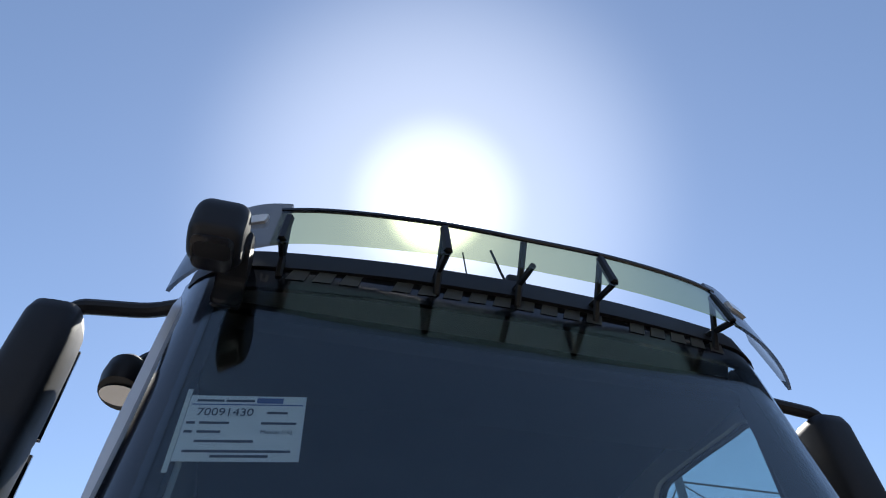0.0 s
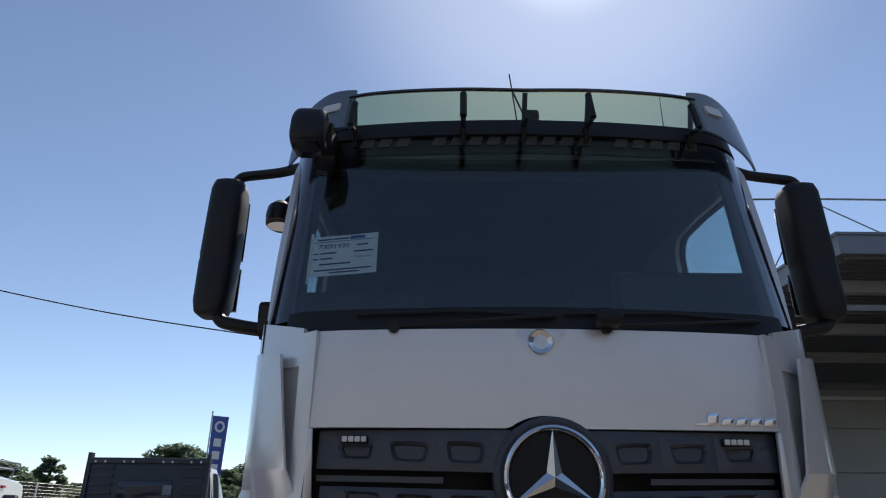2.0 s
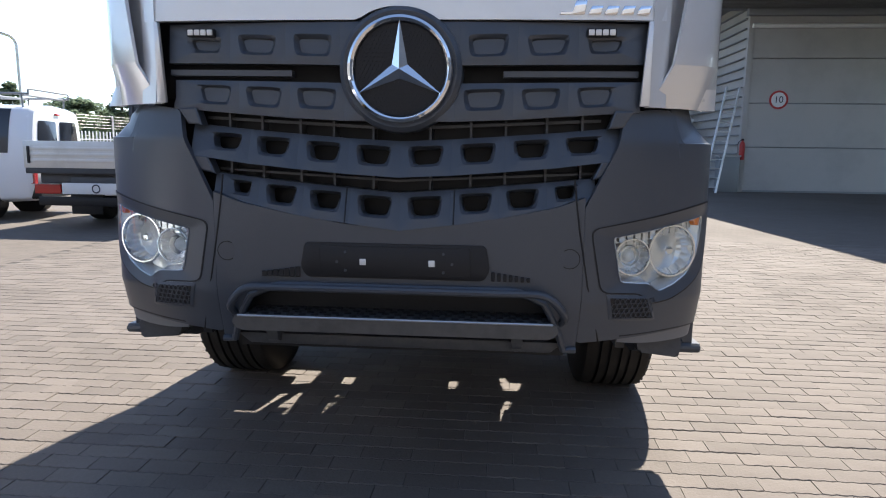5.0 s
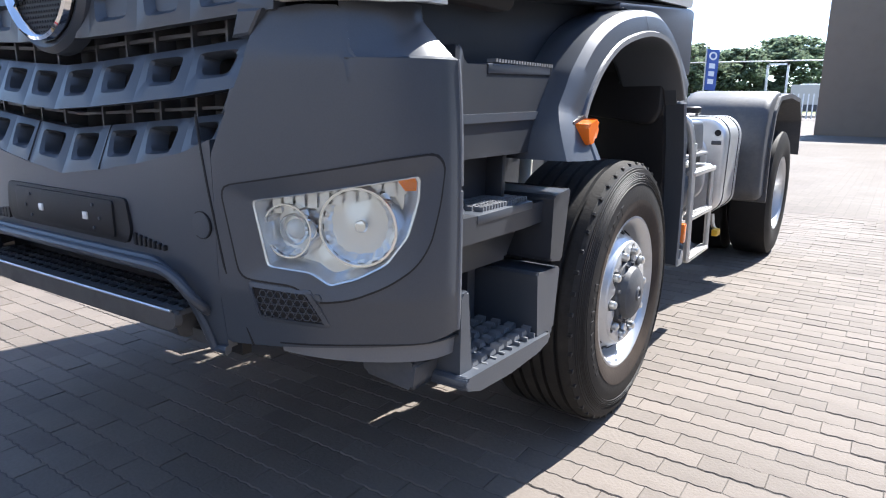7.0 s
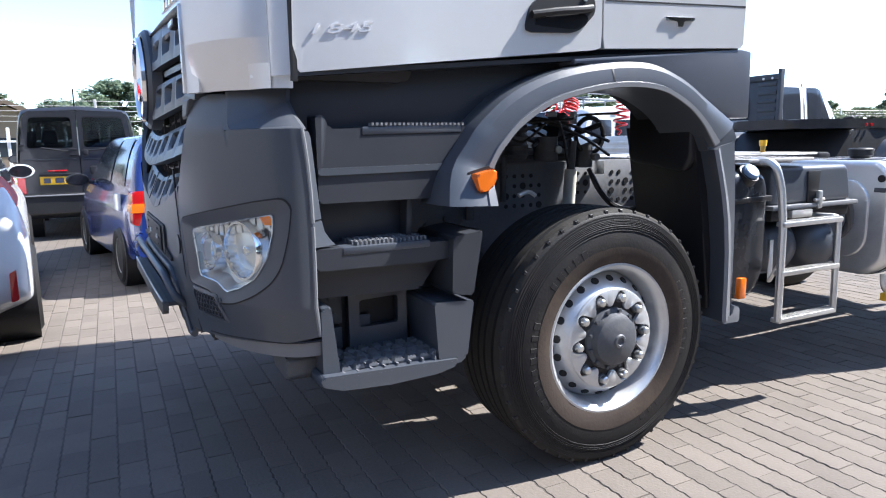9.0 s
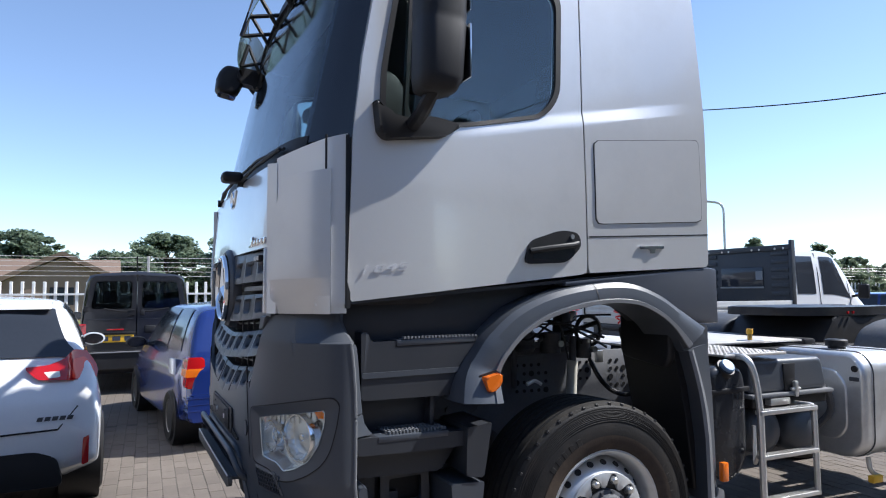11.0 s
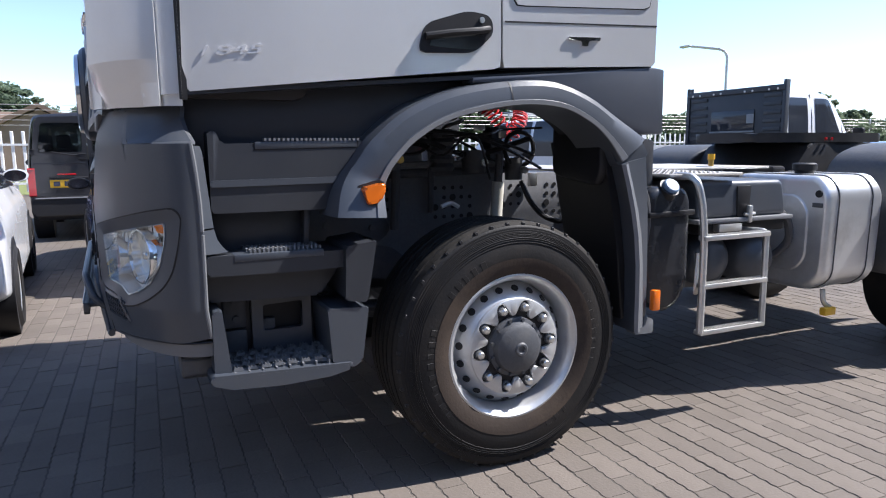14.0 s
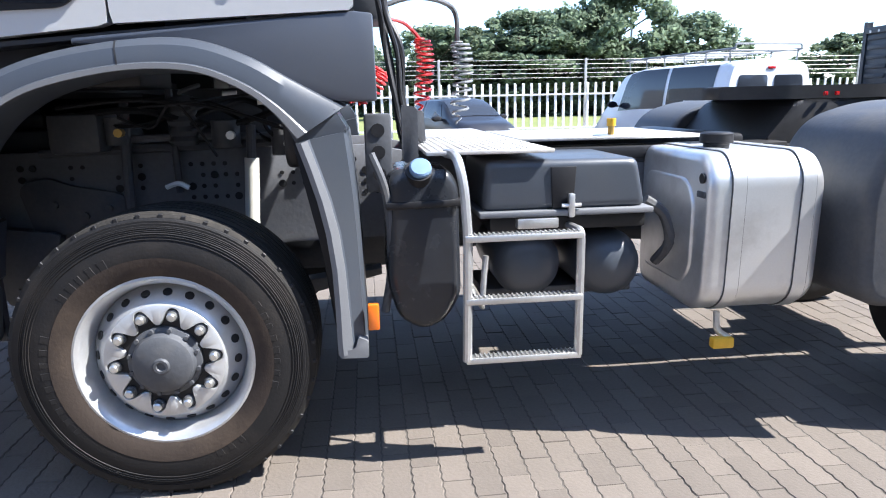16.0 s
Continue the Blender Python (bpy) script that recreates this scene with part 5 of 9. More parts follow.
        fen = part("fender", grid(rows, closed_v=True, cap=True), PLASTIC, truck, "dark grey wheel arch moulding", smooth=28)
        lip = [[Vector((X(w2), p.x + (q.x - p.x) * t, p.y + (q.y - p.y) * t)) for t, w2 in ((0.84, 1.181), (1.0, 1.181), (1.02, 1.177), (0.83, 1.177))] for p, q in zip(o_[a:b], i_[a:b])]
        part("fender_lip", grid(lip, closed_v=True, cap=True), LIGHTPLASTIC, fen, "paler worn lip")
    part("fender_liner", grid([[Vector((X(x), q.x + (0.02 if k > 20 else 0), q.y + 0.03)) for x in (0.78, 0.95)] for k, q in enumerate(i_) if q.x > 1.66]), BLACK, truck)
    part("splash_guard", prism([(2.03, 1.36), (2.12, 1.30), (2.15, 1.0), (2.18, 0.80), (2.20, 0.55), (2.17, 0.55), (2.13, 0.9), (2.07, 1.2)], "x", X(0.70), X(1.10), 0.012), BLACK, truck, "dusty black splash guard")
    part("liner_flap", solid(rounded([(X(0.72), 1.20), (X(1.06), 1.16), (X(1.10), 1.22), (X(1.10), 1.47), (X(0.72), 1.47)], 0.05), "y", 2.03, 2.08, 0.02), BLACK, truck)
    part("door_sill", prism([(0.36, 1.505), (2.285, 1.665), (2.285, 1.68), (0.36, 1.52)], "x", X(0.90), X(1.10)), DARKPLASTIC, truck)
    lampb = part("side_indicator", prism(rounded([(0.94, 1.135), (0.925, 1.195), (1.0, 1.212), (1.008, 1.19), (0.985, 1.145)], 0.012), "x", X(1.15), X(1.226), 0.008, 3), AMBER, truck, "amber side indicator lamp")
    part("lamp_base", prism(rounded([(0.925, 1.12), (0.908, 1.20), (1.008, 1.225), (1.02, 1.19), (0.99, 1.13)], 0.012), "x", X(1.12), X(1.182), 0.006), BLACK, lampb)
    # rear mud flap of the front wheel
    wing = []
    for z_, yl, yc, yb in ((1.255, 2.078, 2.115, 2.245), (1.16, 2.108, 2.148, 2.258), (1.06, 2.136, 2.178, 2.266), (0.95, 2.158, 2.202, 2.272), (0.82, 2.172, 2.216, 2.276), (0.68, 2.176, 2.222, 2.279), (0.56, 2.176, 2.228, 2.281), (0.51, 2.178, 2.232, 2.282)):
        up = 0.035 * (z_ > 1.2)
        wing.append([Vector((X(x), y, z + dz)) for x, y, z, dz in ((0.74, yb, z_, up), (1.12, yb, z_, up), (1.15, yb - 0.012, z_, up * 0.9), (1.166, yc + 0.006, z_, up * 0.3), (1.176, yc, z_, up * 0.2), (1.186, yl + 0.018, z_, 0), (1.18, yl, z_, 0), (1.15, yl + 0.004, z_, 0), (0.74, yl + 0.03, z_, 0))])
    mf = part("mud_wing", grid(wing, closed_v=True, cap=True), PLASTIC, truck, "dark grey rear part of the wheel arch", smooth=30)
    part("mud_wing_edge", shell([[r[k] + Vector((X(0.002), -0.001, 0)) for k in (4, 5, 6)] for r in wing], [[r[k] for k in (4, 5, 6)] for r in wing]), LIGHTPLASTIC, mf, "dusty pale edge")
    part("wing_foot", prism(rounded([(2.18, 0.50), (2.283, 0.497), (2.283, 0.56), (2.25, 0.575), (2.235, 0.53), (2.19, 0.53)], 0.008), "x", X(1.12), X(1.184), 0.004), LIGHTPLASTIC, mf, "scuffed pale foot")
    part("wing_gusset", prism(rounded([(2.02, 1.36), (2.20, 1.375), (2.25, 1.29), (2.08, 1.245)], 0.015), "x", X(0.9), X(1.15), 0.008), PLASTIC, truck)
    part("side_marker", box(X(1.15), X(1.18), 2.285, 2.325, 0.595, 0.69, 0.006), AMBER, truck, "orange side marker lamp")

# ---- wheels ----
def front_wheel():
    w = thing("wheel", "", "")
    tyre = [(-0.20, 0.30), (-0.22, 0.33), (-0.23, 0.40), (-0.22, 0.46), (-0.205, 0.50), (-0.19, 0.513), (-0.135, 0.518), (-0.132, 0.506), (-0.122, 0.506), (-0.119, 0.519), (-0.085, 0.520), (-0.082, 0.507), (-0.072, 0.507), (-0.069, 0.52), (-0.03, 0.521), (-0.027, 0.508), (-0.017, 0.508), (-0.014, 0.521), (0.014, 0.521), (0.017, 0.508), (0.027, 0.508), (0.03, 0.521), (0.069, 0.52), (0.072, 0.507), (0.082, 0.507), (0.085, 0.519), (0.12, 0.515), (0.135, 0.502), (0.138, 0.496), (0.1412, 0.4952), (0.1415, 0.488), (0.1445, 0.487), (0.1448, 0.479), (0.1478, 0.478), (0.1478, 0.47), (0.1495, 0.462), (0.153, 0.455), (0.156, 0.42), (0.1575, 0.415), (0.159, 0.38), (0.157, 0.345), (0.15, 0.325), (0.148, 0.318), (0.14, 0.30), (0.13, 0.292)]
    t = part("tyre", lathe(tyre, 96), RUBBER, w, "worn dusty black tyre", smooth=30)
    part("sidewall_ring", lathe([(0.1605, 0.372), (0.1588, 0.345), (0.1518, 0.325), (0.1498, 0.318), (0.1418, 0.301)], 96), DUSTRUB, t, "brown dust on the inner sidewall")
    sr = bmesh.new()
    for r0, x0 in ((0.472, 0.1475), (0.466, 0.1488), (0.460, 0.1505), (0.4535, 0.1534), (0.446, 0.1540), (0.436, 0.1549)):
        lathe([(x0 - 0.001, r0 + 0.0022), (x0 + 0.0022, r0 + 0.0008), (x0 + 0.0022, r0 - 0.0008), (x0 - 0.001, r0 - 0.0022)], 96, bm=sr)
    part("sidewall_ribs", sr, RUBBER, t, "fine rings round the sidewall")
    nb = bmesh.new()
    for k in range(44):
        a = 2 * math.pi * k / 44
        own = box(0.112, 0.1338, -0.0075, 0.0075, 0.498, 0.5160, 0.002, 1)
        bmesh.ops.rotate(own, verts=own.verts, cent=(0, 0, 0), matrix=Matrix.Rotation(a, 3, "X"))
        merge(nb, own)
    tagged(part("shoulder_notch", nb, BLACK, t, smooth=0), "notched tyre shoulder", kind="stuff")
    tr = lathe([(-0.19, 0.5135), (-0.136, 0.5185)], 96)
    lathe([(-0.118, 0.5195), (-0.086, 0.5205)], 96, bm=tr)
    lathe([(0.086, 0.5195), (0.122, 0.5155), (0.133, 0.505)], 96, bm=tr)
    lathe([(-0.068, 0.5205), (-0.031, 0.5215)], 96, bm=tr)
    lathe([(-0.013, 0.5215), (0.013, 0.5215)], 96, bm=tr)
    lathe([(0.031, 0.5215), (0.068, 0.5205)], 96, bm=tr)
    part("tread_band", tr, TREAD, t)
    for a0, n_, r0 in ((70, 9, 0.385), (20, 5, 0.385), (250, 8, 0.375), (120, 4, 0.37), (200, 3, 0.38)):
        for k in range(n_):
            a = radians(a0 + k * 6.5)
            own = box(0.156, 0.1596 if r0 > 0.372 else 0.1590, -0.013, 0.013 - 0.004 * (k % 3), r0 - 0.018, r0 + 0.018, 0.001, 1)
            bmesh.ops.rotate(own, verts=own.verts, cent=(0, 0, 0), matrix=Matrix.Rotation(a, 3, "X"))
            part("sidewall_bar", own, RUBBER, t, smooth=0)
    r_ = part("rim", lathe([(0.05, 0.262), (0.10, 0.270), (0.126, 0.278), (0.139, 0.289), (0.146, 0.298), (0.144, 0.306), (0.132, 0.308), (0.12, 0.30)], 72), RIM, w, "silver painted steel rim")
    part("rim_disc", lathe([(0.050, 0.263), (0.062, 0.258), (0.10, 0.232), (0.125, 0.214), (0.132, 0.206), (0.132, 0.196)], 72), RIM, w)
    part("hub_flange", lathe([(0.128, 0.203), (0.128, 0.10)], 60), BLACK, w, "dark hub flange")
    for k in range(20):
        a = 2 * math.pi * (k + 0.5) / 20
        m = Matrix.Rotation(a, 4, "X") @ Matrix.Translation((0.094, 0, 0.2375)) @ Matrix.Rotation(radians(37), 4, "Y")
        own = bmesh.new()
        bmesh.ops.create_cone(own, cap_ends=True, segments=14, radius1=0.016, radius2=0.016, depth=0.006)
        bmesh.ops.transform(own, matrix=m, verts=own.verts)
        part("hand_hole", own, BLACK, w)
    star = []
    for k in range(360):
        da = (radians(k) + math.pi / 10) % (math.pi / 5) - math.pi / 10
        q = 0.0285 ** 2 - (0.1675 * math.sin(da)) ** 2
        star.append(0.1675 * math.cos(da) + math.sqrt(q) if q > 0 else 0.131)
    for _ in range(14):
        star = [(star[k - 1] + star[k] + star[(k + 1) % 360]) / 3 for k in range(360)]
    rows = [[Vector((x, r0 * math.cos(radians(k)), r0 * math.sin(radians(k)))) for x, r0 in ((0.131, 0.2065), (0.138, 0.2045), (0.141, 0.2015), (0.1415, star[k] + 0.005), (0.139, star[k] + 0.001), (0.128, star[k]))] for k in range(0, 360, 2)]
    part("disc_face", grid(rows, closed_u=True), RIM, w, "silver disc face cut in lobes between the nuts", smooth=45)
    for k in range(10):
        a = 2 * math.pi * k / 10
        m = Matrix.Rotation(a, 4, "X") @ Matrix.Translation((0, 0.1675, 0))
        nut = part("wheel_nut", lathe([(0.128, 0.021), (0.138, 0.021), (0.140, 0.016)], 16), CHASSIS, w, at=m)
        part("nut_head", lathe([(0.138, 0.0165), (0.158, 0.0155), (0.163, 0.010), (0.164, 0.0)], 12), NUT, nut)
    part("hub_cap", lathe([(0.128, 0.126), (0.142, 0.124), (0.148, 0.108), (0.172, 0.10), (0.182, 0.085), (0.188, 0.03), (0.194, 0.024), (0.194, 0.016), (0.188, 0.012), (0.188, 0.0)], 48), CHASSIS, w, "dark grey hub cap")
    for k in range(12):
        a = 2 * math.pi * (k + 0.4) / 12
        part("hub_bolt", cyl((0.14, 0.116 * math.cos(a), 0.116 * math.sin(a)), (0.156, 0.116 * math.cos(a), 0.116 * math.sin(a)), 0.008, 6), CHASSIS, w)
    return w


fw = front_wheel()
fw.parent = truck
fw.matrix_basis = Matrix.Translation((1.015, 1.58, 0.519)) @ Matrix.Rotation(radians(4), 4, "X")
copy_thing(fw, Matrix.Translation((-1.10, 1.58, 0.519)) @ Matrix.Rotation(radians(180), 4, "Z") @ Matrix.Rotation(radians(20), 4, "X"))


def rear_wheel():
    w = thing("rear_wheel", "", "")
    for dx in (0.0, -0.34):
        part("tyre", lathe([(a + dx, b) for a, b in [(-0.13, 0.30), (-0.158, 0.40), (-0.15, 0.47), (-0.13, 0.51), (0, 0.521), (0.13, 0.51), (0.15, 0.47), (0.158, 0.40), (0.148, 0.32), (0.13, 0.292)]], 64), RUBBER, w, "black twin tyre")
    part("rim", lathe([(-0.12, 0.12), (-0.10, 0.20), (-0.06, 0.262), (0.08, 0.272), (0.128, 0.28), (0.145, 0.296), (0.142, 0.306), (0.12, 0.30)], 56), RIM, w, "silver painted steel rim")
    part("hub_cap", lathe([(-0.11, 0.13), (0.0, 0.125), (0.05, 0.11), (0.06, 0.0)], 32), CHASSIS, w)
    for k in range(10):
        a = 2 * math.pi * k / 10
        part("wheel_nut", cyl((-0.11, 0.1675 * math.cos(a), 0.1675 * math.sin(a)), (-0.07, 0.1675 * math.cos(a), 0.1675 * math.sin(a)), 0.018, 8), NUT, w)
    return w


rw_ = rear_wheel()
rw_.parent = truck
rw_.matrix_basis = Matrix.Translation((1.04, 5.2, 0.519))
copy_thing(rw_, Matrix.Translation((-1.04, 5.2, 0.519)) @ Matrix.Rotation(radians(180), 4, "Z"))

# ---- chassis ----
for side in (1, -1):
    X = lambda a: side * a
    rail = part("frame_rail", prism([(0.55, 0.80), (0.7, 0.74), (2.3, 0.78), (5.9, 0.80), (5.95, 1.06), (2.9, 1.09), (2.3, 1.20), (0.6, 1.20)], "x", X(0.40), X(0.425), 0.003), RAILP, truck, "dark perforated frame rail")
    part("rail_flange", box(X(0.33), X(0.425), 2.85, 5.9, 1.09, 1.10), CHASSIS, rail)
    hl = bmesh.new()
    for y0, cols, rows_, r0 in ((1.24, 3, 3, 0.010), (1.05, 2, 2, 0.009), (1.545, 5, 4, 0.010), (1.93, 3, 3, 0.009), (2.2, 4, 4, 0.011), (0.85, 2, 2, 0.014)):
        for i in range(cols):
            for j in range(rows_):
                if (i * 3 + j * 5 + cols) % 7 == 3:
                    continue
                big = 0.017 if (i + 2 * j) % 6 == 4 else r0
                cyl((X(0.424), y0 + i * 0.048, 1.135 - j * 0.048), (X(0.4275), y0 + i * 0.048, 1.135 - j * 0.048), big, 12, bm=hl)
    for i in range(20):
        for j in range(3):
            cyl((X(0.424), 4.0 + i * 0.05, 0.88 + j * 0.06), (X(0.4275), 4.0 + i * 0.05, 0.88 + j * 0.06), 0.01, 10, bm=hl)
    tagged(part("rail_hole", hl, BLACK, rail, smooth=0), "drilled holes along the rail", kind="stuff")
    part("leaf_spring", prism([(0.8, 0.60), (1.2, 0.53), (1.58, 0.50), (1.95, 0.53), (2.35, 0.62), (2.35, 0.65), (1.95, 0.60), (1.58, 0.60), (1.2, 0.60), (0.8, 0.63)], "x", X(0.40), X(0.50), 0.004), CHASSIS, truck)
    part("spring_hanger", prism(rounded([(0.75, 0.55), (0.9, 0.55), (1.0, 0.86), (0.7, 0.9)], 0.03), "x", X(0.425), X(0.49), 0.006), CHASSIS, truck)
    part("bracket", prism(rounded([(1.15, 0.72), (1.38, 0.70), (1.42, 0.76), (1.30, 0.86), (1.08, 0.90), (1.02, 0.82)], 0.03), "x", X(0.43), X(0.46), 0.006), CHASSIS, truck)
    # the pale colour stands in for sunlight that the cab floor blocks
    sh = part("shock_absorber", cyl((X(0.56), 1.808, 0.86), (X(0.56), 1.828, 1.165), 0.030, 16), material("sunlit_shock_paint", (0.68, 0.66, 0.58), 0.5, vary=0.15, stain=(0.25, 0.23, 0.2)) if side == 1 else bpy.data.materials["sunlit_shock_paint"], truck, "shock absorber coloured pale as if the sun reached it")
    part("shock_rod", cyl((X(0.56), 1.826, 1.15), (X(0.56), 1.835, 1.30), 0.02, 10), CHASSIS, sh)
    part("shock_foot", cyl((X(0.56), 1.80, 0.66), (X(0.56), 1.808, 0.88), 0.024, 10), CHASSIS, sh)
    part("cab_spring", lathe([(0, 0.05)] + [(0.02 * k, 0.062 if k % 2 else 0.05) for k in range(1, 10)] + [(0.2, 0.05)], 18, "z", (X(0.5), 1.55, 1.22)), CHASSIS, truck)
    part("cab_strut", cyl((X(0.5), 1.30, 0.95), (X(0.5), 1.32, 1.4), 0.022, 10), CHASSIS, truck)
    part("rear_fender_panel", prism(rounded([(4.36, 0.54), (4.33, 0.95), (4.40, 1.20), (4.55, 1.31), (5.05, 1.335), (5.6, 1.30), (5.85, 1.12), (5.92, 0.8), (5.9, 0.8), (5.82, 1.1), (5.58, 1.27), (5.05, 1.30), (4.58, 1.28), (4.45, 1.18), (4.37, 0.95), (4.40, 0.54)], 0.02), "x", X(0.56), X(1.21), 0.004), CHASSIS, truck, "dusty black rear mudguard")
    part("fender_apron", solid(rounded([(4.40, 0.56), (4.16, 0.57), (4.13, 1.02), (4.24, 1.27), (4.50, 1.345), (4.75, 1.348), (4.60, 1.25), (4.42, 1.05)], 0.13, 7), "x", X(0.58), X(1.19), 0.045), CHASSIS, truck, "dusty dark mudguard front")
part("front_axle", tube([(-0.85, 1.58, 0.5), (-0.6, 1.58, 0.42), (0.6, 1.58, 0.42), (0.85, 1.58, 0.5)], 0.06, 10), CHASSIS, truck)
for s_ in (1, -1):
    part("brake", cyl((s_ * 0.72, 1.58, 0.519), (s_ * 0.88, 1.58, 0.519), 0.2, 32), CHASSIS, truck)
part("rear_axle", cyl((-0.95, 5.2, 0.519), (0.95, 5.2, 0.519), 0.09, 16), CHASSIS, truck)
part("differential", lathe([(-0.2, 0.05), (-0.15, 0.2), (0, 0.24), (0.15, 0.2), (0.2, 0.05)], 24, "x", (0, 5.2, 0.519)), CHASSIS, truck)
part("prop_shaft", cyl((0, 2.6, 0.75), (0, 5.0, 0.58), 0.05, 14), CHASSIS, truck)
for y_ in (1.0, 2.35, 3.1, 4.1, 4.7, 5.7):
    part("cross_member", box(-0.4, 0.4, y_ - 0.05, y_ + 0.05, 0.86, 1.05, 0.01), CHASSIS, truck)
eng = part("engine", box(-0.30, 0.30, 0.5, 1.15, 0.62, 1.30, 0.05), CHASSIS, truck, "oily dark engine block")
part("gearbox", box(-0.24, 0.24, 1.7, 2.7, 0.58, 1.05, 0.08), CHASSIS, eng)
part("engine_rear", box(-0.30, 0.30, 1.1, 1.75, 0.62, 1.12, 0.05), CHASSIS, eng)
for i in range(3):
    part("rocker_cover", box(-0.2, 0.2, 0.55 + i * 0.18, 0.69 + i * 0.18, 1.29, 1.36, 0.02), CHASSIS, eng)
part("cab_mount", prism(rounded([(1.80, 1.02), (2.10, 1.0), (2.08, 1.16), (1.96, 1.2), (1.93, 1.44), (1.88, 1.44), (1.86, 1.2)], 0.03), "x", 0.30, 0.40, 0.01), CHASSIS, truck)
part("engine_tunnel", box(-0.34, -0.28, 1.15, 1.78, 1.1, 1.47, 0.02), CHASSIS, truck)
part("lift_pump", box(0.45, 0.6, 1.05, 1.25, 1.2, 1.36, 0.02), CHASSIS, truck)
part("stay_bar", cyl((0.47, 1.50, 1.02), (0.48, 1.50, 1.45), 0.016, 8), CHASSIS, truck)
part("stay_bar", cyl((0.45, 0.95, 1.20), (0.47, 1.95, 1.225), 0.020, 8), CHASSIS, truck)
part("pipe_bundle", tube(bend([(0.46, 1.0, 1.24), (0.47, 1.5, 1.255), (0.47, 1.93, 1.25), (0.5, 2.05, 1.30)], 0.05), 0.017, 8), RAILP, truck)
part("anchor_casting", prism(rounded([(0.90, 0.80), (1.02, 0.86), (1.22, 0.88), (1.30, 0.94), (1.26, 1.02), (1.05, 1.06), (0.95, 1.10), (0.84, 1.06)], 0.03), "x", 0.43, 0.455, 0.008), CHASSIS, truck, "dusty cast bracket on the rail")
for y_, z_ in ((0.98, 0.98), (1.10, 0.93), (1.20, 0.96)):
    part("bolt", cyl((0.45, y_, z_), (0.47, y_, z_), 0.016, 8), CHASSIS, truck)
sp_ = [(0.52 + 0.045 * math.cos(a), 1.60 + 0.045 * math.sin(a), 1.28 + 0.0135 * a / 1.0) for a in [k * 0.35 for k in range(40)]]
part("cab_coil_spring", tube(sp_, 0.009, 6), CHASSIS, truck)
part("hose_loop", tube([(0.52, 1.97 + 0.085 * math.cos(a), 1.325 + 0.085 * math.sin(a)) for a in [2 * math.pi * k / 28 for k in range(28)]], 0.012, 8, closed=True), BLACK, truck)
part("clip_plate", box(0.50, 0.51, 1.86, 1.90, 1.38, 1.44, 0.003), NUT, truck, "bright zinc clip plate")
part("clip_plate", box(0.50, 0.51, 1.72, 1.78, 1.415, 1.44, 0.003), NUT, truck)
part("clip_plate", box(0.44, 0.46, 2.07, 2.12, 1.13, 1.20, 0.003), NUT, truck)
part("brake_hose", tube(smooth_curve([(0.46, 2.02, 1.16), (0.5, 2.05, 1.06), (0.52, 2.12, 0.98), (0.56, 2.20, 0.95), (0.6, 2.26, 0.98)], 6), 0.014, 8), BLACK, truck)
part("cable_tie", tube(smooth_curve([(0.62, 1.49, 1.06), (0.62, 1.54, 1.075), (0.62, 1.58, 1.055)], 5), 0.011, 6), WHITELENS, truck, "pale rag of tape on a hose")
part("radiator", box(-0.5, 0.5, 0.26, 0.4, 0.7, 1.36, 0.01), BLACK, truck)
part("steering_rod", cyl((0.46, 0.75, 0.62), (0.55, 1.5, 0.56), 0.022, 10), CHASSIS, truck)
random.seed(3)
for i in range(7):
    y0, y1 = random.uniform(1.0, 1.5), random.uniform(1.6, 2.15)
    x_ = random.uniform(0.35, 0.75)
    z0 = random.uniform(1.27, 1.40)
    part("hose", tube(smooth_curve([(x_, y0, z0), (x_ + random.uniform(-.05, .1), (y0 * 2 + y1) / 3, z0 + random.uniform(-.05, .04)), (x_ + random.uniform(-.1, .1), (y0 + 2 * y1) / 3, z0 + random.uniform(-.06, .05)), (x_, y1, z0 + random.uniform(-.18, .05))], 6), random.choice((0.006, 0.008, 0.011, 0.014)), 6), BLACK, truck)
for y_, z_, r_ in ((1.28, 1.28, 0.05), (1.72, 1.26, 0.06), (1.95, 1.22, 0.045)):
    part("valve", cyl((0.5, y_, z_ - 0.05), (0.5, y_, z_ + 0.06), r_, 12), CHASSIS, truck)
    part("fitting", cyl((0.57, y_ + 0.03, z_), (0.53, y_ + 0.03, z_), 0.018, 8), BRASS if y_ < 1.5 else NUT, truck)

# ---- equipment behind the cab ----
STEELG = material("grey_hose", (0.17, 0.18, 0.19), 0.4, vary=0.1)


def helix(a, b, r, turns, wire, mat, name, label):
    a, b = Vector(a), Vector(b)
    ax = (b - a).normalized()
    s = ax.cross(Vector((1, 0, 0.1))).normalized()
    t = ax.cross(s)
    pts = []
    n = turns * 14
    for k in range(n + 1):
        f = k / n
        rr = r * min(1, 8 * f, 8 * (1 - f)) if r else 0
        g = f ** 1.6
        c = a + (b - a) * g + Vector((0, 0.03 * math.sin(3.1 * f), 0))
        pts.append(c + rr * (math.cos(2 * math.pi * turns * f) * s + math.sin(2 * math.pi * turns * f) * t))
    return part(name, tube(pts, wire, 6), mat, truck, label)


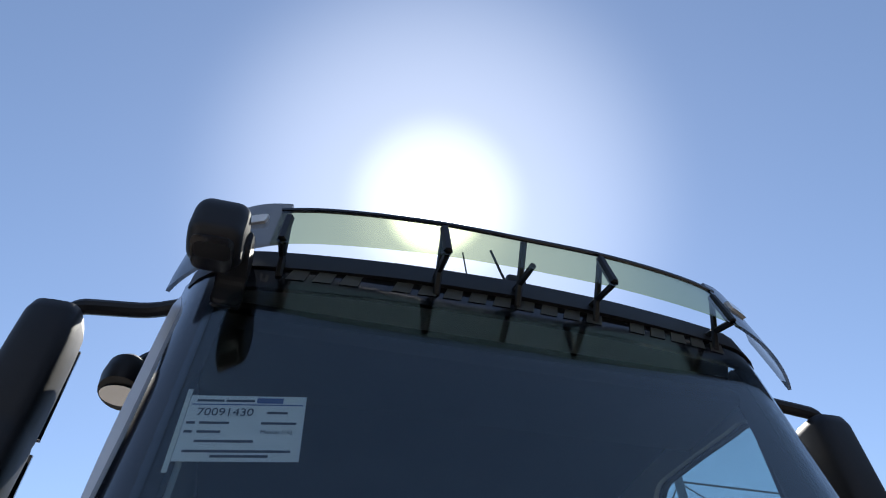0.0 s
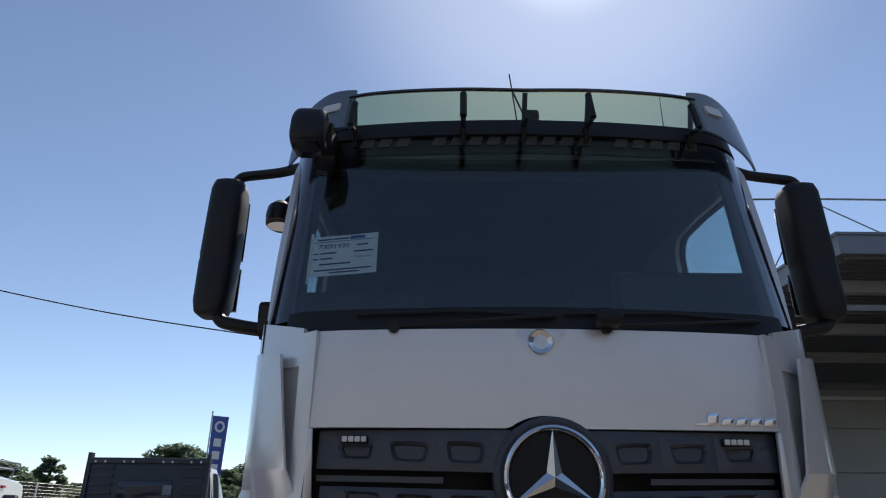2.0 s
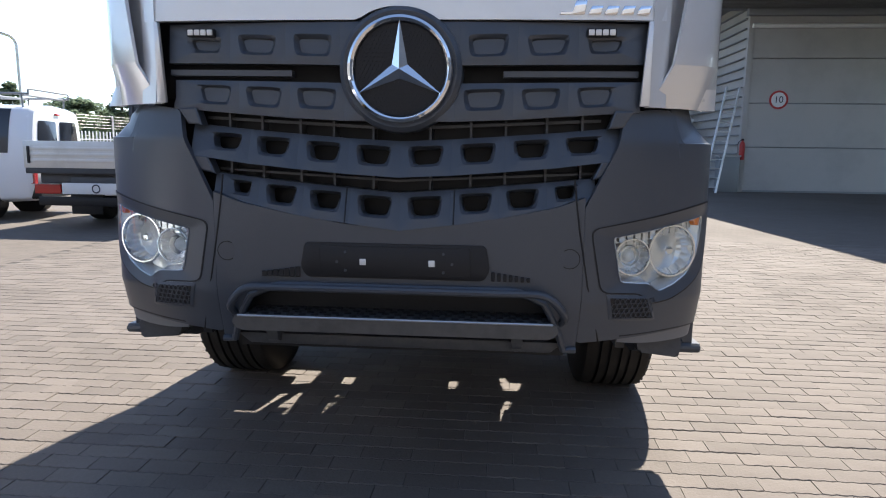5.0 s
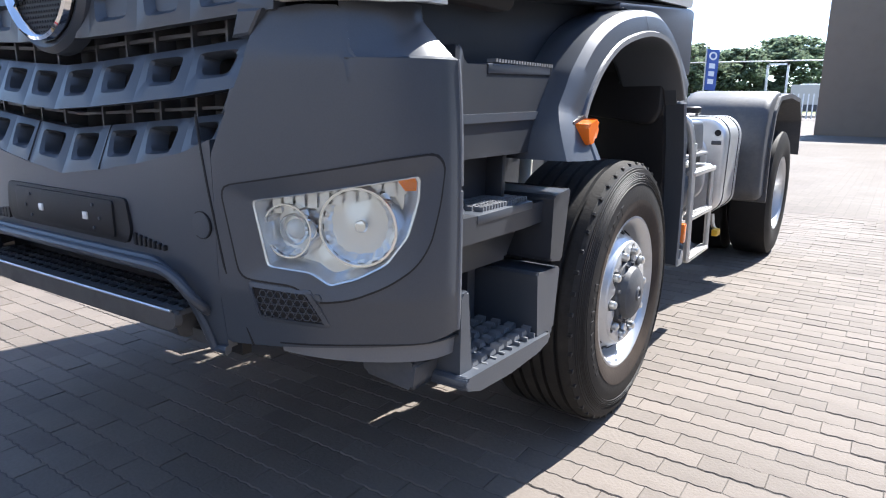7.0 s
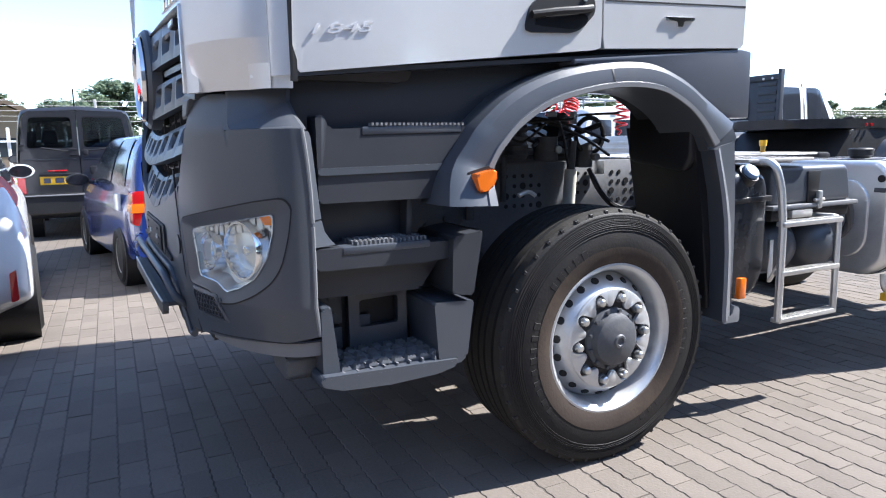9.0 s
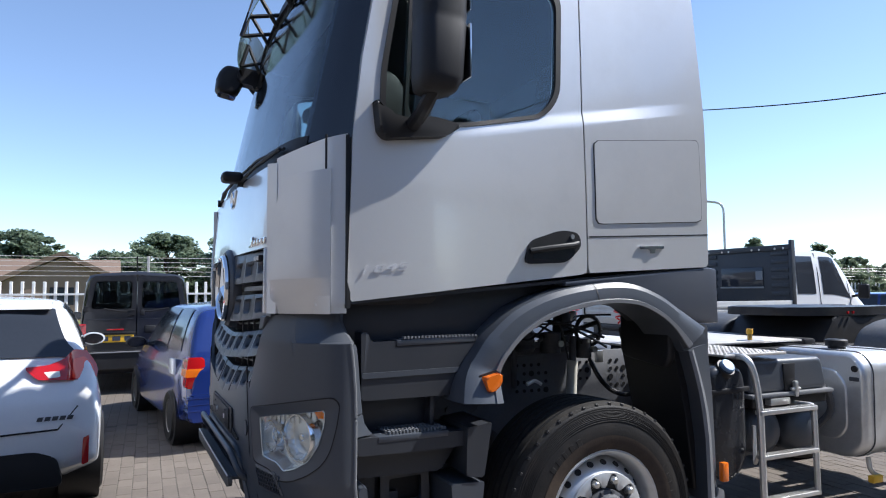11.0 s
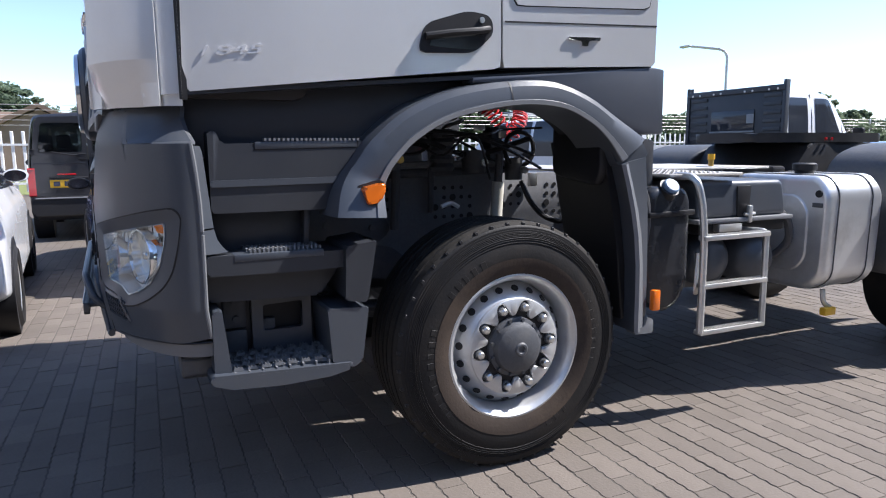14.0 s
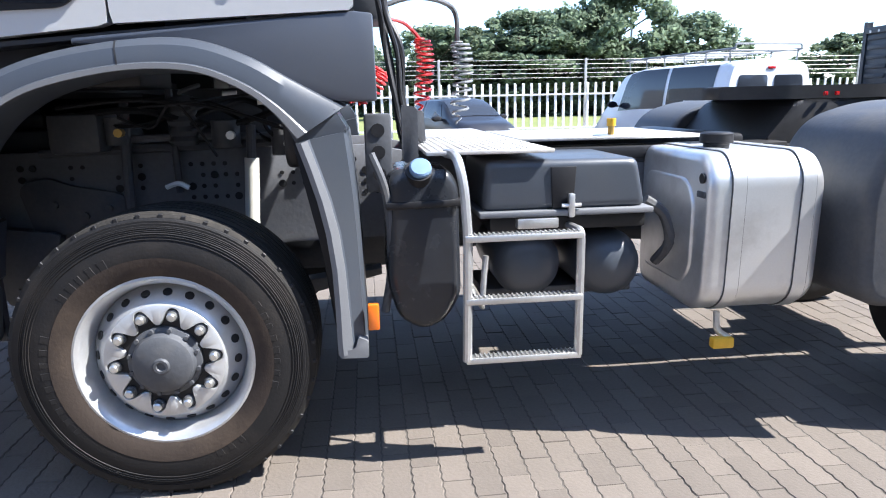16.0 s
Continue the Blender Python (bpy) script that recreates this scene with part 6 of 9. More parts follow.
helix((0.1, 2.765, 1.66), (0.1, 2.755, 1.27), 0.045, 12, 0.006, STEELG, "coiled_hose", "grey coiled air hose")
helix((0.05, 2.585, 1.68), (0.05, 2.572, 1.33), 0.04, 12, 0.0065, REDHOSE, "coiled_hose", "red coiled air hose")
helix((-0.15, 2.13, 1.57), (-0.14, 2.28, 1.37), 0.045, 8, 0.006, REDHOSE, "coiled_hose", "red coiled air hose")
helix((-0.17, 2.38, 1.55), (-0.14, 2.28, 1.37), 0.045, 9, 0.006, REDHOSE, "coiled_hose", "red coiled air hose")
part("hose_lead", tube(smooth_curve([(0.3, 2.36, 1.78), (0.25, 2.55, 1.84), (0.12, 2.74, 1.81), (0.1, 2.765, 1.66)], 6), 0.012, 6), CHASSIS, truck)
part("hose_lead", tube(smooth_curve([(0.2, 2.36, 1.76), (0.1, 2.5, 1.75), (0.05, 2.585, 1.68)], 6), 0.009, 6), REDHOSE, truck)
for k, (dx, dy, r_) in enumerate(((0.0, 0.0, 0.014), (0.04, 0.03, 0.011), (-0.03, 0.045, 0.016), (0.08, -0.02, 0.012))):
    part("rear_hose", tube(smooth_curve([(0.6 + dx, 2.36 + dy, 1.95), (0.6 + dx, 2.385 + dy * 0.4, 1.75), (0.62 + dx * 0.3, 2.415 + dy, 1.55 + 0.02 * k), (0.6 + dx, 2.44 + dy * 0.5, 1.38), (0.56 + dx, 2.47 + dy, 1.24), (0.45, 2.52 + dy, 1.17)], 6), r_, 8), BLACK, truck, "black air hose behind the cab")
part("hose_bracket", box(0.15, 0.45, 2.26, 2.42, 1.72, 2.0, 0.02), CHASSIS, truck)
part("coupling_post", prism(rounded([(2.5, 1.12), (2.58, 1.12), (2.57, 1.34), (2.51, 1.34)], 0.012), "x", 0.30, 0.36, 0.005), CHASSIS, truck)
part("rear_light_bracket", prism(rounded([(2.44, 1.16), (2.50, 1.14), (2.50, 1.36), (2.44, 1.37)], 0.01), "x", 0.86, 0.90, 0.005), CHASSIS, truck)
vb = part("valve_block", box(0.86, 0.93, 2.30, 2.40, 1.05, 1.34, 0.01), CHASSIS, truck)
for i in range(3):
    part("valve_hole", cyl((0.93, 2.35, 1.12 + i * 0.08), (0.935, 2.35, 1.12 + i * 0.08), 0.025, 14), BLACK, vb)
part("flap_strut", tube(smooth_curve([(1.0, 2.32, 1.2), (1.02, 2.37, 1.05), (1.0, 2.38, 0.8), (0.98, 2.35, 0.6)], 5), 0.016, 8), CHASSIS, truck)
deck = part("tread_plate", box(0.05, 1.0, 2.52, 3.0, 1.186, 1.2, 0.003), GALV, truck, "worn aluminium tread plate")
part("tread_plate", box(-0.45, 0.42, 3.0, 3.9, 1.19, 1.204, 0.003), GALV, truck, "worn aluminium tread plate")
part("tread_plate", box(-0.95, 0.04, 2.52, 3.0, 1.186, 1.2, 0.003), GALV, truck, "worn aluminium tread plate")
bosses = bmesh.new()
for i in range(30):
    for j in range(15):
        x, y = 0.08 + i * 0.031, 2.54 + j * 0.031
        prism([(x - 0.01, y), (x, y + 0.003), (x + 0.01, y), (x, y - 0.003)] if (i + j) % 2 else [(x, y - 0.01), (x + 0.003, y), (x, y + 0.01), (x - 0.003, y)], "z", 1.2, 1.2025, bm=bosses)
part("plate_pattern", bosses, GALV, deck, smooth=0)
TANKBLK = material("tank_plastic", (0.018, 0.020, 0.025), 0.26, vary=0.2, bump=0.15, scale=25, stain=(0.045, 0.048, 0.052), stain_scale=4, stain_amount=0.4)
ad = part("fluid_tank", solid(rounded([(2.375, 1.12), (2.36, 0.72), (2.40, 0.58), (2.49, 0.525), (2.58, 0.56), (2.64, 0.66), (2.635, 1.08), (2.60, 1.14), (2.42, 1.145)], 0.04), "x", 0.66, 1.035, 0.04), TANKBLK, truck, "black plastic fluid tank")
part("tank_band", prism([(2.365, 1.00), (2.645, 1.005), (2.645, 1.03), (2.365, 1.025)], "x", 0.8, 1.045, 0.005), BLACK, ad)
part("filler_neck", cyl((0.97, 2.49, 1.08), (1.03, 2.49, 1.14), 0.05, 18), BLACK, ad)
part("blue_cap", lathe([(0.0, 0.038), (0.012, 0.042), (0.04, 0.04), (0.046, 0.034), (0.048, 0.0)], 20, "x"), BLUECAP, ad, "blue screw cap", at=Matrix.Translation((1.01, 2.495, 1.125)) @ Matrix.Rotation(radians(-40), 4, "Y"))
# ladder
lad = part("ladder", tube(bend([(0.95, 2.60, 1.19), (1.06, 2.625, 1.19), (1.085, 2.645, 1.08), (1.10, 2.655, 0.9), (1.112, 2.645, 0.43)], 0.05), 0.018, 10), ALU, truck, "bare aluminium access ladder")
part("rail", tube(bend([(0.95, 3.07, 0.90), (1.10, 3.075, 0.905), (1.11, 3.07, 0.43)], 0.03), 0.016, 10), ALU, lad)
for z in (0.895, 0.66, 0.43):
    part("rung", box(1.075, 1.125, 2.64, 3.08, z - 0.012, z + 0.012, 0.005), ALU, lad)
    tt = bmesh.new()
    for i in range(24):
        box(1.08, 1.12, 2.66 + i * 0.0175, 2.666 + i * 0.0175, z + 0.012, z + 0.017, bm=tt)
    part("rung_teeth", tt, ALU, lad, smooth=0)
part("stay", tube([(1.10, 2.66, 0.72), (1.0, 2.72, 0.60), (0.98, 2.74, 0.80)], 0.012, 8), ALU, lad)
part("ladder_bracket", box(0.93, 1.0, 2.86, 3.02, 0.90, 0.94, 0.005), ALU, lad)
# battery box
bat = part("battery_box", solid(rounded([(2.73, 0.965), (2.745, 1.16), (3.335, 1.155), (3.375, 0.965)], 0.03), "x", 0.46, 0.975, 0.03), PLASTIC, truck, "dark grey plastic battery box")
part("box_lip", box(0.45, 1.0, 2.715, 3.395, 0.945, 0.968, 0.006), LIGHTPLASTIC, bat)
part("box_base", box(0.46, 0.96, 2.76, 3.38, 0.885, 0.945, 0.01), BLACK, bat)
part("box_groove", prism([(2.99, 1.13), (3.09, 1.13), (3.08, 0.97), (3.0, 0.97)], "x", 0.972, 0.982, 0.003), BLACK, bat)
lt = part("box_latch", box(0.985, 1.01, 3.055, 3.08, 0.94, 1.03, 0.006), ALU, bat)
part("latch_bar", cyl((0.998, 3.03, 0.985), (0.998, 3.105, 0.985), 0.008, 8), ALU, lt)
# air reservoirs
for y_, z_ in ((2.93, 0.735), (3.265, 0.72)):
    res = part("air_reservoir", lathe([(0.0, 0.01), (0.02, 0.07), (0.06, 0.125), (0.11, 0.14), (0.50, 0.14), (0.55, 0.125), (0.59, 0.08), (0.61, 0.0)], 36, "x", (0.34, y_, z_)), PLASTIC, truck, "grey round air reservoir")
    part("sticker", box(0.925, 0.93, y_ - 0.02, y_ + 0.015, z_ + 0.04, z_ + 0.075), WHITELENS, res)
part("reservoir_cradle", box(0.42, 0.75, 2.76, 3.42, 0.56, 0.60, 0.01), CHASSIS, truck)
# fuel tank
tank = part("fuel_tank", solid(rounded([(0.42, 0.52), (0.95, 0.52), (1.05, 0.60), (1.06, 1.08), (0.99, 1.165), (0.42, 1.165)], 0.07, 5), "y", 3.585, 4.06, 0.04), TANKALU, truck, "stained aluminium fuel tank")
part("end_pressing", solid(rounded([(0.5, 0.62), (0.88, 0.62), (0.95, 0.70), (0.95, 0.98), (0.88, 1.06), (0.5, 1.06)], 0.06, 4), "y", 3.574, 3.62, 0.014), TANKALU, tank)
for y_ in (3.702, 3.985):
    part("tank_strap", prism(rounded([(0.415, 0.514), (0.955, 0.514), (1.056, 0.594), (1.067, 1.083), (0.995, 1.172), (0.415, 1.172)], 0.07, 5), "y", y_ - 0.027, y_ + 0.027), TANKALU, tank)
    part("strap_edge", prism(rounded([(0.415, 0.516), (0.953, 0.516), (1.054, 0.596), (1.064, 1.082), (0.993, 1.169), (0.415, 1.169)], 0.07, 5), "y", y_ - 0.030, y_ + 0.030), CHASSIS, tank)
part("fuel_cap", lathe([(1.16, 0.05), (1.185, 0.052), (1.19, 0.066), (1.225, 0.066), (1.232, 0.055), (1.232, 0.0)], 24, "z", (0.78, 3.75, 0.0)), BLACK, tank)
part("level_port", cyl((1.005, 3.585, 1.07), (1.005, 3.577, 1.07), 0.02, 16), BLACK, tank)
part("tank_tag", box(0.97, 1.03, 3.578, 3.59, 0.995, 1.02, 0.003), CHASSIS, tank)
part("drain_bracket", tube(bend([(1.0, 3.68, 0.53), (1.01, 3.68, 0.45), (1.02, 3.73, 0.42)], 0.03), 0.014, 8), ALU, tank)
part("wheel_chock_tag", box(1.01, 1.05, 3.65, 3.74, 0.385, 0.43, 0.008), YELLOW, tank, "yellow plastic tag")
part("tank_elbow", tube(smooth_curve([(0.9, 3.40, 0.98), (0.9, 3.48, 0.92), (0.88, 3.52, 0.80), (0.8, 3.5, 0.7)], 5), 0.022, 8), CHASSIS, truck)
part("silencer", box(-1.0, -0.45, 2.6, 3.6, 0.5, 1.1, 0.08), CHASSIS, truck)
bc_ = part("beacon_valve", cyl((0.36, 3.454, 1.2), (0.36, 3.454, 1.255), 0.016, 10), BRASS, truck)
part("amber_cap", cyl((0.36, 3.454, 1.25), (0.36, 3.454, 1.285), 0.022, 12), YELLOW, bc_)
part("valve_base", box(0.31, 0.41, 3.38, 3.53, 1.19, 1.21, 0.004), ALU, bc_)
# fifth wheel
GREASE = material("greasy_steel", (0.022, 0.022, 0.024), 0.4, 0.2, bump=0.2, scale=30, vary=0.3, stain=(0.06, 0.055, 0.05), stain_scale=5, stain_amount=0.4)
fwh = part("fifth_wheel", prism(rounded([(-0.42, 4.55), (-0.25, 4.25), (0.25, 4.25), (0.42, 4.55), (0.46, 5.0), (0.40, 5.45), (0.14, 5.65), (0.05, 5.2), (-0.05, 5.2), (-0.14, 5.65), (-0.40, 5.45), (-0.46, 5.0)], 0.06), "z", 1.355, 1.42, 0.012), GREASE, truck, "greasy dark fifth wheel plate")
for s_ in (1, -1):
    part("pedestal", prism(rounded([(4.7, 1.10), (5.3, 1.10), (5.15, 1.36), (4.85, 1.36)], 0.03), "x", s_ * 0.36, s_ * 0.42, 0.006), GREASE, fwh)
    part("slide_plate", box(s_ * 0.33, s_ * 0.52, 4.1, 5.8, 1.10, 1.14, 0.008), GREASE, fwh)
    part("rail_top", box(s_ * 0.26, s_ * 0.44, 2.9, 4.3, 1.10, 1.16, 0.008), GREASE, truck)
part("turntable_base", prism(rounded([(4.45, 1.14), (5.45, 1.14), (5.30, 1.352), (4.62, 1.352)], 0.04), "x", -0.44, 0.44, 0.02), GREASE, fwh, "greasy black turntable base")
part("mount_beam", box(-0.5, 0.5, 4.2, 4.32, 1.10, 1.2, 0.02), GREASE, fwh)
for y in (4.74, 4.80):
    part("catch_lever", box(0.45, 0.464, y, y + 0.018, 1.368, 1.388, 0.003), RED, fwh)
fwh.location = (-0.13, -0.2, 0)

# ---- the cab's front stands slightly askew to its side ----
def skew(ob):
    m = ob.matrix_world
    inv = m.inverted()
    for v in ob.data.vertices:
        p = m @ v.co
        d = 0.042 * (p.x - 0.9) * min(1, max(0, (0.9 - p.y) / 0.45))
        p = Vector((p.x * (1 + d / 2.6), p.y + d, 1.38 + (p.z - 1.38) * (1 + d / 2.6)))
        if p.x < -0.7 and p.z < 1.47:
            p.x = -0.7 + (p.x + 0.7) * 1.075
        v.co = inv @ p


bpy.context.view_layer.update()
for ob in [o for o in (*truck.children_recursive, note, *note.children_recursive) if o.type == "MESH"]:
    if ob.data.users == 1 and min((ob.matrix_world @ Vector(c)).y for c in ob.bound_box) < 0.9:
        skew(ob)

# ---- ground ----
PAVER = material("paving_brick", (0.138, 0.116, 0.097), 0.85, bump=0.45, scale=70, vary=0.16, stain=(0.089, 0.075, 0.063), stain_scale=1.1, stain_amount=0.5, rnd=0.12)
SAND = material("joint_sand", (0.080, 0.070, 0.060), 0.95, bump=0.4, scale=120, vary=0.3)
GRASS = material("dry_grass", (0.17, 0.19, 0.06), 0.9, bump=0.5, scale=8, vary=0.35, stain=(0.10, 0.15, 0.04), stain_scale=0.3, stain_amount=0.6)


def paving_far():
    m = material("paving_far", (0.132, 0.111, 0.092), 0.85, vary=0.12, scale=30, stain=(0.104, 0.087, 0.072), stain_scale=0.35, stain_amount=0.5)
    n, l = m.node_tree.nodes, m.node_tree.links
    p = n["Principled BSDF"]
    src = p.inputs["Base Color"].links[0].from_socket
    tc = n.new("ShaderNodeTexCoord")
    br = n.new("ShaderNodeTexBrick")
    br.inputs["Scale"].default_value = 1.0
    br.inputs["Brick Width"].default_value, br.inputs["Row Height"].default_value = 0.22, 0.11
    br.inputs["Mortar Size"].default_value, br.inputs["Mortar Smooth"].default_value = 0.004, 0.2
    br.inputs["Color1"].default_value, br.inputs["Color2"].default_value, br.inputs["Mortar"].default_value = (1, 1, 1, 1), (0.86, 0.86, 0.86, 1), (0.55, 0.53, 0.5, 1)
    l.new(tc.outputs["Object"], br.inputs["Vector"])
    mx = n.new("ShaderNodeMix")
    mx.data_type, mx.blend_type = "RGBA", "MULTIPLY"
    mx.inputs[0].default_value = 1
    l.new(src, mx.inputs[6])
    l.new(br.outputs["Color"], mx.inputs[7])
    l.new(mx.outputs[2], p.inputs["Base Color"])
    return m


FAR = paving_far()
NX0, NX1, NY0, NY1 = -5.06, 5.94, -4.4, 7.7


def flat(x0, x1, y0, y1, z, bm=None):
    own = bmesh.new()
    own.faces.new([own.verts.new((x, y, z)) for x, y in ((x0, y0), (x1, y0), (x1, y1), (x0, y1))])
    return merge(bm, own)


ground = flat(-2500, 2500, -2500, 2500, -0.0035)
ground = tagged(part("ground", ground, SAND, smooth=0), "sandy bed under the brick paving", "ground", kind="structure")
far = bmesh.new()
for q in ((-60, NX0, -60, 80), (NX1, 60, -60, 80), (NX0, NX1, -60, NY0), (NX0, NX1, NY1, 80)):
    flat(*q, 0.0, far)
tagged(part("pavement", far, FAR, smooth=0), "yard paved with pale grey-brown bricks", "paving", kind="structure")
for q in ((-2500, -60, -2500, 2500), (60, 2500, -2500, 2500), (-60, 60, 80, 2500), (-60, 60, -2500, -60)):
    tagged(part("grass_field", flat(*q, 0.002), GRASS, smooth=0), "dry green field beyond the yard", "grass", kind="structure")
tagged(part("verge", flat(-60, -20.2, -40, 80, 0.012), GRASS, smooth=0), "dry grass verge behind the fence", "grass", kind="structure")

# ---- buildings ----
WALLP = material("grey_panel", (0.40, 0.395, 0.39), 0.5, 0.1, vary=0.03, scale=60, stain=(0.28, 0.275, 0.27), stain_scale=0.8, stain_amount=0.4, bump=0.04)
STEEL = material("grey_steel", (0.23, 0.245, 0.26), 0.5, 0.4, vary=0.06)
SOFFIT = material("ribbed_soffit", (0.16, 0.165, 0.17), 0.6, 0.2, vary=0.08)
WHITEP = material("white_paint", (0.72, 0.73, 0.74), 0.5, vary=0.05)
BROWNW = material("brown_cladding", (0.20, 0.15, 0.11), 0.7, vary=0.15, bump=0.2)
DARKG = material("dark_glass", (0.03, 0.035, 0.045), 0.08, vary=0.1)
hall = thing("workshop_hall", "grey panelled workshop hall with a stayed canopy", "building")
HY, HX = 20.4, 8.35
part("core", box(HX, 40, HY + 0.08, HY + 26, 0, 8.0), STEEL, hall)
for k in range(6):
    z0, z1 = 0.06 + k * 1.42, 0.06 + (k + 1) * 1.42 - 0.025
    for x0, x1 in ((HX, 14.9), (14.93, 22), (22.03, 30), (30.03, 40)):
        part("wall_panel", box(x0, x1, HY, HY + 0.09, z0, z1, 0.012, 1), WALLP, hall)
part("plinth", box(HX, 40, HY - 0.02, HY + 0.1, 0, 0.06), STEEL, hall)
part("corner_post", box(HX - 0.08, HX + 0.1, HY - 0.03, HY + 0.15, 0, 8.4, 0.01), WALLP, hall)
lv = bmesh.new()
for k in range(26):
    box(HX - 0.12, HX - 0.02, HY + 0.2, HY + 9, 0.3 + k * 0.31, 0.33 + k * 0.31, bm=lv)
part("side_louvres", lv, STEEL, hall, smooth=0)
part("side_wall", box(HX - 0.02, HX, HY + 0.1, HY + 9, 0, 8.3), WALLP, hall)
# canopy on a skewed plan, with a row of open roof lights
edge = lambda y: 6.69 - 0.087 * (y - 8.47)
roof = bmesh.new()
for pts in ([(edge(8.47), 8.47), (40, 8.42), (40, 11.47), (edge(11.47), 11.47)], [(edge(11.9), 11.9), (40, 11.9), (40, HY + 0.3), (edge(HY), HY + 0.3)], [(edge(11.47), 11.47), (7.6, 11.47), (7.75, 11.9), (edge(11.9), 11.9)], [(8.42, 11.47), (8.50, 11.47), (8.65, 11.9), (8.57, 11.9)], [(10.0, 11.47), (40, 11.47), (40, 11.9), (10.1, 11.9)]):
    prism(pts, "z", 5.84, 6.2, bm=roof)
can = part("canopy", roof, STEEL, hall, "grey steel canopy", smooth=0)
part("fascia_cap", prism([(edge(8.47) - 0.03, 8.44), (40, 8.39), (40, 8.52), (edge(8.52) + 0.1, 8.55), (edge(HY) + 0.1, HY), (edge(HY) - 0.03, HY)], "z", 6.2, 6.25), STEEL, can)
sf = bmesh.new()
for k in range(58):
    y = 8.6 + k * 0.2
    if not 11.3 < y < 11.95:
        box(edge(y) + 0.2, 40, y, y + 0.09, 5.79, 5.838, bm=sf)
part("soffit_ribs", sf, SOFFIT, can, smooth=0)
for y, z in ((9.75, 5.55), (12.6, 5.5), (15.5, 5.5)):
    bw = part("canopy_beam", box(edge(y) + 0.25, 40, y, y + 0.06, z, z + 0.24), WALLP, can)
    part("beam_flange", box(edge(y) + 0.25, 40, y - 0.07, y + 0.13, z - 0.02, z - 0.002), WALLP, bw)
part("wall_beam", box(HX - 0.2, 40, HY - 0.25, HY - 0.02, 5.6, 5.85, 0.02), STEEL, can)
part("drain_pipe", cyl((HX, HY - 0.12, 5.3), (38, HY - 0.12, 5.3), 0.07, 10), WHITEP, can)
mst = part("mast", cyl((6.56, 8.88, 6.15), (6.56, 8.88, 7.2), 0.085, 16), STEEL, hall, "steel mast with stays")
part("mast", cyl((16.0, 8.88, 6.15), (16.0, 8.88, 7.2), 0.085, 16), STEEL, hall)
part("stay_rail", cyl((5.0, 8.9, 7.1), (6.56, 8.88, 7.12), 0.022, 6), STEEL, mst)
part("stay_rail", cyl((6.56, 8.88, 7.12), (30, 8.88, 7.08), 0.022, 6), STEEL, mst)
for q in ((8.2, 8.88, 6.2), (edge(10.6), 10.6, 6.2)):
    part("stay", cyl((6.56, 8.88, 7.1), q, 0.014, 6), STEEL, mst)
part("eaves", box(6.2, HX, HY + 0.35, HY + 12, 6.2, 6.6, 0.02), STEEL, hall)
# plain unseen walls, added on the two sides away from the view to dim sky reflections and fill
CLAD = material("unseen_wall_grey", (0.23, 0.23, 0.235), 0.6, 0.1, vary=0.1, scale=20, stain=(0.16, 0.16, 0.162), stain_scale=0.4, stain_amount=0.5)
tagged(part("wall_south", box(-42, 17, -18.4, -18, 0, 8.5, 0.03, 1), CLAD), "plain unseen wall added behind the camera to dim reflections", "wall", kind="structure")
tagged(part("wall_east", box(17.05, 17.4, -18, 7.5, 0, 8.5, 0.03, 1), CLAD), "plain unseen wall added beside the yard to dim reflections", "wall", kind="structure")
# open bay beside the hall
bay = thing("service_bay", "white framed service bay with brown cladding", "building")
part("bay_wall", box(-1.0, HX - 0.2, HY + 9, HY + 9.2, 0, 6.2), BROWNW, bay)
for x in (3.4, 5.6, 7.3):
    part("bay_column", box(x, x + 0.16, HY + 5.0, HY + 5.16, 0, 6.2, 0.01), WHITEP, bay)
for z in (2.45, 4.6):
    part("bay_beam", box(3.4, HX - 0.2, HY + 4.98, HY + 5.1, z, z + 0.16, 0.01), WHITEP, bay)
for x in (3.6, 5.8):
    part("bay_glazing", box(x, x + 1.6, HY + 5.04, HY + 5.08, 0.2, 2.4), DARKG, bay)
part("bay_roof", box(3.2, HX - 0.1, HY + 4.6, HY + 9.2, 6.2, 6.4, 0.01), STEEL, bay)
for x in (5.9, 6.9):
    part("tube_light", box(x, x + 0.9, HY + 5.6, HY + 5.7, 5.1, 5.16), material("tube_glow", (1, 0.98, 0.95), 0.3, emit=2.0) if x < 6 else bpy.data.materials["tube_glow"], bay)
# leaning ladder, board, extinguisher, sign
ll = thing("leaning_ladder", "aluminium ladder leaning on the louvred wall", "ladder")
for dx in (0, 0.42):
    part("rail", cyl((6.9 + dx, HY - 0.9, 0.0), (7.75 + dx, HY + 0.1, 3.4), 0.035, 8), ALU, ll)
for k in range(11):
    f = (k + 0.6) / 11.5
    part("rung", cyl((6.9 + 0.85 * f, HY - 0.9 + 1.0 * f, 3.4 * f), (7.32 + 0.85 * f, HY - 0.9 + 1.0 * f, 3.4 * f), 0.016, 6), ALU, ll)
cab_ = thing("wall_rack", "grey metal rack against the louvred wall", "rack")
part("rack_body", box(7.55, 8.2, HY - 0.35, HY + 0.05, 0, 1.15, 0.02), STEEL, cab_)
part("rack_top", box(7.5, 8.22, HY - 0.4, HY + 0.05, 1.15, 1.2, 0.01), WALLP, cab_)
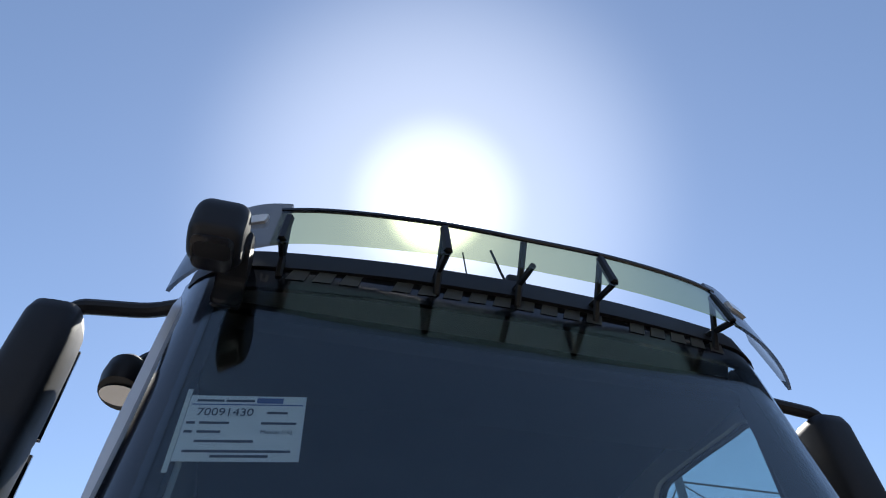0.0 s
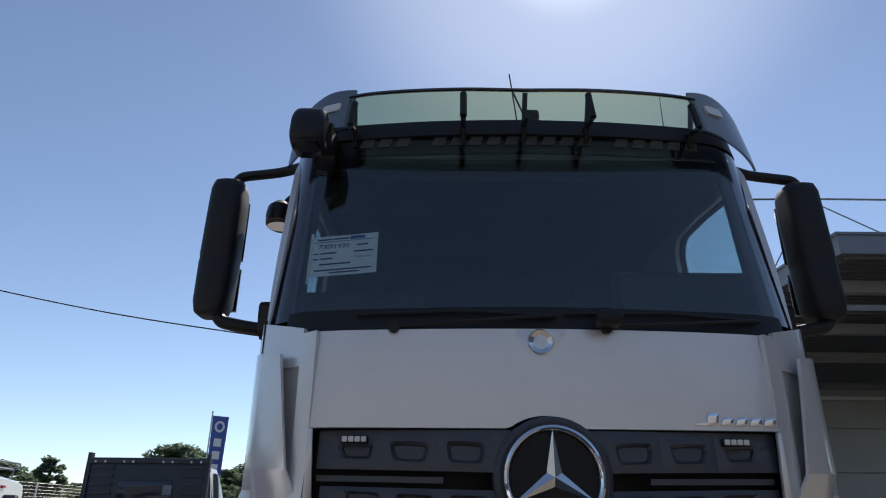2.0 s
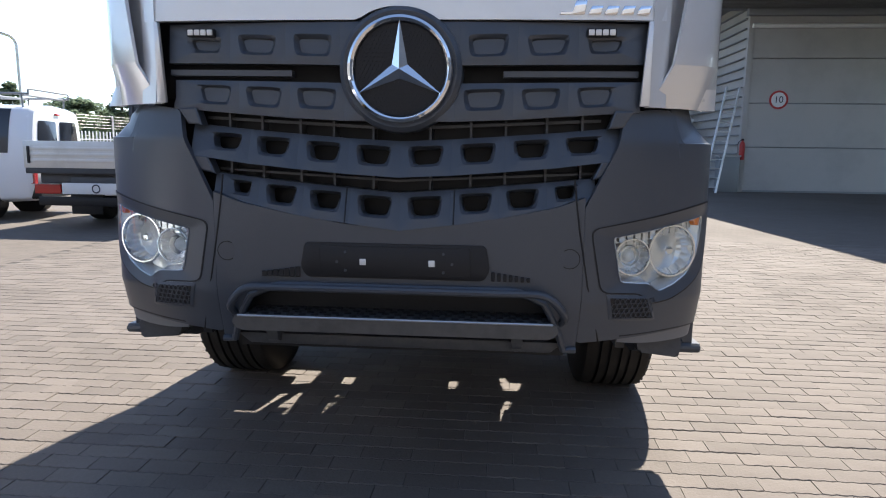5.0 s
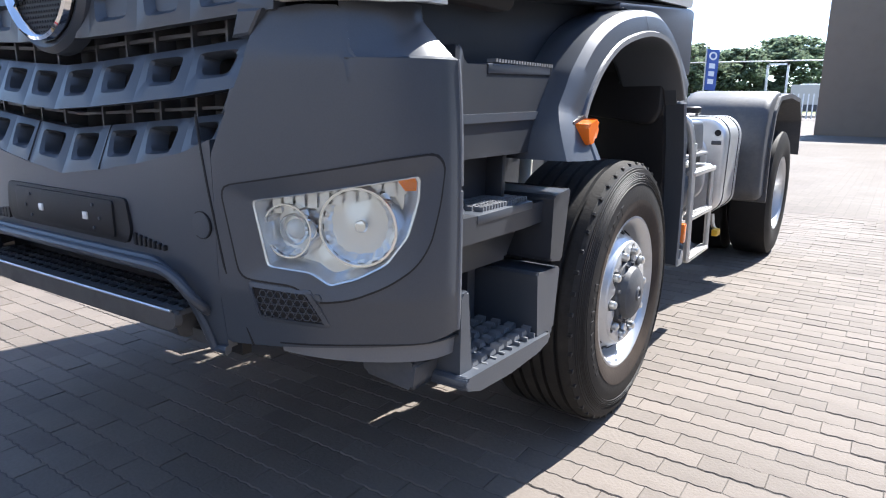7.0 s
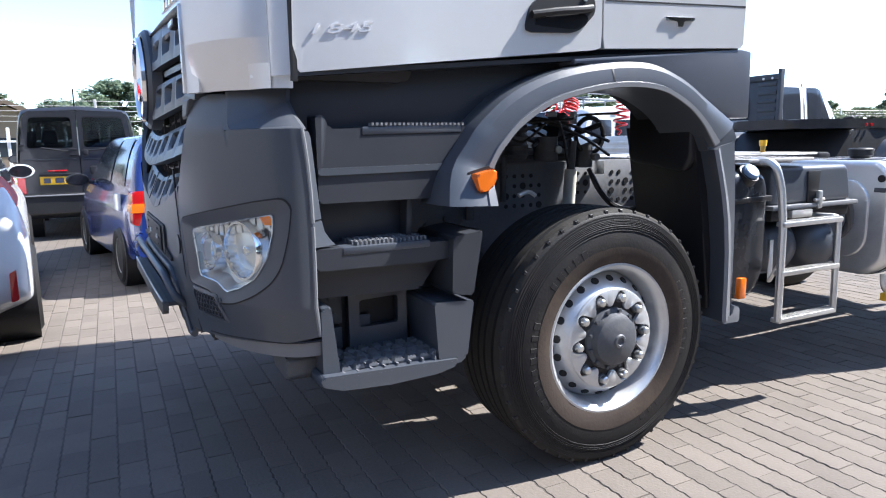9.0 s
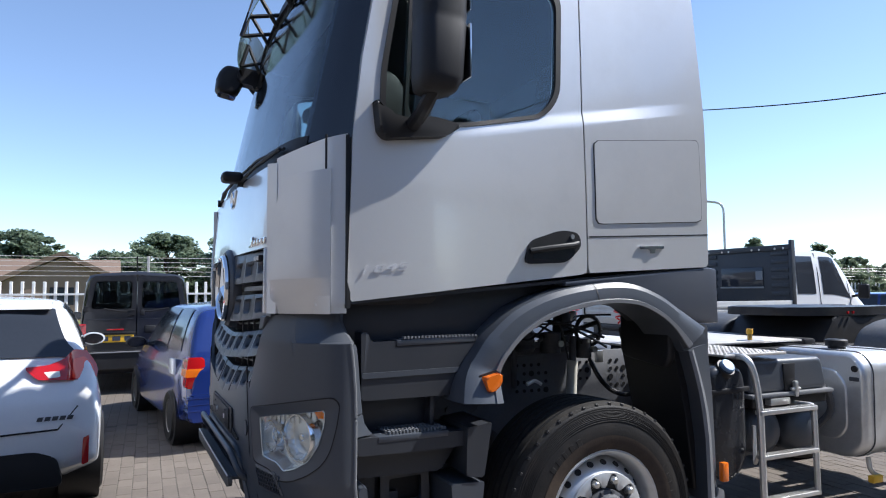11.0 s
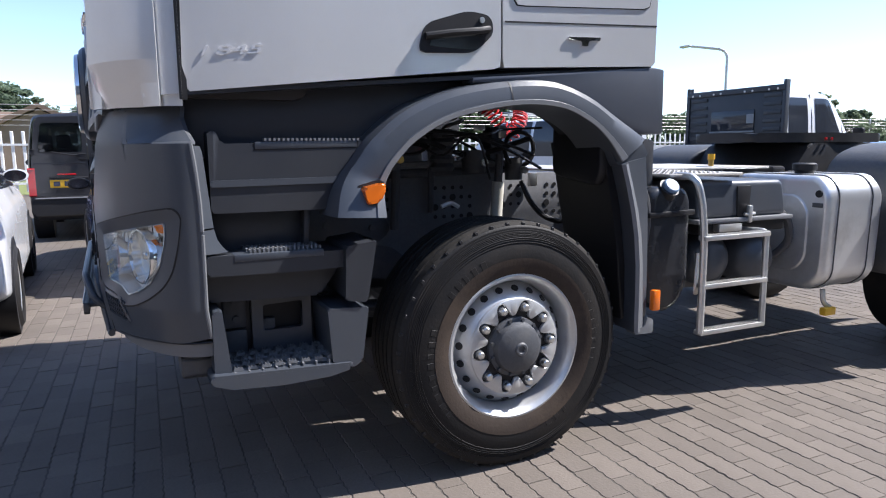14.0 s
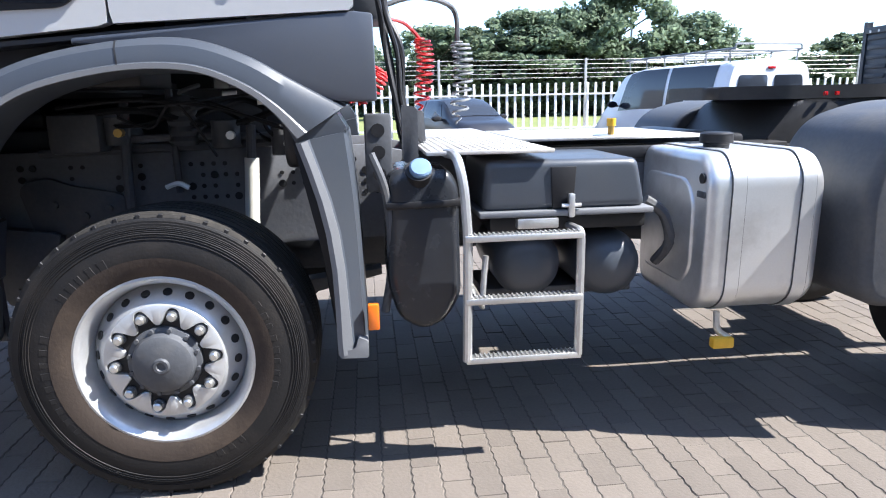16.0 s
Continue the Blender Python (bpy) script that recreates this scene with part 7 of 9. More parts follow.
ex = tagged(part("fire_extinguisher", lathe([(1.05, 0.0), (1.05, 0.07), (1.08, 0.085), (1.55, 0.085), (1.62, 0.06), (1.66, 0.03), (1.7, 0.02)], 20, "z", (8.32, HY - 0.1, 0)), material("red_paint", (0.45, 0.03, 0.03), 0.35), None), "red fire extinguisher on the wall", "extinguisher")
part("valve_head", box(8.28, 8.36, HY - 0.13, HY - 0.07, 1.68, 1.74, 0.01), BLACK, ex)
part("extinguisher_hose", tube(smooth_curve([(8.3, HY - 0.1, 1.7), (8.18, HY - 0.12, 1.6), (8.2, HY - 0.12, 1.25)], 5), 0.012, 6), BLACK, ex)
part("bracket", box(8.26, 8.38, HY - 0.03, HY + 0.0, 1.15, 1.5, 0.004), STEEL, ex)
part("mark_board", box(8.28, 8.36, HY - 0.012, HY + 0.0, 2.15, 2.3), bpy.data.materials["red_paint"], ex)
SX, SZ = 9.38, 3.0
sg = tagged(part("speed_sign", cyl((SX, HY - 0.012, SZ), (SX, HY - 0.006, SZ), 0.29, 40), WHITEP, None), "round white speed sign with red rim", "sign")
part("sign_rim", lathe([(-0.004, 0.235), (-0.012, 0.24), (-0.012, 0.295), (0.0, 0.3)], 48, "y", (SX, HY - 0.012, SZ)), bpy.data.materials["red_paint"], sg)
words("sign_number", "10", 0.30, INK, sg, Matrix.Translation((SX, HY - 0.016, SZ)) @ Matrix.Rotation(radians(90), 4, "X"), 0.003)

# ---- fence ----
FW = material("fence_white", (0.78, 0.78, 0.76), 0.5, vary=0.05, stain=(0.6, 0.58, 0.54), stain_amount=0.3)
FXX = -19.6
fence = thing("fence", "white steel picket fence with wire above", "fence")
pk = bpy.data.meshes.new("picket")
bm = box(-0.02, 0.02, -0.045, 0.045, 0.12, 1.92, 0.015, 1)
bmesh.ops.recalc_face_normals(bm, faces=bm.faces)
bm.to_mesh(pk)
bm.free()
pk.materials.append(FW)
for k in range(240):
    ob = new("picket", pk)
    ob.parent, ob.location = fence, (FXX, -16 + k * 0.29, 0)
for z in (0.35, 1.5):
    part("fence_rail", box(FXX + 0.02, FXX + 0.06, -16, 54, z, z + 0.06), FW, fence)
for k in range(14):
    part("fence_post", box(FXX - 0.12, FXX - 0.05, -16 + k * 5.2, -15.92 + k * 5.2, 0, 2.75, 0.01, 1), GALV, fence)
for z in (2.1, 2.25, 2.4, 2.55, 2.7):
    part("wire", cyl((FXX - 0.085, -16, z), (FXX - 0.085, 54, z), 0.008, 4), GALV, fence)
far_f = bmesh.new()
for k in range(170):
    box(-19.6 + k * 0.33, -19.6 + k * 0.33 + 0.09, 53.97, 54.0, 0.1, 1.9, bm=far_f)
tagged(part("far_fence", far_f, FW, smooth=0), "white steel fence at the far end of the yard", "fence", kind="stuff")

# ---- trees ----
BARK = material("bark", (0.09, 0.07, 0.05), 0.9, bump=0.5, scale=20, vary=0.3)
# leaf greens paled and greyed, with the haze of distance put into the colour
LEAF = foliage("hazy_leaves", (0.175, 0.225, 0.150))
LEAFD = foliage("dark_hazy_leaves", (0.16, 0.20, 0.130))


def tree(h, spread, seed, leaf, n=2600, size=0.34, slim=False):
    rnd = random.Random(seed)
    t = thing("tree", "", "tree")
    tr = bmesh.new()
    tube([(0, 0, 0), (0.03, 0.02, h * 0.25), (-0.02, 0.05, h * 0.55), (0.0, 0.0, h * 0.85)], 0.03 * h * 0.5, 8, tr)
    ends = []
    for k in range(11):
        a, z = rnd.uniform(0, 6.28), h * rnd.uniform(0.25, 0.7)
        r = spread * rnd.uniform(0.4, 0.8) * (0.4 if slim else 1)
        p = (r * math.cos(a), r * math.sin(a), z + h * rnd.uniform(0.08, 0.25))
        tube([(0, 0, z), (p[0] * 0.5, p[1] * 0.5, (z + p[2]) / 2), p], 0.012 * h * 0.5, 5, tr)
        ends.append(p)
    part("trunk", tr, BARK, t)
    vs, fs = [], []
    clumps = []
    for k in range(170):
        zz = rnd.uniform(0.03, 1.0)
        prof = max(0.6 if zz < 0.4 else 0.0, math.sin(math.pi * min(1, max(0, zz - 0.05))) ** 0.55) * (1 if zz < 0.75 else 0.9)
        r = spread * prof * math.sqrt(rnd.random()) * (0.45 if slim else 1.0)
        a = rnd.uniform(0, 6.28)
        clumps.append((r * math.cos(a), r * math.sin(a), zz * h, rnd.uniform(0.09, 0.2) * spread * (0.7 if slim else 1)))
    for k in range(n):
        c = rnd.choice(clumps)
        d = Vector((rnd.gauss(0, 1), rnd.gauss(0, 1), rnd.gauss(0, 0.8))).normalized() * c[3] * rnd.uniform(0.5, 1.1)
        p = Vector(c[:3]) + d
        u = Vector((rnd.gauss(0, 1), rnd.gauss(0, 1), rnd.gauss(0, 1))).normalized()
        v = u.cross(Vector((rnd.gauss(0, 1), rnd.gauss(0, 1), rnd.gauss(0, 1)))).normalized()
        s = size * rnd.uniform(0.5, 1.2)
        i = len(vs)
        vs += [p - u * s * 0.5, p + v * s * 0.35, p + u * s * 0.6, p - v * s * 0.35]
        fs.append((i, i + 1, i + 2, i + 3))
    me = bpy.data.meshes.new("crown")
    me.from_pydata([tuple(x) for x in vs], [], fs)
    me.materials.append(leaf)
    cr = new("crown", me)
    cr.parent = t
    return t


kinds = [tree(10, 4.2, 1, LEAF, 15000, 0.44), tree(9, 3.6, 2, LEAFD, 14000, 0.42), tree(11, 4.6, 3, LEAF, 16000, 0.46), tree(10, 3.4, 4, LEAFD, 9000, 0.4, True)]
LAB = ["broad green tree in full leaf", "dark green bushy tree by the yard", "large leafy tree beyond the fence", "slim upright dark green poplar"]
spots = []
# (x, y, scale, kind); beyond the fence and the far end of the yard
for y, k, s in ((19.5, 2, 0.76), (23, 0, 0.92), (26.5, 2, 0.76), (15.0, 0, 0.76), (17.3, 1, 0.66), (12.4, 1, 0.92), (10.0, 1, 1.02), (8.0, 0, 0.72), (5.4, 1, 0.66), (29.6, 0, 0.7), (43.0, 1, 1.1), (21.2, 1, 0.74), (28.0, 1, 0.72), (13.8, 2, 0.85), (6.8, 1, 0.62), (-11, 1, 0.5), (-1.5, 0, 0.42)):
    spots.append((-50, y, s, k))
for i in range(15):
    spots.append((-64 + 3 * (i % 3), -34 + i * 3.9, 0.56 + 0.05 * (i * 7 % 4), i % 3))
for i in range(9):
    spots.append((-58 + i * 4.0, 62 + 6 * (i % 3), 0.66 + 0.08 * (i % 3), (i * 2 + 1) % 4))
for i in range(6):
    spots.append((-40 + i * 5.2, 100 + 7 * (i % 3), 1.05 + 0.12 * (i % 4), (i + i // 3) % 3))
spots += [(-21.3, 34.5, 0.48, 3), (-20.2, 36, 0.45, 1), (-26.5, 38, 0.42, 0), (-30, 42, 0.4, 1), (-24, 40, 0.36, 1), (-18.5, 40, 0.42, 1), (-34, 36, 0.42, 2)]
for i, (x, y, s, k) in enumerate(spots):
    m = Matrix.Translation((x, y, -0.05)) @ Matrix.Rotation(i * 1.7, 4, "Z") @ Matrix.Diagonal((s * 1.3, s * 1.3, s * (1 + 0.1 * math.sin(i * 2.3)), 1))
    t = kinds[k] if i == [q[3] for q in spots].index(k) else None
    if t:
        t.matrix_basis = m
    else:
        t = copy_thing(kinds[k], m)
    tagged(t, LAB[k], "tree", "trees round the yard")

# ---- houses behind the fence ----
THATCH = material("thatch", (0.15, 0.105, 0.08), 0.95, bump=0.5, scale=30, vary=0.2)
BRICKW = material("house_wall", (0.22, 0.16, 0.13), 0.85, bump=0.2, scale=40, vary=0.2)
for x, y, w, d, e, r in ((-46, -13.5, 8, 22, 2.0, 3.8), (-42, -4.8, 6, 7, 2.0, 3.8)):
    hs = thing("house", "low brick house with a brown thatched roof", "house", "houses behind the fence")
    part("wall", box(x - w / 2, x + w / 2, y - d / 2, y + d / 2, 0, e), BRICKW, hs)
    if d > w * 1.5:
        part("roof", prism([(x - w / 2 - 0.5, e - 0.2), (x + w / 2 + 0.5, e - 0.2), (x + 0.3, r), (x - 0.3, r)], "y", y - d / 2 - 0.4, y + d / 2 + 0.4, 0.1), THATCH, hs)
    else:
        part("gable", prism([(y - d / 2, e), (y + d / 2, e), (y, r - 0.2)], "x", x - w / 2, x + w / 2), BRICKW, hs)
        part("roof", prism([(y - d / 2 - 0.5, e - 0.35), (y, r - 0.1), (y, r + 0.15), (y - d / 2 - 0.6, e - 0.1)], "x", x - w / 2, x + w / 2 + 0.4), THATCH, hs)
        part("roof", prism([(y + d / 2 + 0.5, e - 0.35), (y, r - 0.1), (y, r + 0.15), (y + d / 2 + 0.6, e - 0.1)], "x", x - w / 2, x + w / 2 + 0.4), THATCH, hs)
    part("window", box(x + w / 2, x + w / 2 + 0.03, y - 0.6, y + 0.6, 0.9, 1.9), DARKG, hs)

# ---- cable, flags, lamp post ----
cable = tube(smooth_curve([(-60, 28, 21), (-40, 28, 15.6), (-21.5, 28, 11.3), (-10.5, 28, 9.45), (2, 28, 8.1), (14, 28, 7.6)], 10), 0.03, 6)
tagged(part("overhead_cable", cable, BLACK), "black overhead cable across the yard", "cable", kind="structure")
tagged(part("cable_pole", cyl((-60, 28, 0), (-60, 28, 21), 0.12, 10), STEEL), "tall grey steel cable pole", "pole")
FLAG = material("flag_blue", (0.05, 0.10, 0.33), 0.6, vary=0.08)
for x, y, top, wide, tall in ((-11.3, 29.4, 5.75, 0.78, 3.0), (-8.25, 41.0, 4.3, 0.72, 2.35)):
    fl = thing("banner_flag", "tall blue banner flag on a steel pole", "flag", "banner flags")
    part("flag_pole", cyl((x, y, 0), (x, y, top + 0.2), 0.035, 8), GALV, fl)
    cloth = lambda u, v, d: Vector((x + 0.04 + wide * u * (1 - 0.12 * v), y - d + 0.05 * math.sin(5 * u + 2 * v), top - tall * v - 0.08 * u))
    part("flag_cloth", grid([[cloth(u / 6, v / 12, 0) for u in range(7)] for v in range(13)]), FLAG, fl)
    disc = [cloth(0.5 + 0.34 * math.cos(a), 0.16 + 0.34 * wide / tall * math.sin(a), 0.012) for a in [2 * math.pi * k / 20 for k in range(20)]]
    core = [cloth(0.5 + 0.20 * math.cos(a), 0.16 + 0.20 * wide / tall * math.sin(a), 0.012) for a in [2 * math.pi * k / 20 for k in range(20)]]
    part("flag_disc", grid([disc, core], closed_v=True), WHITEP, fl)
    for k in range(3):
        part("flag_bar", grid([[cloth(u, 0.34 + 0.19 * k + v, 0.012) for u in (0.24, 0.5, 0.76)] for v in (0.0, 0.12)]), WHITEP, fl)
lp = thing("street_lamp", "grey street lamp with a curved arm", "street lamp")
part("pole", tube(bend([(-24, 30, 0), (-24, 30, 6.6), (-25.6, 28.9, 6.95)], 0.5), 0.07, 8), GALV, lp)
part("lamp_head", box(-26.2, -25.5, 28.6, 28.9, 6.9, 7.02, 0.04), GALV, lp)
gt = thing("gate_frame", "grey steel gate frame at the far end", "gate")
for x in (-10.0, -8.2):
    part("gate_post", box(x, x + 0.2, 72, 72.2, 0, 5.0), GALV, gt)
part("gate_beam", box(-10.0, -8.0, 72, 72.2, 4.8, 5.0), GALV, gt)
part("gate_boom", cyl((-20, 72, 5.2), (3, 72, 5.2), 0.06, 6), GALV, gt)

# ---- vehicles ----
CARWHITE = material("white_car_paint", (0.78, 0.79, 0.81), 0.25, vary=0.02, coat=0.7)
CARBLUE = material("blue_car_paint", (0.010, 0.026, 0.14), 0.22, vary=0.05, coat=0.8)
CARDARK = material("dark_car_paint", (0.013, 0.013, 0.016), 0.35, vary=0.1, coat=0.4, stain=(0.028, 0.027, 0.027), stain_amount=0.3)
CARGLASS = glass("car_glass", (0.30, 0.34, 0.35))
PLATEY = material("plate_yellow", (0.8, 0.45, 0.02), 0.5, vary=0.03)
SHEETAL = material("alu_side", (0.62, 0.62, 0.61), 0.45, 0.5, bump=0.08, vary=0.06, stain=(0.4, 0.39, 0.37), stain_scale=1.5, stain_amount=0.5)


def car_body(stations):
    """stations: (u, half widths, heights) from tail to nose; a smooth body over them."""
    us = np.array([s[0] for s in stations], float)
    k = len(stations[0][1])
    W, Z = np.array([s[1] for s in stations], float), np.array([s[2] for s in stations], float)

    def easy(xs, ys, x):
        """Smooth monotone interpolation of the rows of ys."""
        x = min(max(x, xs[0]), xs[-1])
        i = int(min(max(np.searchsorted(xs, x) - 1, 0), len(xs) - 2))
        h = np.diff(xs)
        d = np.diff(ys, axis=0) / h.reshape(-1, *([1] * (ys.ndim - 1)))

        def slope(j):
            if j == 0:
                return d[0]
            if j == len(xs) - 1:
                return d[-1]
            a, b = d[j - 1], d[j]
            return np.where(a * b > 0, 2 * a * b / np.where(np.abs(a + b) < 1e-9, 1e-9, a + b), 0.0)
        t = (x - xs[i]) / h[i]
        return ys[i] * (1 + 2 * t) * (1 - t) ** 2 + slope(i) * h[i] * t * (1 - t) ** 2 + ys[i + 1] * t * t * (3 - 2 * t) + slope(i + 1) * h[i] * t * t * (t - 1)

    vs = np.arange(k, dtype=float)

    def at(u, v):
        return float(easy(vs, easy(us, W, u), v)), float(easy(vs, easy(us, Z, u), v))
    return at


def patch(at, u0, u1, v0, v1, off, side=None, nu=14, nv=8, taper=(0, 0, 0, 0)):
    """A piece of a body, its edges drawn in at the ends by taper."""
    out = []
    for sd in ((1, -1) if side is None else (side,)):
        rows = []
        for i in range(nu + 1):
            row = []
            for j in range(nv + 1):
                v = v0 + (v1 - v0) * j / nv
                f = j / nv
                a = u0 + taper[0] * (1 - f) + taper[1] * f
                b = u1 - taper[2] * (1 - f) - taper[3] * f
                u = a + (b - a) * i / nu
                w, z = at(u, v)
                row.append(Vector((-u, sd * (w + off), z + off * 0.5 * (v > 3.5))))
            rows.append(row)
        out.append(rows)
    return out


def car(name, label, paint, stations, length, axles, wr, pose_, group="", extras=None, side_windows=(), see_through=False):
    """A car whose tail is at x = 0 of its own frame and whose nose points to -x."""
    c = thing(name, label, "car" if "van" not in name else "van", group, at=pose_)
    at = car_body(stations)
    k = len(stations[0][1]) - 1
    us = sorted(set([s[0] for s in stations] + [length * i / 56 for i in range(57)]))
    rows = []
    for u in us:
        half = [at(u, k * j / 30) for j in range(31)]
        rows.append([Vector((-u, w, z)) for w, z in half] + [Vector((-u, -w, z)) for w, z in half[::-1][1:]])
    shape = grid(rows, closed_v=True, cap=True)
    if see_through:
        gone = [f for f in shape.faces if all(v.co.x > -0.001 for v in f.verts) or (all(-3.17 < v.co.x < -2.63 and v.co.z > 1.07 for v in f.verts) and abs(f.calc_center_median().y) < 0.66)]
        bmesh.ops.delete(shape, geom=gone, context="FACES_ONLY")
    part("body", shape, paint, c, smooth=50)
    for u0, u1, tp in side_windows:
        for rws in patch(at, u0, u1, 3.08, 3.92, 0.006, taper=tp):
            part("side_window", grid(rws), DARKG, c)
    for a in axles:
        for sd in (1, -1):
            w = at(a, 1.0)[0]
            part("wheel_arch", cyl((-a, sd * (w - 0.25), wr), (-a, sd * (w + 0.008), wr), wr * 1.13, 32), BLACK, c)
            t = part("wheel", lathe([(-0.09, wr * 0.6), (-0.1, wr * 0.85), (-0.07, wr * 0.98), (0.07, wr * 0.98), (0.1, wr * 0.85), (0.09, wr * 0.62)], 36, "y", (-a, sd * (w - 0.07), wr)), RUBBER, c)
            part("wheel_trim", lathe([(sd * 0.02, 0.0), (sd * 0.03, wr * 0.2), (sd * 0.05, wr * 0.25), (sd * 0.06, wr * 0.5), (sd * 0.085, wr * 0.62)], 28, "y", (-a, sd * (w - 0.07), wr)), ALU, t)
            sp = bmesh.new()
            for q in range(8):
                ang = 2 * math.pi * q / 8
                cyl((-a + wr * 0.42 * math.cos(ang), sd * (w - 0.02), wr + wr * 0.42 * math.sin(ang)), (-a + wr * 0.42 * math.cos(ang), sd * (w - 0.005), wr + wr * 0.42 * math.sin(ang)), wr * 0.09, 8, bm=sp)
            part("trim_holes", sp, BLACK, t)
    if extras:
        extras(c, at)
    return c


def wing_mirror(c, u, w, z, mat, k=1.0):
    for sd in (1, -1):
        part("door_mirror", lathe([(-0.06 * k, 0.0), (-0.05 * k, 0.06 * k), (0.02 * k, 0.085 * k), (0.05 * k, 0.08 * k), (0.055 * k, 0.0)], 16, "x"), mat, c, at=Matrix.Translation((-u, sd * (w + 0.13), z)) @ Matrix.Diagonal((1, 1.45, 0.85, 1)))
        part("mirror_glass", cyl((-u + 0.053 * k, sd * (w + 0.13), z), (-u + 0.06 * k, sd * (w + 0.13), z), 0.068 * k, 20), GLOSSBLACK, c, at=Matrix.Translation((0, sd * (w + 0.13), z)) @ Matrix.Diagonal((1, 1.45, 0.85, 1)) @ Matrix.Translation((0, -sd * (w + 0.13), -z)))
        part("mirror_stem", cyl((-u, sd * (w - 0.02), z - 0.03), (-u, sd * (w + 0.08), z - 0.02), 0.025, 8), BLACK, c)


def number_plate(c, x, y, z, w=0.52):
    p = part("number_plate", box(x, x + 0.012, y - w / 2, y + w / 2, z - 0.055, z + 0.055, 0.004), PLATEY, c, "yellow plate with plain bars")
    for a, b in ((-0.21, -0.12), (-0.06, 0.06), (0.12, 0.21)):
        part("plate_bar", box(x + 0.012, x + 0.015, y + a, y + b, z - 0.033, z + 0.033), INK, p, smooth=0)


# white hatchback
HATCH = [(0.0, (0.55, 0.78, 0.80, 0.70, 0.55, 0.0), (0.42, 0.46, 0.55, 0.62, 0.66, 0.67)),
         (0.05, (0.62, 0.84, 0.85, 0.80, 0.74, 0.0), (0.34, 0.40, 0.60, 0.80, 0.86, 0.88)),
         (0.16, (0.66, 0.86, 0.87, 0.83, 0.78, 0.0), (0.28, 0.36, 0.65, 0.92, 0.98, 1.0)),
         (0.30, (0.68, 0.87, 0.88, 0.81, 0.66, 0.0), (0.24, 0.34, 0.68, 0.98, 1.16, 1.18)),
         (0.48, (0.70, 0.875, 0.88, 0.80, 0.60, 0.0), (0.22, 0.32, 0.70, 0.98, 1.36, 1.42)),
         (0.80, (0.70, 0.88, 0.88, 0.80, 0.60, 0.0), (0.20, 0.30, 0.72, 0.97, 1.40, 1.46)),
         (1.6, (0.72, 0.88, 0.88, 0.82, 0.60, 0.0), (0.18, 0.28, 0.72, 0.95, 1.42, 1.475)),
         (2.3, (0.72, 0.88, 0.88, 0.82, 0.58, 0.0), (0.18, 0.28, 0.72, 0.94, 1.36, 1.42)),
         (2.95, (0.72, 0.88, 0.88, 0.82, 0.70, 0.0), (0.18, 0.28, 0.72, 0.92, 1.02, 1.04)),
         (3.6, (0.70, 0.87, 0.87, 0.78, 0.6, 0.0), (0.18, 0.28, 0.66, 0.82, 0.90, 0.92)),
         (4.15, (0.6, 0.80, 0.80, 0.66, 0.4, 0.0), (0.2, 0.28, 0.52, 0.66, 0.72, 0.73)),
         (4.28, (0.4, 0.6, 0.6, 0.4, 0.2, 0.0), (0.24, 0.32, 0.46, 0.54, 0.58, 0.58))]


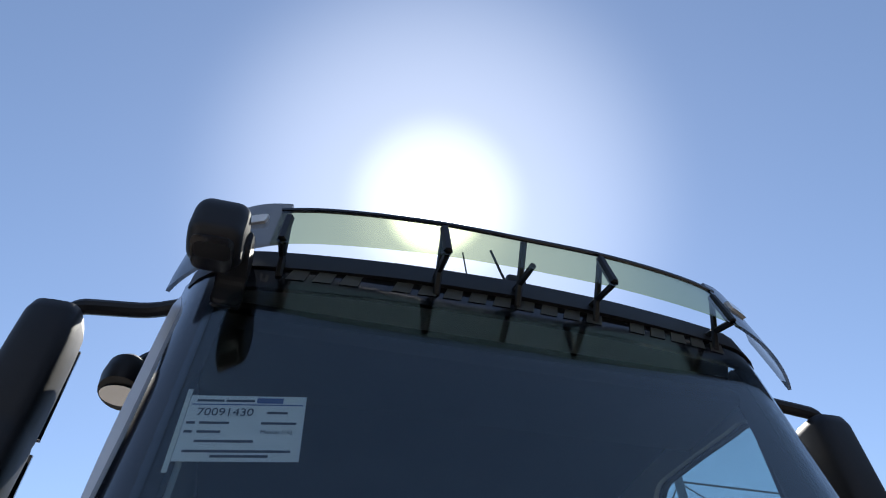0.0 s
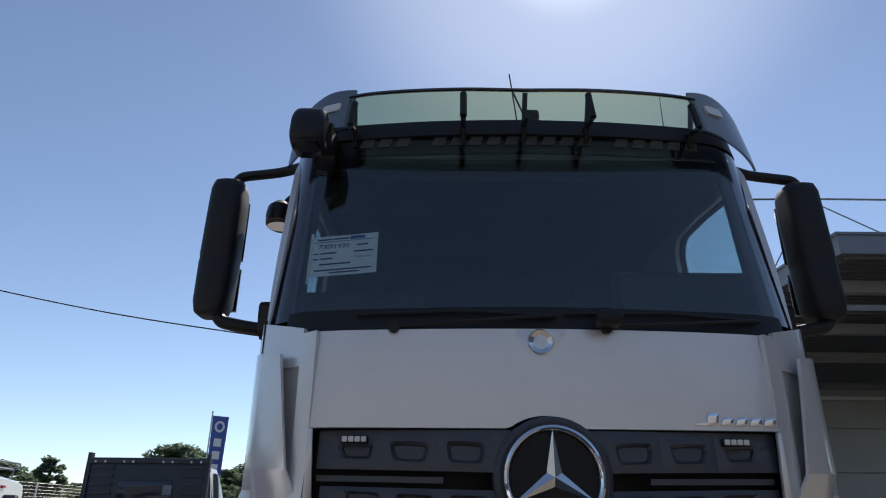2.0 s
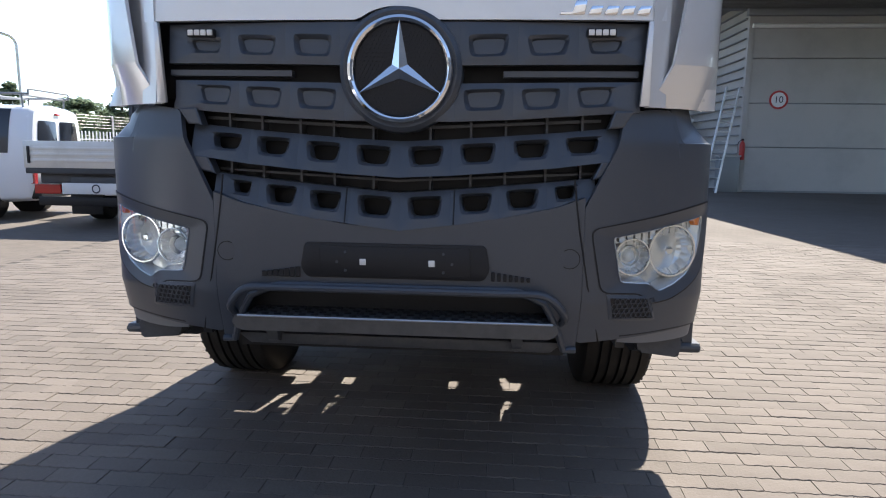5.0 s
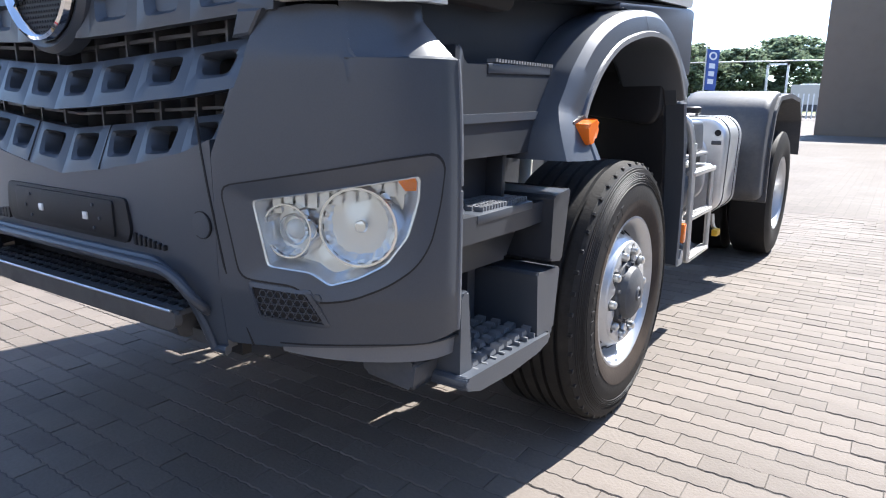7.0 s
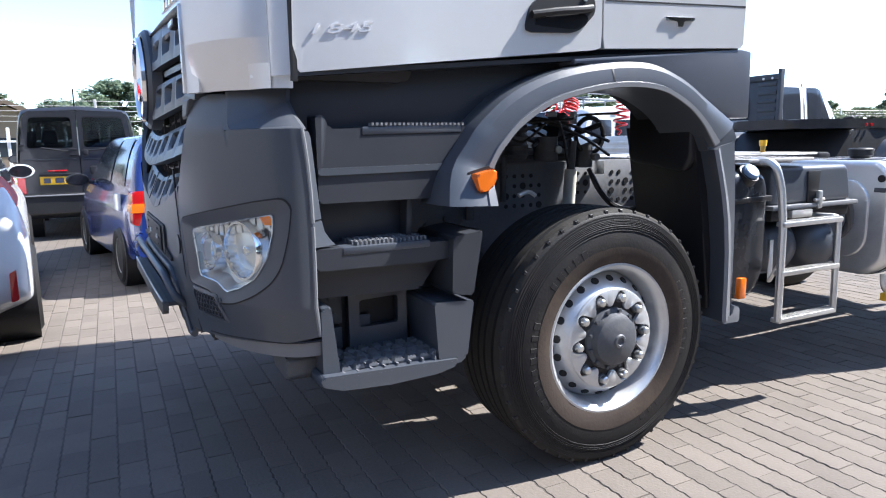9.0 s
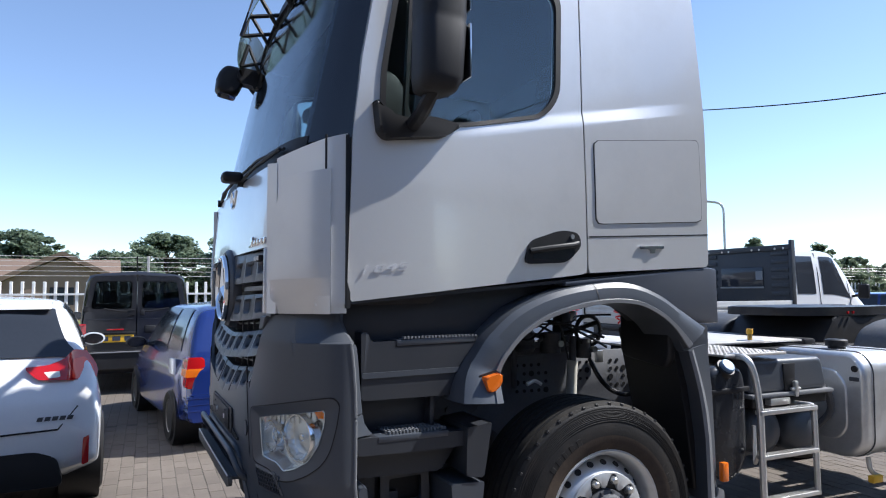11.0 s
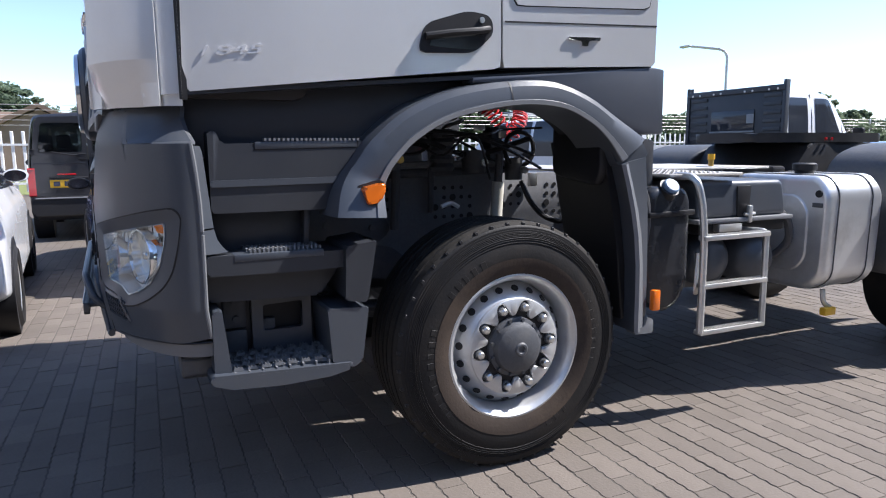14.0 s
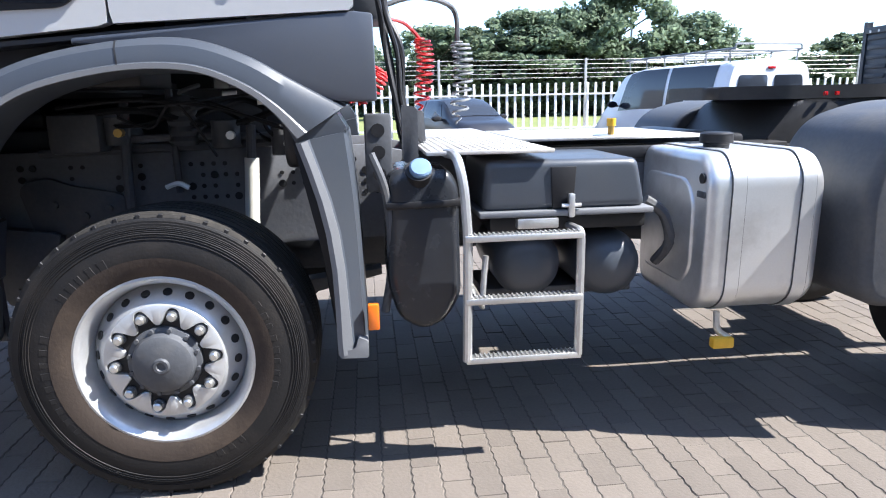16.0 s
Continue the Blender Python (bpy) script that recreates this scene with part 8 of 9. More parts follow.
def hatch_extras(c, at):
    rows = []
    for u in np.linspace(0.205, 0.475, 9):
        half = [at(u, v) for v in (4.06, 4.2, 4.4, 4.6, 4.8, 5.0)]
        rows.append([Vector((-u + 0.008, w, z + 0.009)) for w, z in half] + [Vector((-u + 0.008, -w, z + 0.009)) for w, z in half[-2::-1]])
    part("rear_window", grid(rows), DARKG, c)
    part("roof_spoiler", prism([(-0.62, 1.435), (-0.40, 1.395), (-0.385, 1.37), (-0.55, 1.40)], "y", -0.56, 0.56, 0.008), CARWHITE, c)
    for sd in (1, -1):
        def wrap(u, v, d):
            return Vector((d - 0.03 - 0.75 * max(0, v - 0.87) - 0.95 * max(0, u - 0.66) ** 1.2, sd * u, v))
        lampb = part("rear_lamp", plate(rounded([(0.41, 0.998), (0.55, 1.005), (0.64, 1.04), (0.70, 1.10), (0.78, 1.085), (0.835, 1.0), (0.85, 0.955), (0.84, 0.90), (0.50, 0.918)], 0.015), (0.70, 0.98), wrap, 0.012, 0.09, 8, 90), RED, c, "deep red rear lamp wrapped round the corner")
        part("bright_section", plate(rounded([(0.69, 0.915), (0.70, 1.04), (0.765, 1.05), (0.815, 0.99), (0.825, 0.95), (0.815, 0.915)], 0.015), (0.76, 0.98), wrap, 0.0145, 0.004, 4, 50), REDBRIGHT, lampb, "brighter red lens section")
        part("clear_strip", plate([(0.53, 0.965), (0.62, 0.968), (0.625, 0.93), (0.56, 0.928)], (0.585, 0.947), wrap, 0.0145, 0.004, 3, 40), WHITELENS, lampb)
        part("reflector", prism(rounded([(sd * 0.76, 0.36), (sd * 0.80, 0.37), (sd * 0.80, 0.55), (sd * 0.765, 0.53)], 0.01), "x", -0.06, 0.012, 0.004), RED, c)
    part("lower_bumper", prism(rounded([(-0.66, 0.24), (0.66, 0.24), (0.62, 0.42), (0.5, 0.47), (-0.5, 0.47), (-0.62, 0.42)], 0.04), "x", -0.2, 0.006, 0.01), BLACK, c)
    part("tail_seam", tube([(0.003, -0.62, 0.60), (0.012, 0.0, 0.585), (0.003, 0.62, 0.60), (-0.03, 0.73, 0.74)], 0.006, 6), BLACK, c)
    for i in range(5):
        part("lettering", prism([(0.50 + i * 0.042, 0.66), (0.532 + i * 0.042, 0.66), (0.54 + i * 0.042, 0.685), (0.508 + i * 0.042, 0.685)], "x", -0.05, 0.004), CHASSIS, c)
    number_plate(c, 0.006, 0.0, 0.44)
    part("roof_aerial", prism([(-0.75, 1.44), (-0.62, 1.42), (-0.60, 1.47), (-0.66, 1.50)], "y", -0.02, 0.02, 0.005), CHASSIS, c)
    wing_mirror(c, 2.11, 0.74, 1.06, CARWHITE, 0.82)


car("hatchback", "white five-door hatchback parked on the paving", CARWHITE, HATCH, 4.28, (0.72, 3.35), 0.315, Matrix.Translation((-1.5, -1.55, 0)) @ Matrix.Rotation(radians(5.5), 4, "Z") @ Matrix.Diagonal((1, 1.055, 1.05, 1)), "parked cars", hatch_extras, side_windows=((0.62, 1.45, (0.0, 0.12, 0.0, 0.0)), (1.52, 2.5, (0.0, 0.0, -0.25, 0.15))))

# small blue car
BLUE = [(0.0, (0.5, 0.70, 0.74, 0.70, 0.62, 0.0), (0.32, 0.36, 0.52, 0.70, 0.80, 0.82)),
        (0.06, (0.58, 0.77, 0.78, 0.75, 0.68, 0.0), (0.26, 0.34, 0.58, 0.88, 0.96, 0.98)),
        (0.30, (0.62, 0.80, 0.81, 0.76, 0.58, 0.0), (0.22, 0.30, 0.64, 0.92, 1.36, 1.42)),
        (0.60, (0.64, 0.81, 0.82, 0.77, 0.57, 0.0), (0.2, 0.28, 0.66, 0.92, 1.40, 1.46)),
        (1.7, (0.64, 0.82, 0.82, 0.78, 0.57, 0.0), (0.18, 0.26, 0.66, 0.90, 1.40, 1.46)),
        (2.2, (0.64, 0.82, 0.82, 0.78, 0.60, 0.0), (0.18, 0.26, 0.66, 0.88, 1.25, 1.30)),
        (2.65, (0.64, 0.81, 0.81, 0.76, 0.66, 0.0), (0.18, 0.26, 0.64, 0.86, 0.96, 0.98)),
        (3.2, (0.6, 0.78, 0.78, 0.70, 0.5, 0.0), (0.18, 0.26, 0.56, 0.74, 0.82, 0.84)),
        (3.5, (0.4, 0.6, 0.6, 0.5, 0.3, 0.0), (0.22, 0.3, 0.44, 0.55, 0.60, 0.60))]


def blue_extras(c, at):
    for sd in (1, -1):
        lampb = part("rear_lamp", prism(rounded([(sd * 0.60, 0.62), (sd * 0.795, 0.62), (sd * 0.775, 0.92), (sd * 0.62, 0.92)], 0.03), "x", -0.22, -0.008, 0.012), RED, c, "red rear lamp")
        part("amber_strip", prism(rounded([(sd * 0.61, 0.73), (sd * 0.80, 0.73), (sd * 0.79, 0.81), (sd * 0.615, 0.81)], 0.01), "x", -0.2, -0.003, 0.004), AMBER, lampb)
    part("rear_bumper", prism(rounded([(-0.78, 0.30), (0.78, 0.30), (0.78, 0.56), (-0.78, 0.56)], 0.05), "x", -0.3, 0.05, 0.03), CARBLUE, c)
    for z in (0.40, 0.46, 0.52):
        part("bumper_rib", box(-0.4, 0.053, -0.79, 0.79, z, z + 0.012, 0.004), CARBLUE, c)
    part("rear_window", grid([[Vector((-u + 0.012, y, z)) for y in np.linspace(-w, w, 7)] for u, z, w in ((0.10, 1.0, 0.60), (0.2, 1.18, 0.56), (0.29, 1.34, 0.52))]), DARKG, c)
    part("filler_flap", box(-0.62, -0.42, -0.835, -0.80, 0.72, 0.88, 0.01), CARWHITE, c)
    wing_mirror(c, 2.25, 0.79, 0.95, BLACK)


car("small_car", "small dark blue hatchback parked on the paving", CARBLUE, BLUE, 3.5, (0.62, 2.95), 0.28, Matrix.Translation((-3.35, 0.78, 0)) @ Matrix.Rotation(radians(9), 4, "Z"), "parked cars", blue_extras, side_windows=((0.42, 1.0, (0.0, 0.1, 0.0, 0.0)), (1.08, 2.15, (0.0, 0.0, -0.2, 0.2))))

# dark van with two rear doors
VAN = [(0.0, (0.70, 0.80, 0.83, 0.82, 0.70, 0.0), (0.38, 0.42, 0.60, 0.95, 1.70, 1.76)),
       (0.06, (0.74, 0.83, 0.85, 0.84, 0.71, 0.0), (0.3, 0.36, 0.62, 0.98, 1.74, 1.81)),
       (1.8, (0.74, 0.85, 0.86, 0.85, 0.71, 0.0), (0.22, 0.3, 0.66, 0.98, 1.76, 1.83)),
       (2.6, (0.74, 0.85, 0.86, 0.84, 0.68, 0.0), (0.22, 0.3, 0.66, 0.96, 1.66, 1.72)),
       (3.2, (0.72, 0.84, 0.85, 0.82, 0.72, 0.0), (0.22, 0.3, 0.66, 0.94, 1.06, 1.08)),
       (3.9, (0.66, 0.8, 0.8, 0.7, 0.5, 0.0), (0.22, 0.3, 0.55, 0.74, 0.82, 0.83)),
       (4.1, (0.5, 0.6, 0.6, 0.5, 0.3, 0.0), (0.25, 0.32, 0.46, 0.56, 0.6, 0.6))]


def van_extras(c, at):
    for sd in (1, -1):
        q = rounded([(sd * 0.075, 1.25), (sd * 0.69, 1.25), (sd * 0.625, 1.655), (sd * 0.075, 1.66)], 0.05)
        mid_ = (0.36 * sd, 1.43)
        edge = rounded([(sd * 0.007, 0.44), (sd * 0.78, 0.46), (sd * 0.822, 0.62), (sd * 0.812, 0.95), (sd * 0.705, 1.66), (sd * 0.64, 1.735), (sd * 0.007, 1.752)], 0.02)
        flat3 = lambda u, v, d: Vector((d, u, v))
        door = part("rear_door", ring(edge, q, mid_, flat3, 0.006, 0.03, 3, 120), CARDARK, c, "dark rear door")
        part("rear_door_window", prism(q, "x", -0.016, -0.010), CARGLASS, door)
        part("door_seal", ring([(mid_[0] + (u - mid_[0]) * 1.05, mid_[1] + (v - mid_[1]) * 1.07) for u, v in q], q, mid_, flat3, 0.010, 0.02, 1, 60), BLACK, door)
        part("door_crease", tube([(0.006, sd * 0.05, 1.10), (0.009, sd * 0.4, 1.095), (0.006, sd * 0.76, 1.10)], 0.006, 6), CARDARK, door)
        part("rear_wiper", tube([(0.02, sd * 0.10, 1.21), (0.035, sd * 0.24, 1.215), (0.03, sd * 0.5, 1.255)], 0.012, 6), BLACK, door)
        part("wiper_motor", box(0.0, 0.04, sd * 0.05, sd * 0.12, 1.15, 1.23, 0.012), BLACK, door)
        part("rear_lamp", box(-0.12, 0.012, sd * 0.765, sd * 0.835, 0.66, 1.02, 0.015), RED, c)
        part("hinge", box(-0.01, 0.03, sd * 0.74, sd * 0.785, 1.22, 1.29, 0.008), BLACK, door)
        seat = part("front_seat", prism(rounded([(-2.1, 0.6), (-1.95, 0.6), (-1.78, 1.28), (-1.90, 1.30)], 0.04), "y", sd * 0.36 - 0.06 - 0.24, sd * 0.36 - 0.06 + 0.24, 0.04), BLACK, c, "dark front seat")
        part("headrest", solid(rounded([(sd * 0.34 - 0.06 - 0.13, 1.31), (sd * 0.34 - 0.06 + 0.13, 1.31), (sd * 0.34 - 0.06 + 0.11, 1.53), (sd * 0.34 - 0.06 - 0.11, 1.53)], 0.06), "x", -1.92, -1.82, 0.03), BLACK, seat)
    part("windscreen", grid([[Vector((-u, y, z)) for y in np.linspace(-w, w, 5)] for u, z, w in ((2.62, 1.73, 0.62), (3.18, 1.09, 0.68))]), CARGLASS, c)
    part("rear_bumper", prism(rounded([(-0.83, 0.38), (0.83, 0.38), (0.83, 0.64), (-0.83, 0.64)], 0.05), "x", -0.2, 0.10, 0.03), BLACK, c)
    part("bumper_trim", tube([(0.06, -0.80, 0.62), (0.11, -0.76, 0.62), (0.115, 0.0, 0.62), (0.11, 0.76, 0.62), (0.06, 0.80, 0.62)], 0.012, 6), LIGHTPLASTIC, c, "pale strip along the bumper")
    part("door_handle", box(0.0, 0.06, 0.12, 0.30, 0.88, 1.0, 0.03), BLACK, c)
    number_plate(c, 0.02, -0.30, 0.815)
    part("plate_light", box(0.005, 0.05, -0.56, -0.02, 0.885, 0.91, 0.008), BLACK, c)
    part("brake_light", box(0.005, 0.025, -0.45, -0.19, 0.935, 0.955, 0.004), RED, c)
    part("tow_ball", tube(bend([(0.0, 0.25, 0.34), (0.16, 0.25, 0.32), (0.18, 0.25, 0.42)], 0.04), 0.022, 8), NUT, c)
    part("load_floor", box(-1.6, -0.1, -0.7, 0.7, 0.6, 0.65), BLACK, c)
    part("roof_aerial", cyl((-0.3, 0.0, 1.82), (-0.25, 0.0, 2.05), 0.012, 6), BLACK, c)
    wing_mirror(c, 2.75, 0.86, 1.08, BLACK)


car("small_van", "dark panel van with two rear doors parked by the fence", CARDARK, VAN, 4.1, (0.75, 3.3), 0.30, Matrix.Translation((-7.75, -0.51, 0)) @ Matrix.Rotation(radians(3), 4, "Z") @ Matrix.Diagonal((1, 0.93, 1.05, 1)), "parked cars", van_extras, see_through=True)

# white van with a roof rack
BIGV = [(0.0, (0.74, 0.86, 0.90, 0.90, 0.74, 0.0), (0.40, 0.45, 0.65, 1.05, 1.84, 1.92)),
        (0.08, (0.78, 0.90, 0.93, 0.92, 0.75, 0.0), (0.32, 0.38, 0.66, 1.08, 1.88, 1.96)),
        (2.6, (0.78, 0.92, 0.93, 0.92, 0.75, 0.0), (0.25, 0.33, 0.68, 1.06, 1.9, 1.98)),
        (3.5, (0.78, 0.92, 0.93, 0.9, 0.74, 0.0), (0.25, 0.33, 0.68, 1.02, 1.80, 1.88)),
        (4.2, (0.76, 0.9, 0.91, 0.88, 0.8, 0.0), (0.25, 0.33, 0.68, 1.0, 1.14, 1.17)),
        (4.8, (0.6, 0.8, 0.82, 0.7, 0.5, 0.0), (0.28, 0.35, 0.6, 0.8, 0.88, 0.9))]


def rack_extras(c, at):
    for sd in (1, -1):
        part("rear_window", prism(rounded([(sd * 0.06, 1.16), (sd * 0.74, 1.16), (sd * 0.66, 1.68), (sd * 0.08, 1.68)], 0.05), "x", -0.02, 0.014, 0.004), DARKG, c)
        part("rear_lamp", box(-0.1, 0.014, sd * 0.84, sd * 0.91, 0.62, 1.0, 0.015), RED, c)
        part("rack_rail", cyl((-0.1, sd * 0.72, 2.12), (-3.6, sd * 0.72, 2.12), 0.02, 8), STEEL, c)
    part("rear_bumper", prism(rounded([(-0.9, 0.36), (0.9, 0.36), (0.9, 0.58), (-0.9, 0.58)], 0.05), "x", -0.2, 0.1, 0.03), BLACK, c)
    for k in range(6):
        part("rack_bar", cyl((-0.2 - k * 0.65, -0.74, 2.10), (-0.2 - k * 0.65, 0.74, 2.10), 0.018, 8), STEEL, c)
        for sd in (1, -1):
            part("rack_foot", cyl((-0.2 - k * 0.65, sd * 0.7, 1.86), (-0.2 - k * 0.65, sd * 0.72, 2.12), 0.015, 6), STEEL, c)
    part("rack_hoop", tube(bend([(-0.1, -0.7, 2.1), (-0.1, -0.7, 2.2), (-0.1, 0.7, 2.2), (-0.1, 0.7, 2.1)], 0.08), 0.016, 8), STEEL, c)
    part("brake_light", box(0.0, 0.02, -0.08, 0.08, 1.78, 1.82, 0.006), RED, c)
    wing_mirror(c, 3.6, 0.92, 1.2, BLACK)


car("rack_van", "white van with a black roof rack", CARWHITE, BIGV, 4.8, (0.95, 3.85), 0.32, Matrix.Translation((-7.75, 9.4, 0)) @ Matrix.Rotation(radians(9), 4, "Z") @ Matrix.Diagonal((1, 1, 1.02, 1)), "parked cars", rack_extras, side_windows=((0.35, 1.75, (0.05, 0.0, 0.0, 0.0)), (1.85, 3.45, (0.0, 0.0, -0.15, 0.2))))
def saloon_extras(c, at):
    rows = []
    for u in np.linspace(1.95, 2.6, 9):
        half = [at(u, v) for v in (4.04, 4.2, 4.4, 4.6, 4.8, 5.0)]
        rows.append([Vector((-u - 0.006, w, z + 0.01)) for w, z in half] + [Vector((-u - 0.006, -w, z + 0.01)) for w, z in half[-2::-1]])
    part("windscreen", grid(rows), DARKG, c)
    for sd in (1, -1):
        part("headlight", solid(rounded([(sd * 0.42, 0.60), (sd * 0.66, 0.60), (sd * 0.68, 0.70), (sd * 0.46, 0.70)], 0.02), "x", -3.46, -3.2, 0.01), WHITELENS, c, "clear headlight")
    wing_mirror(c, 2.3, 0.79, 0.95, BLACK)


car("dark_saloon", "dark car parked in front of the fence", CARDARK, BLUE, 3.5, (0.62, 2.95), 0.28, Matrix.Translation((-15.9, 4.25, 0)) @ Matrix.Rotation(radians(196), 4, "Z") @ Matrix.Diagonal((1.1, 1.02, 1.0, 1)), "parked cars", saloon_extras, side_windows=((0.42, 1.0, (0, 0.1, 0, 0)), (1.08, 2.15, (0, 0, -0.2, 0.2))))
car("blue_saloon", "blue car parked far down the yard", CARBLUE, BLUE, 3.5, (0.62, 2.95), 0.28, Matrix.Translation((-9.0, 22.0, 0)) @ Matrix.Rotation(radians(20), 4, "Z"), "parked cars", None, side_windows=((0.42, 1.0, (0, 0.1, 0, 0)), (1.08, 2.15, (0, 0, -0.2, 0.2))))

# flatbed truck
fb_ = thing("flatbed_truck", "white crew-cab flatbed with aluminium drop sides and a dark headboard", "truck", at=Matrix.Translation((-5.82, 7.4, 0)))
BED = material("headboard_paint", (0.035, 0.042, 0.052), 0.5, vary=0.15, stain=(0.08, 0.08, 0.08))
part("bed_floor", box(-1.12, 1.12, 0.02, 3.1, 0.86, 0.95, 0.01), BED, fb_)
tailg = part("tailgate", box(-1.12, 1.12, 0.0, 0.03, 0.95, 1.36, 0.006), SHEETAL, fb_, "worn aluminium tailgate")
for z in (1.04, 1.13, 1.22):
    part("tail_rib", box(-1.08, 1.08, -0.008, 0.0, z, z + 0.05, 0.004), SHEETAL, tailg)
for x in (-1.05, 1.03):
    part("tail_latch", box(x, x + 0.04, -0.02, 0.0, 1.02, 1.28, 0.006), BLACK, tailg)
for sd in (1, -1):
    ds = part("drop_side", box(sd * 1.10, sd * 1.13, 0.04, 3.05, 0.95, 1.36, 0.006), SHEETAL, fb_, "ribbed aluminium drop side")
    for z in (1.0, 1.08, 1.16, 1.24):
        part("side_rib", box(sd * 1.13, sd * 1.14, 0.08, 3.0, z, z + 0.045, 0.004), SHEETAL, ds)
    part("rear_lamp", box(sd * 0.60, sd * 1.0, 0.05, 0.12, 0.56, 0.68, 0.01), RED, fb_)
    part("rear_tyre", lathe([(-0.14, 0.2), (-0.15, 0.32), (-0.12, 0.375), (0.12, 0.375), (0.15, 0.32), (0.14, 0.2)], 32, "x", (sd * 0.84, 1.55, 0.375)), RUBBER, fb_)
    part("front_tyre", lathe([(-0.1, 0.2), (-0.11, 0.3), (-0.09, 0.345), (0.09, 0.345), (0.11, 0.3), (0.1, 0.2)], 32, "x", (sd * 0.84, 4.9, 0.345)), RUBBER, fb_)
    part("front_rim", lathe([(sd * 0.07, 0.0), (sd * 0.08, 0.12), (sd * 0.1, 0.21)], 24, "x", (sd * 0.86, 4.9, 0.345)), ALU, fb_)
    part("step_rail", box(sd * 0.7, sd * 0.95, 1.75, 2.6, 0.4, 0.46, 0.01), ALU, fb_)
hb = part("headboard", box(-1.12, 1.12, 3.08, 3.14, 0.95, 2.38, 0.01), BED, fb_, "dark ribbed headboard with a window")
for z in (1.15, 1.3, 1.45, 1.6, 1.75, 1.9, 2.05, 2.2):
    for x0, x1 in ((-1.05, -0.62), (0.68, 1.05)):
        part("headboard_rib", box(x0, x1, 3.06, 3.08, z, z + 0.07, 0.006), BED, hb)
part("headboard_window", box(-0.5, 0.5, 3.06, 3.08, 1.62, 2.0, 0.01), DARKG, hb)
part("window_grille", box(0.34, 0.5, 3.05, 3.06, 1.75, 1.92, 0.0), STEEL, hb)
part("window_rail", box(-0.52, 0.52, 3.045, 3.06, 1.585, 1.62, 0.004), STEEL, hb)
part("headboard_top", box(-1.12, 1.12, 3.04, 3.16, 2.30, 2.40, 0.01), BED, hb)
for x in (-0.98, -0.8, -0.45, -0.28, 0.28, 0.45, 0.8, 0.98):
    part("lashing_hole", cyl((x, 3.035, 2.33), (x, 3.04, 2.33), 0.022, 10), WHITELENS, hb)
for sd in (1, -1):
    part("headboard_post", box(sd * 1.08, sd * 1.14, 3.05, 3.15, 0.95, 2.48, 0.008), BED, hb)
part("number_board", box(-0.56, 0.56, 0.04, 0.06, 0.55, 0.72, 0.004), WHITEP, fb_)
part("round_mark", lathe([(0.03, 0.05), (0.026, 0.06), (0.03, 0.07)], 20, "y", (0, 0.0, 0.635)), INK, fb_)
# added black sheets, standing in for the deep shadow round the rear tyres
for sd in (1, -1):
    part("mud_flap", box(sd * 0.52, sd * 1.06, 0.98, 1.0, 0.14, 0.70, 0.004), BLACK, fb_)
part("rear_underrun", box(-1.0, 1.0, 0.10, 0.16, 0.36, 0.50, 0.01), BLACK, fb_)
part("chassis_beam", box(-0.45, 0.45, 0.1, 5.8, 0.55, 0.82, 0.02), CHASSIS, fb_)
# added dark box that fills the shadow under the bed
part("underframe", box(-0.98, 0.98, 0.15, 3.0, 0.70, 0.858, 0.02), CHASSIS, fb_)
for sd in (1, -1):
    part("tool_box", box(sd * 0.55, sd * 1.0, 2.2, 3.0, 0.42, 0.70, 0.03), BLACK, fb_)
CABS = [(0.0, (0.8, 0.96, 0.97, 0.95, 0.80, 0.0), (0.45, 0.55, 0.9, 1.35, 2.2, 2.3)), (0.15, (0.82, 0.97, 0.98, 0.96, 0.82, 0.0), (0.4, 0.5, 0.9, 1.35, 2.28, 2.37)), (1.6, (0.82, 0.98, 0.99, 0.96, 0.82, 0.0), (0.35, 0.45, 0.9, 1.33, 2.28, 2.38)), (2.1, (0.82, 0.98, 0.99, 0.95, 0.78, 0.0), (0.35, 0.45, 0.9, 1.3, 2.1, 2.18)), (2.75, (0.82, 0.97, 0.98, 0.93, 0.82, 0.0), (0.35, 0.45, 0.9, 1.25, 1.42, 1.45)), (3.3, (0.76, 0.92, 0.92, 0.82, 0.66, 0.0), (0.35, 0.45, 0.8, 1.02, 1.12, 1.14)), (3.4, (0.6, 0.8, 0.8, 0.7, 0.5, 0.0), (0.4, 0.5, 0.7, 0.9, 0.95, 0.95))]
atc = car_body(CABS)
M_ = Matrix.Translation((0, 3.2, 0)) @ Matrix.Rotation(radians(-90), 4, "Z") @ Matrix.Diagonal((0.76, 1, 1, 1))
rows = []
for u in [3.4 * i / 40 for i in range(41)]:
    half = [atc(u, 5 * j / 20) for j in range(21)]
    rows.append([Vector((-u, w, z)) for w, z in half] + [Vector((-u, -w, z)) for w, z in half[::-1][1:]])
cabm = part("cab", grid(rows, closed_v=True, cap=True), CARWHITE, fb_, "white crew cab", smooth=50, at=M_)
for u0, u1, tp in ((0.30, 0.98, (0, 0.03, 0, 0.0)), (1.25, 2.25, (0, 0.0, -0.1, 0.45))):
    for rws in patch(atc, u0, u1, 3.16, 3.82, 0.006, taper=tp):
        part("side_window", grid(rws), DARKG, cabm)
for u in (1.12, 2.3):
    for sd in (1, -1):
        part("door_gap", tube([(-u, sd * (atc(u, v)[0] + 0.002), atc(u, v)[1]) for v in (1.5, 2, 2.5, 3, 3.5, 3.95)], 0.008, 6), BLACK, cabm)
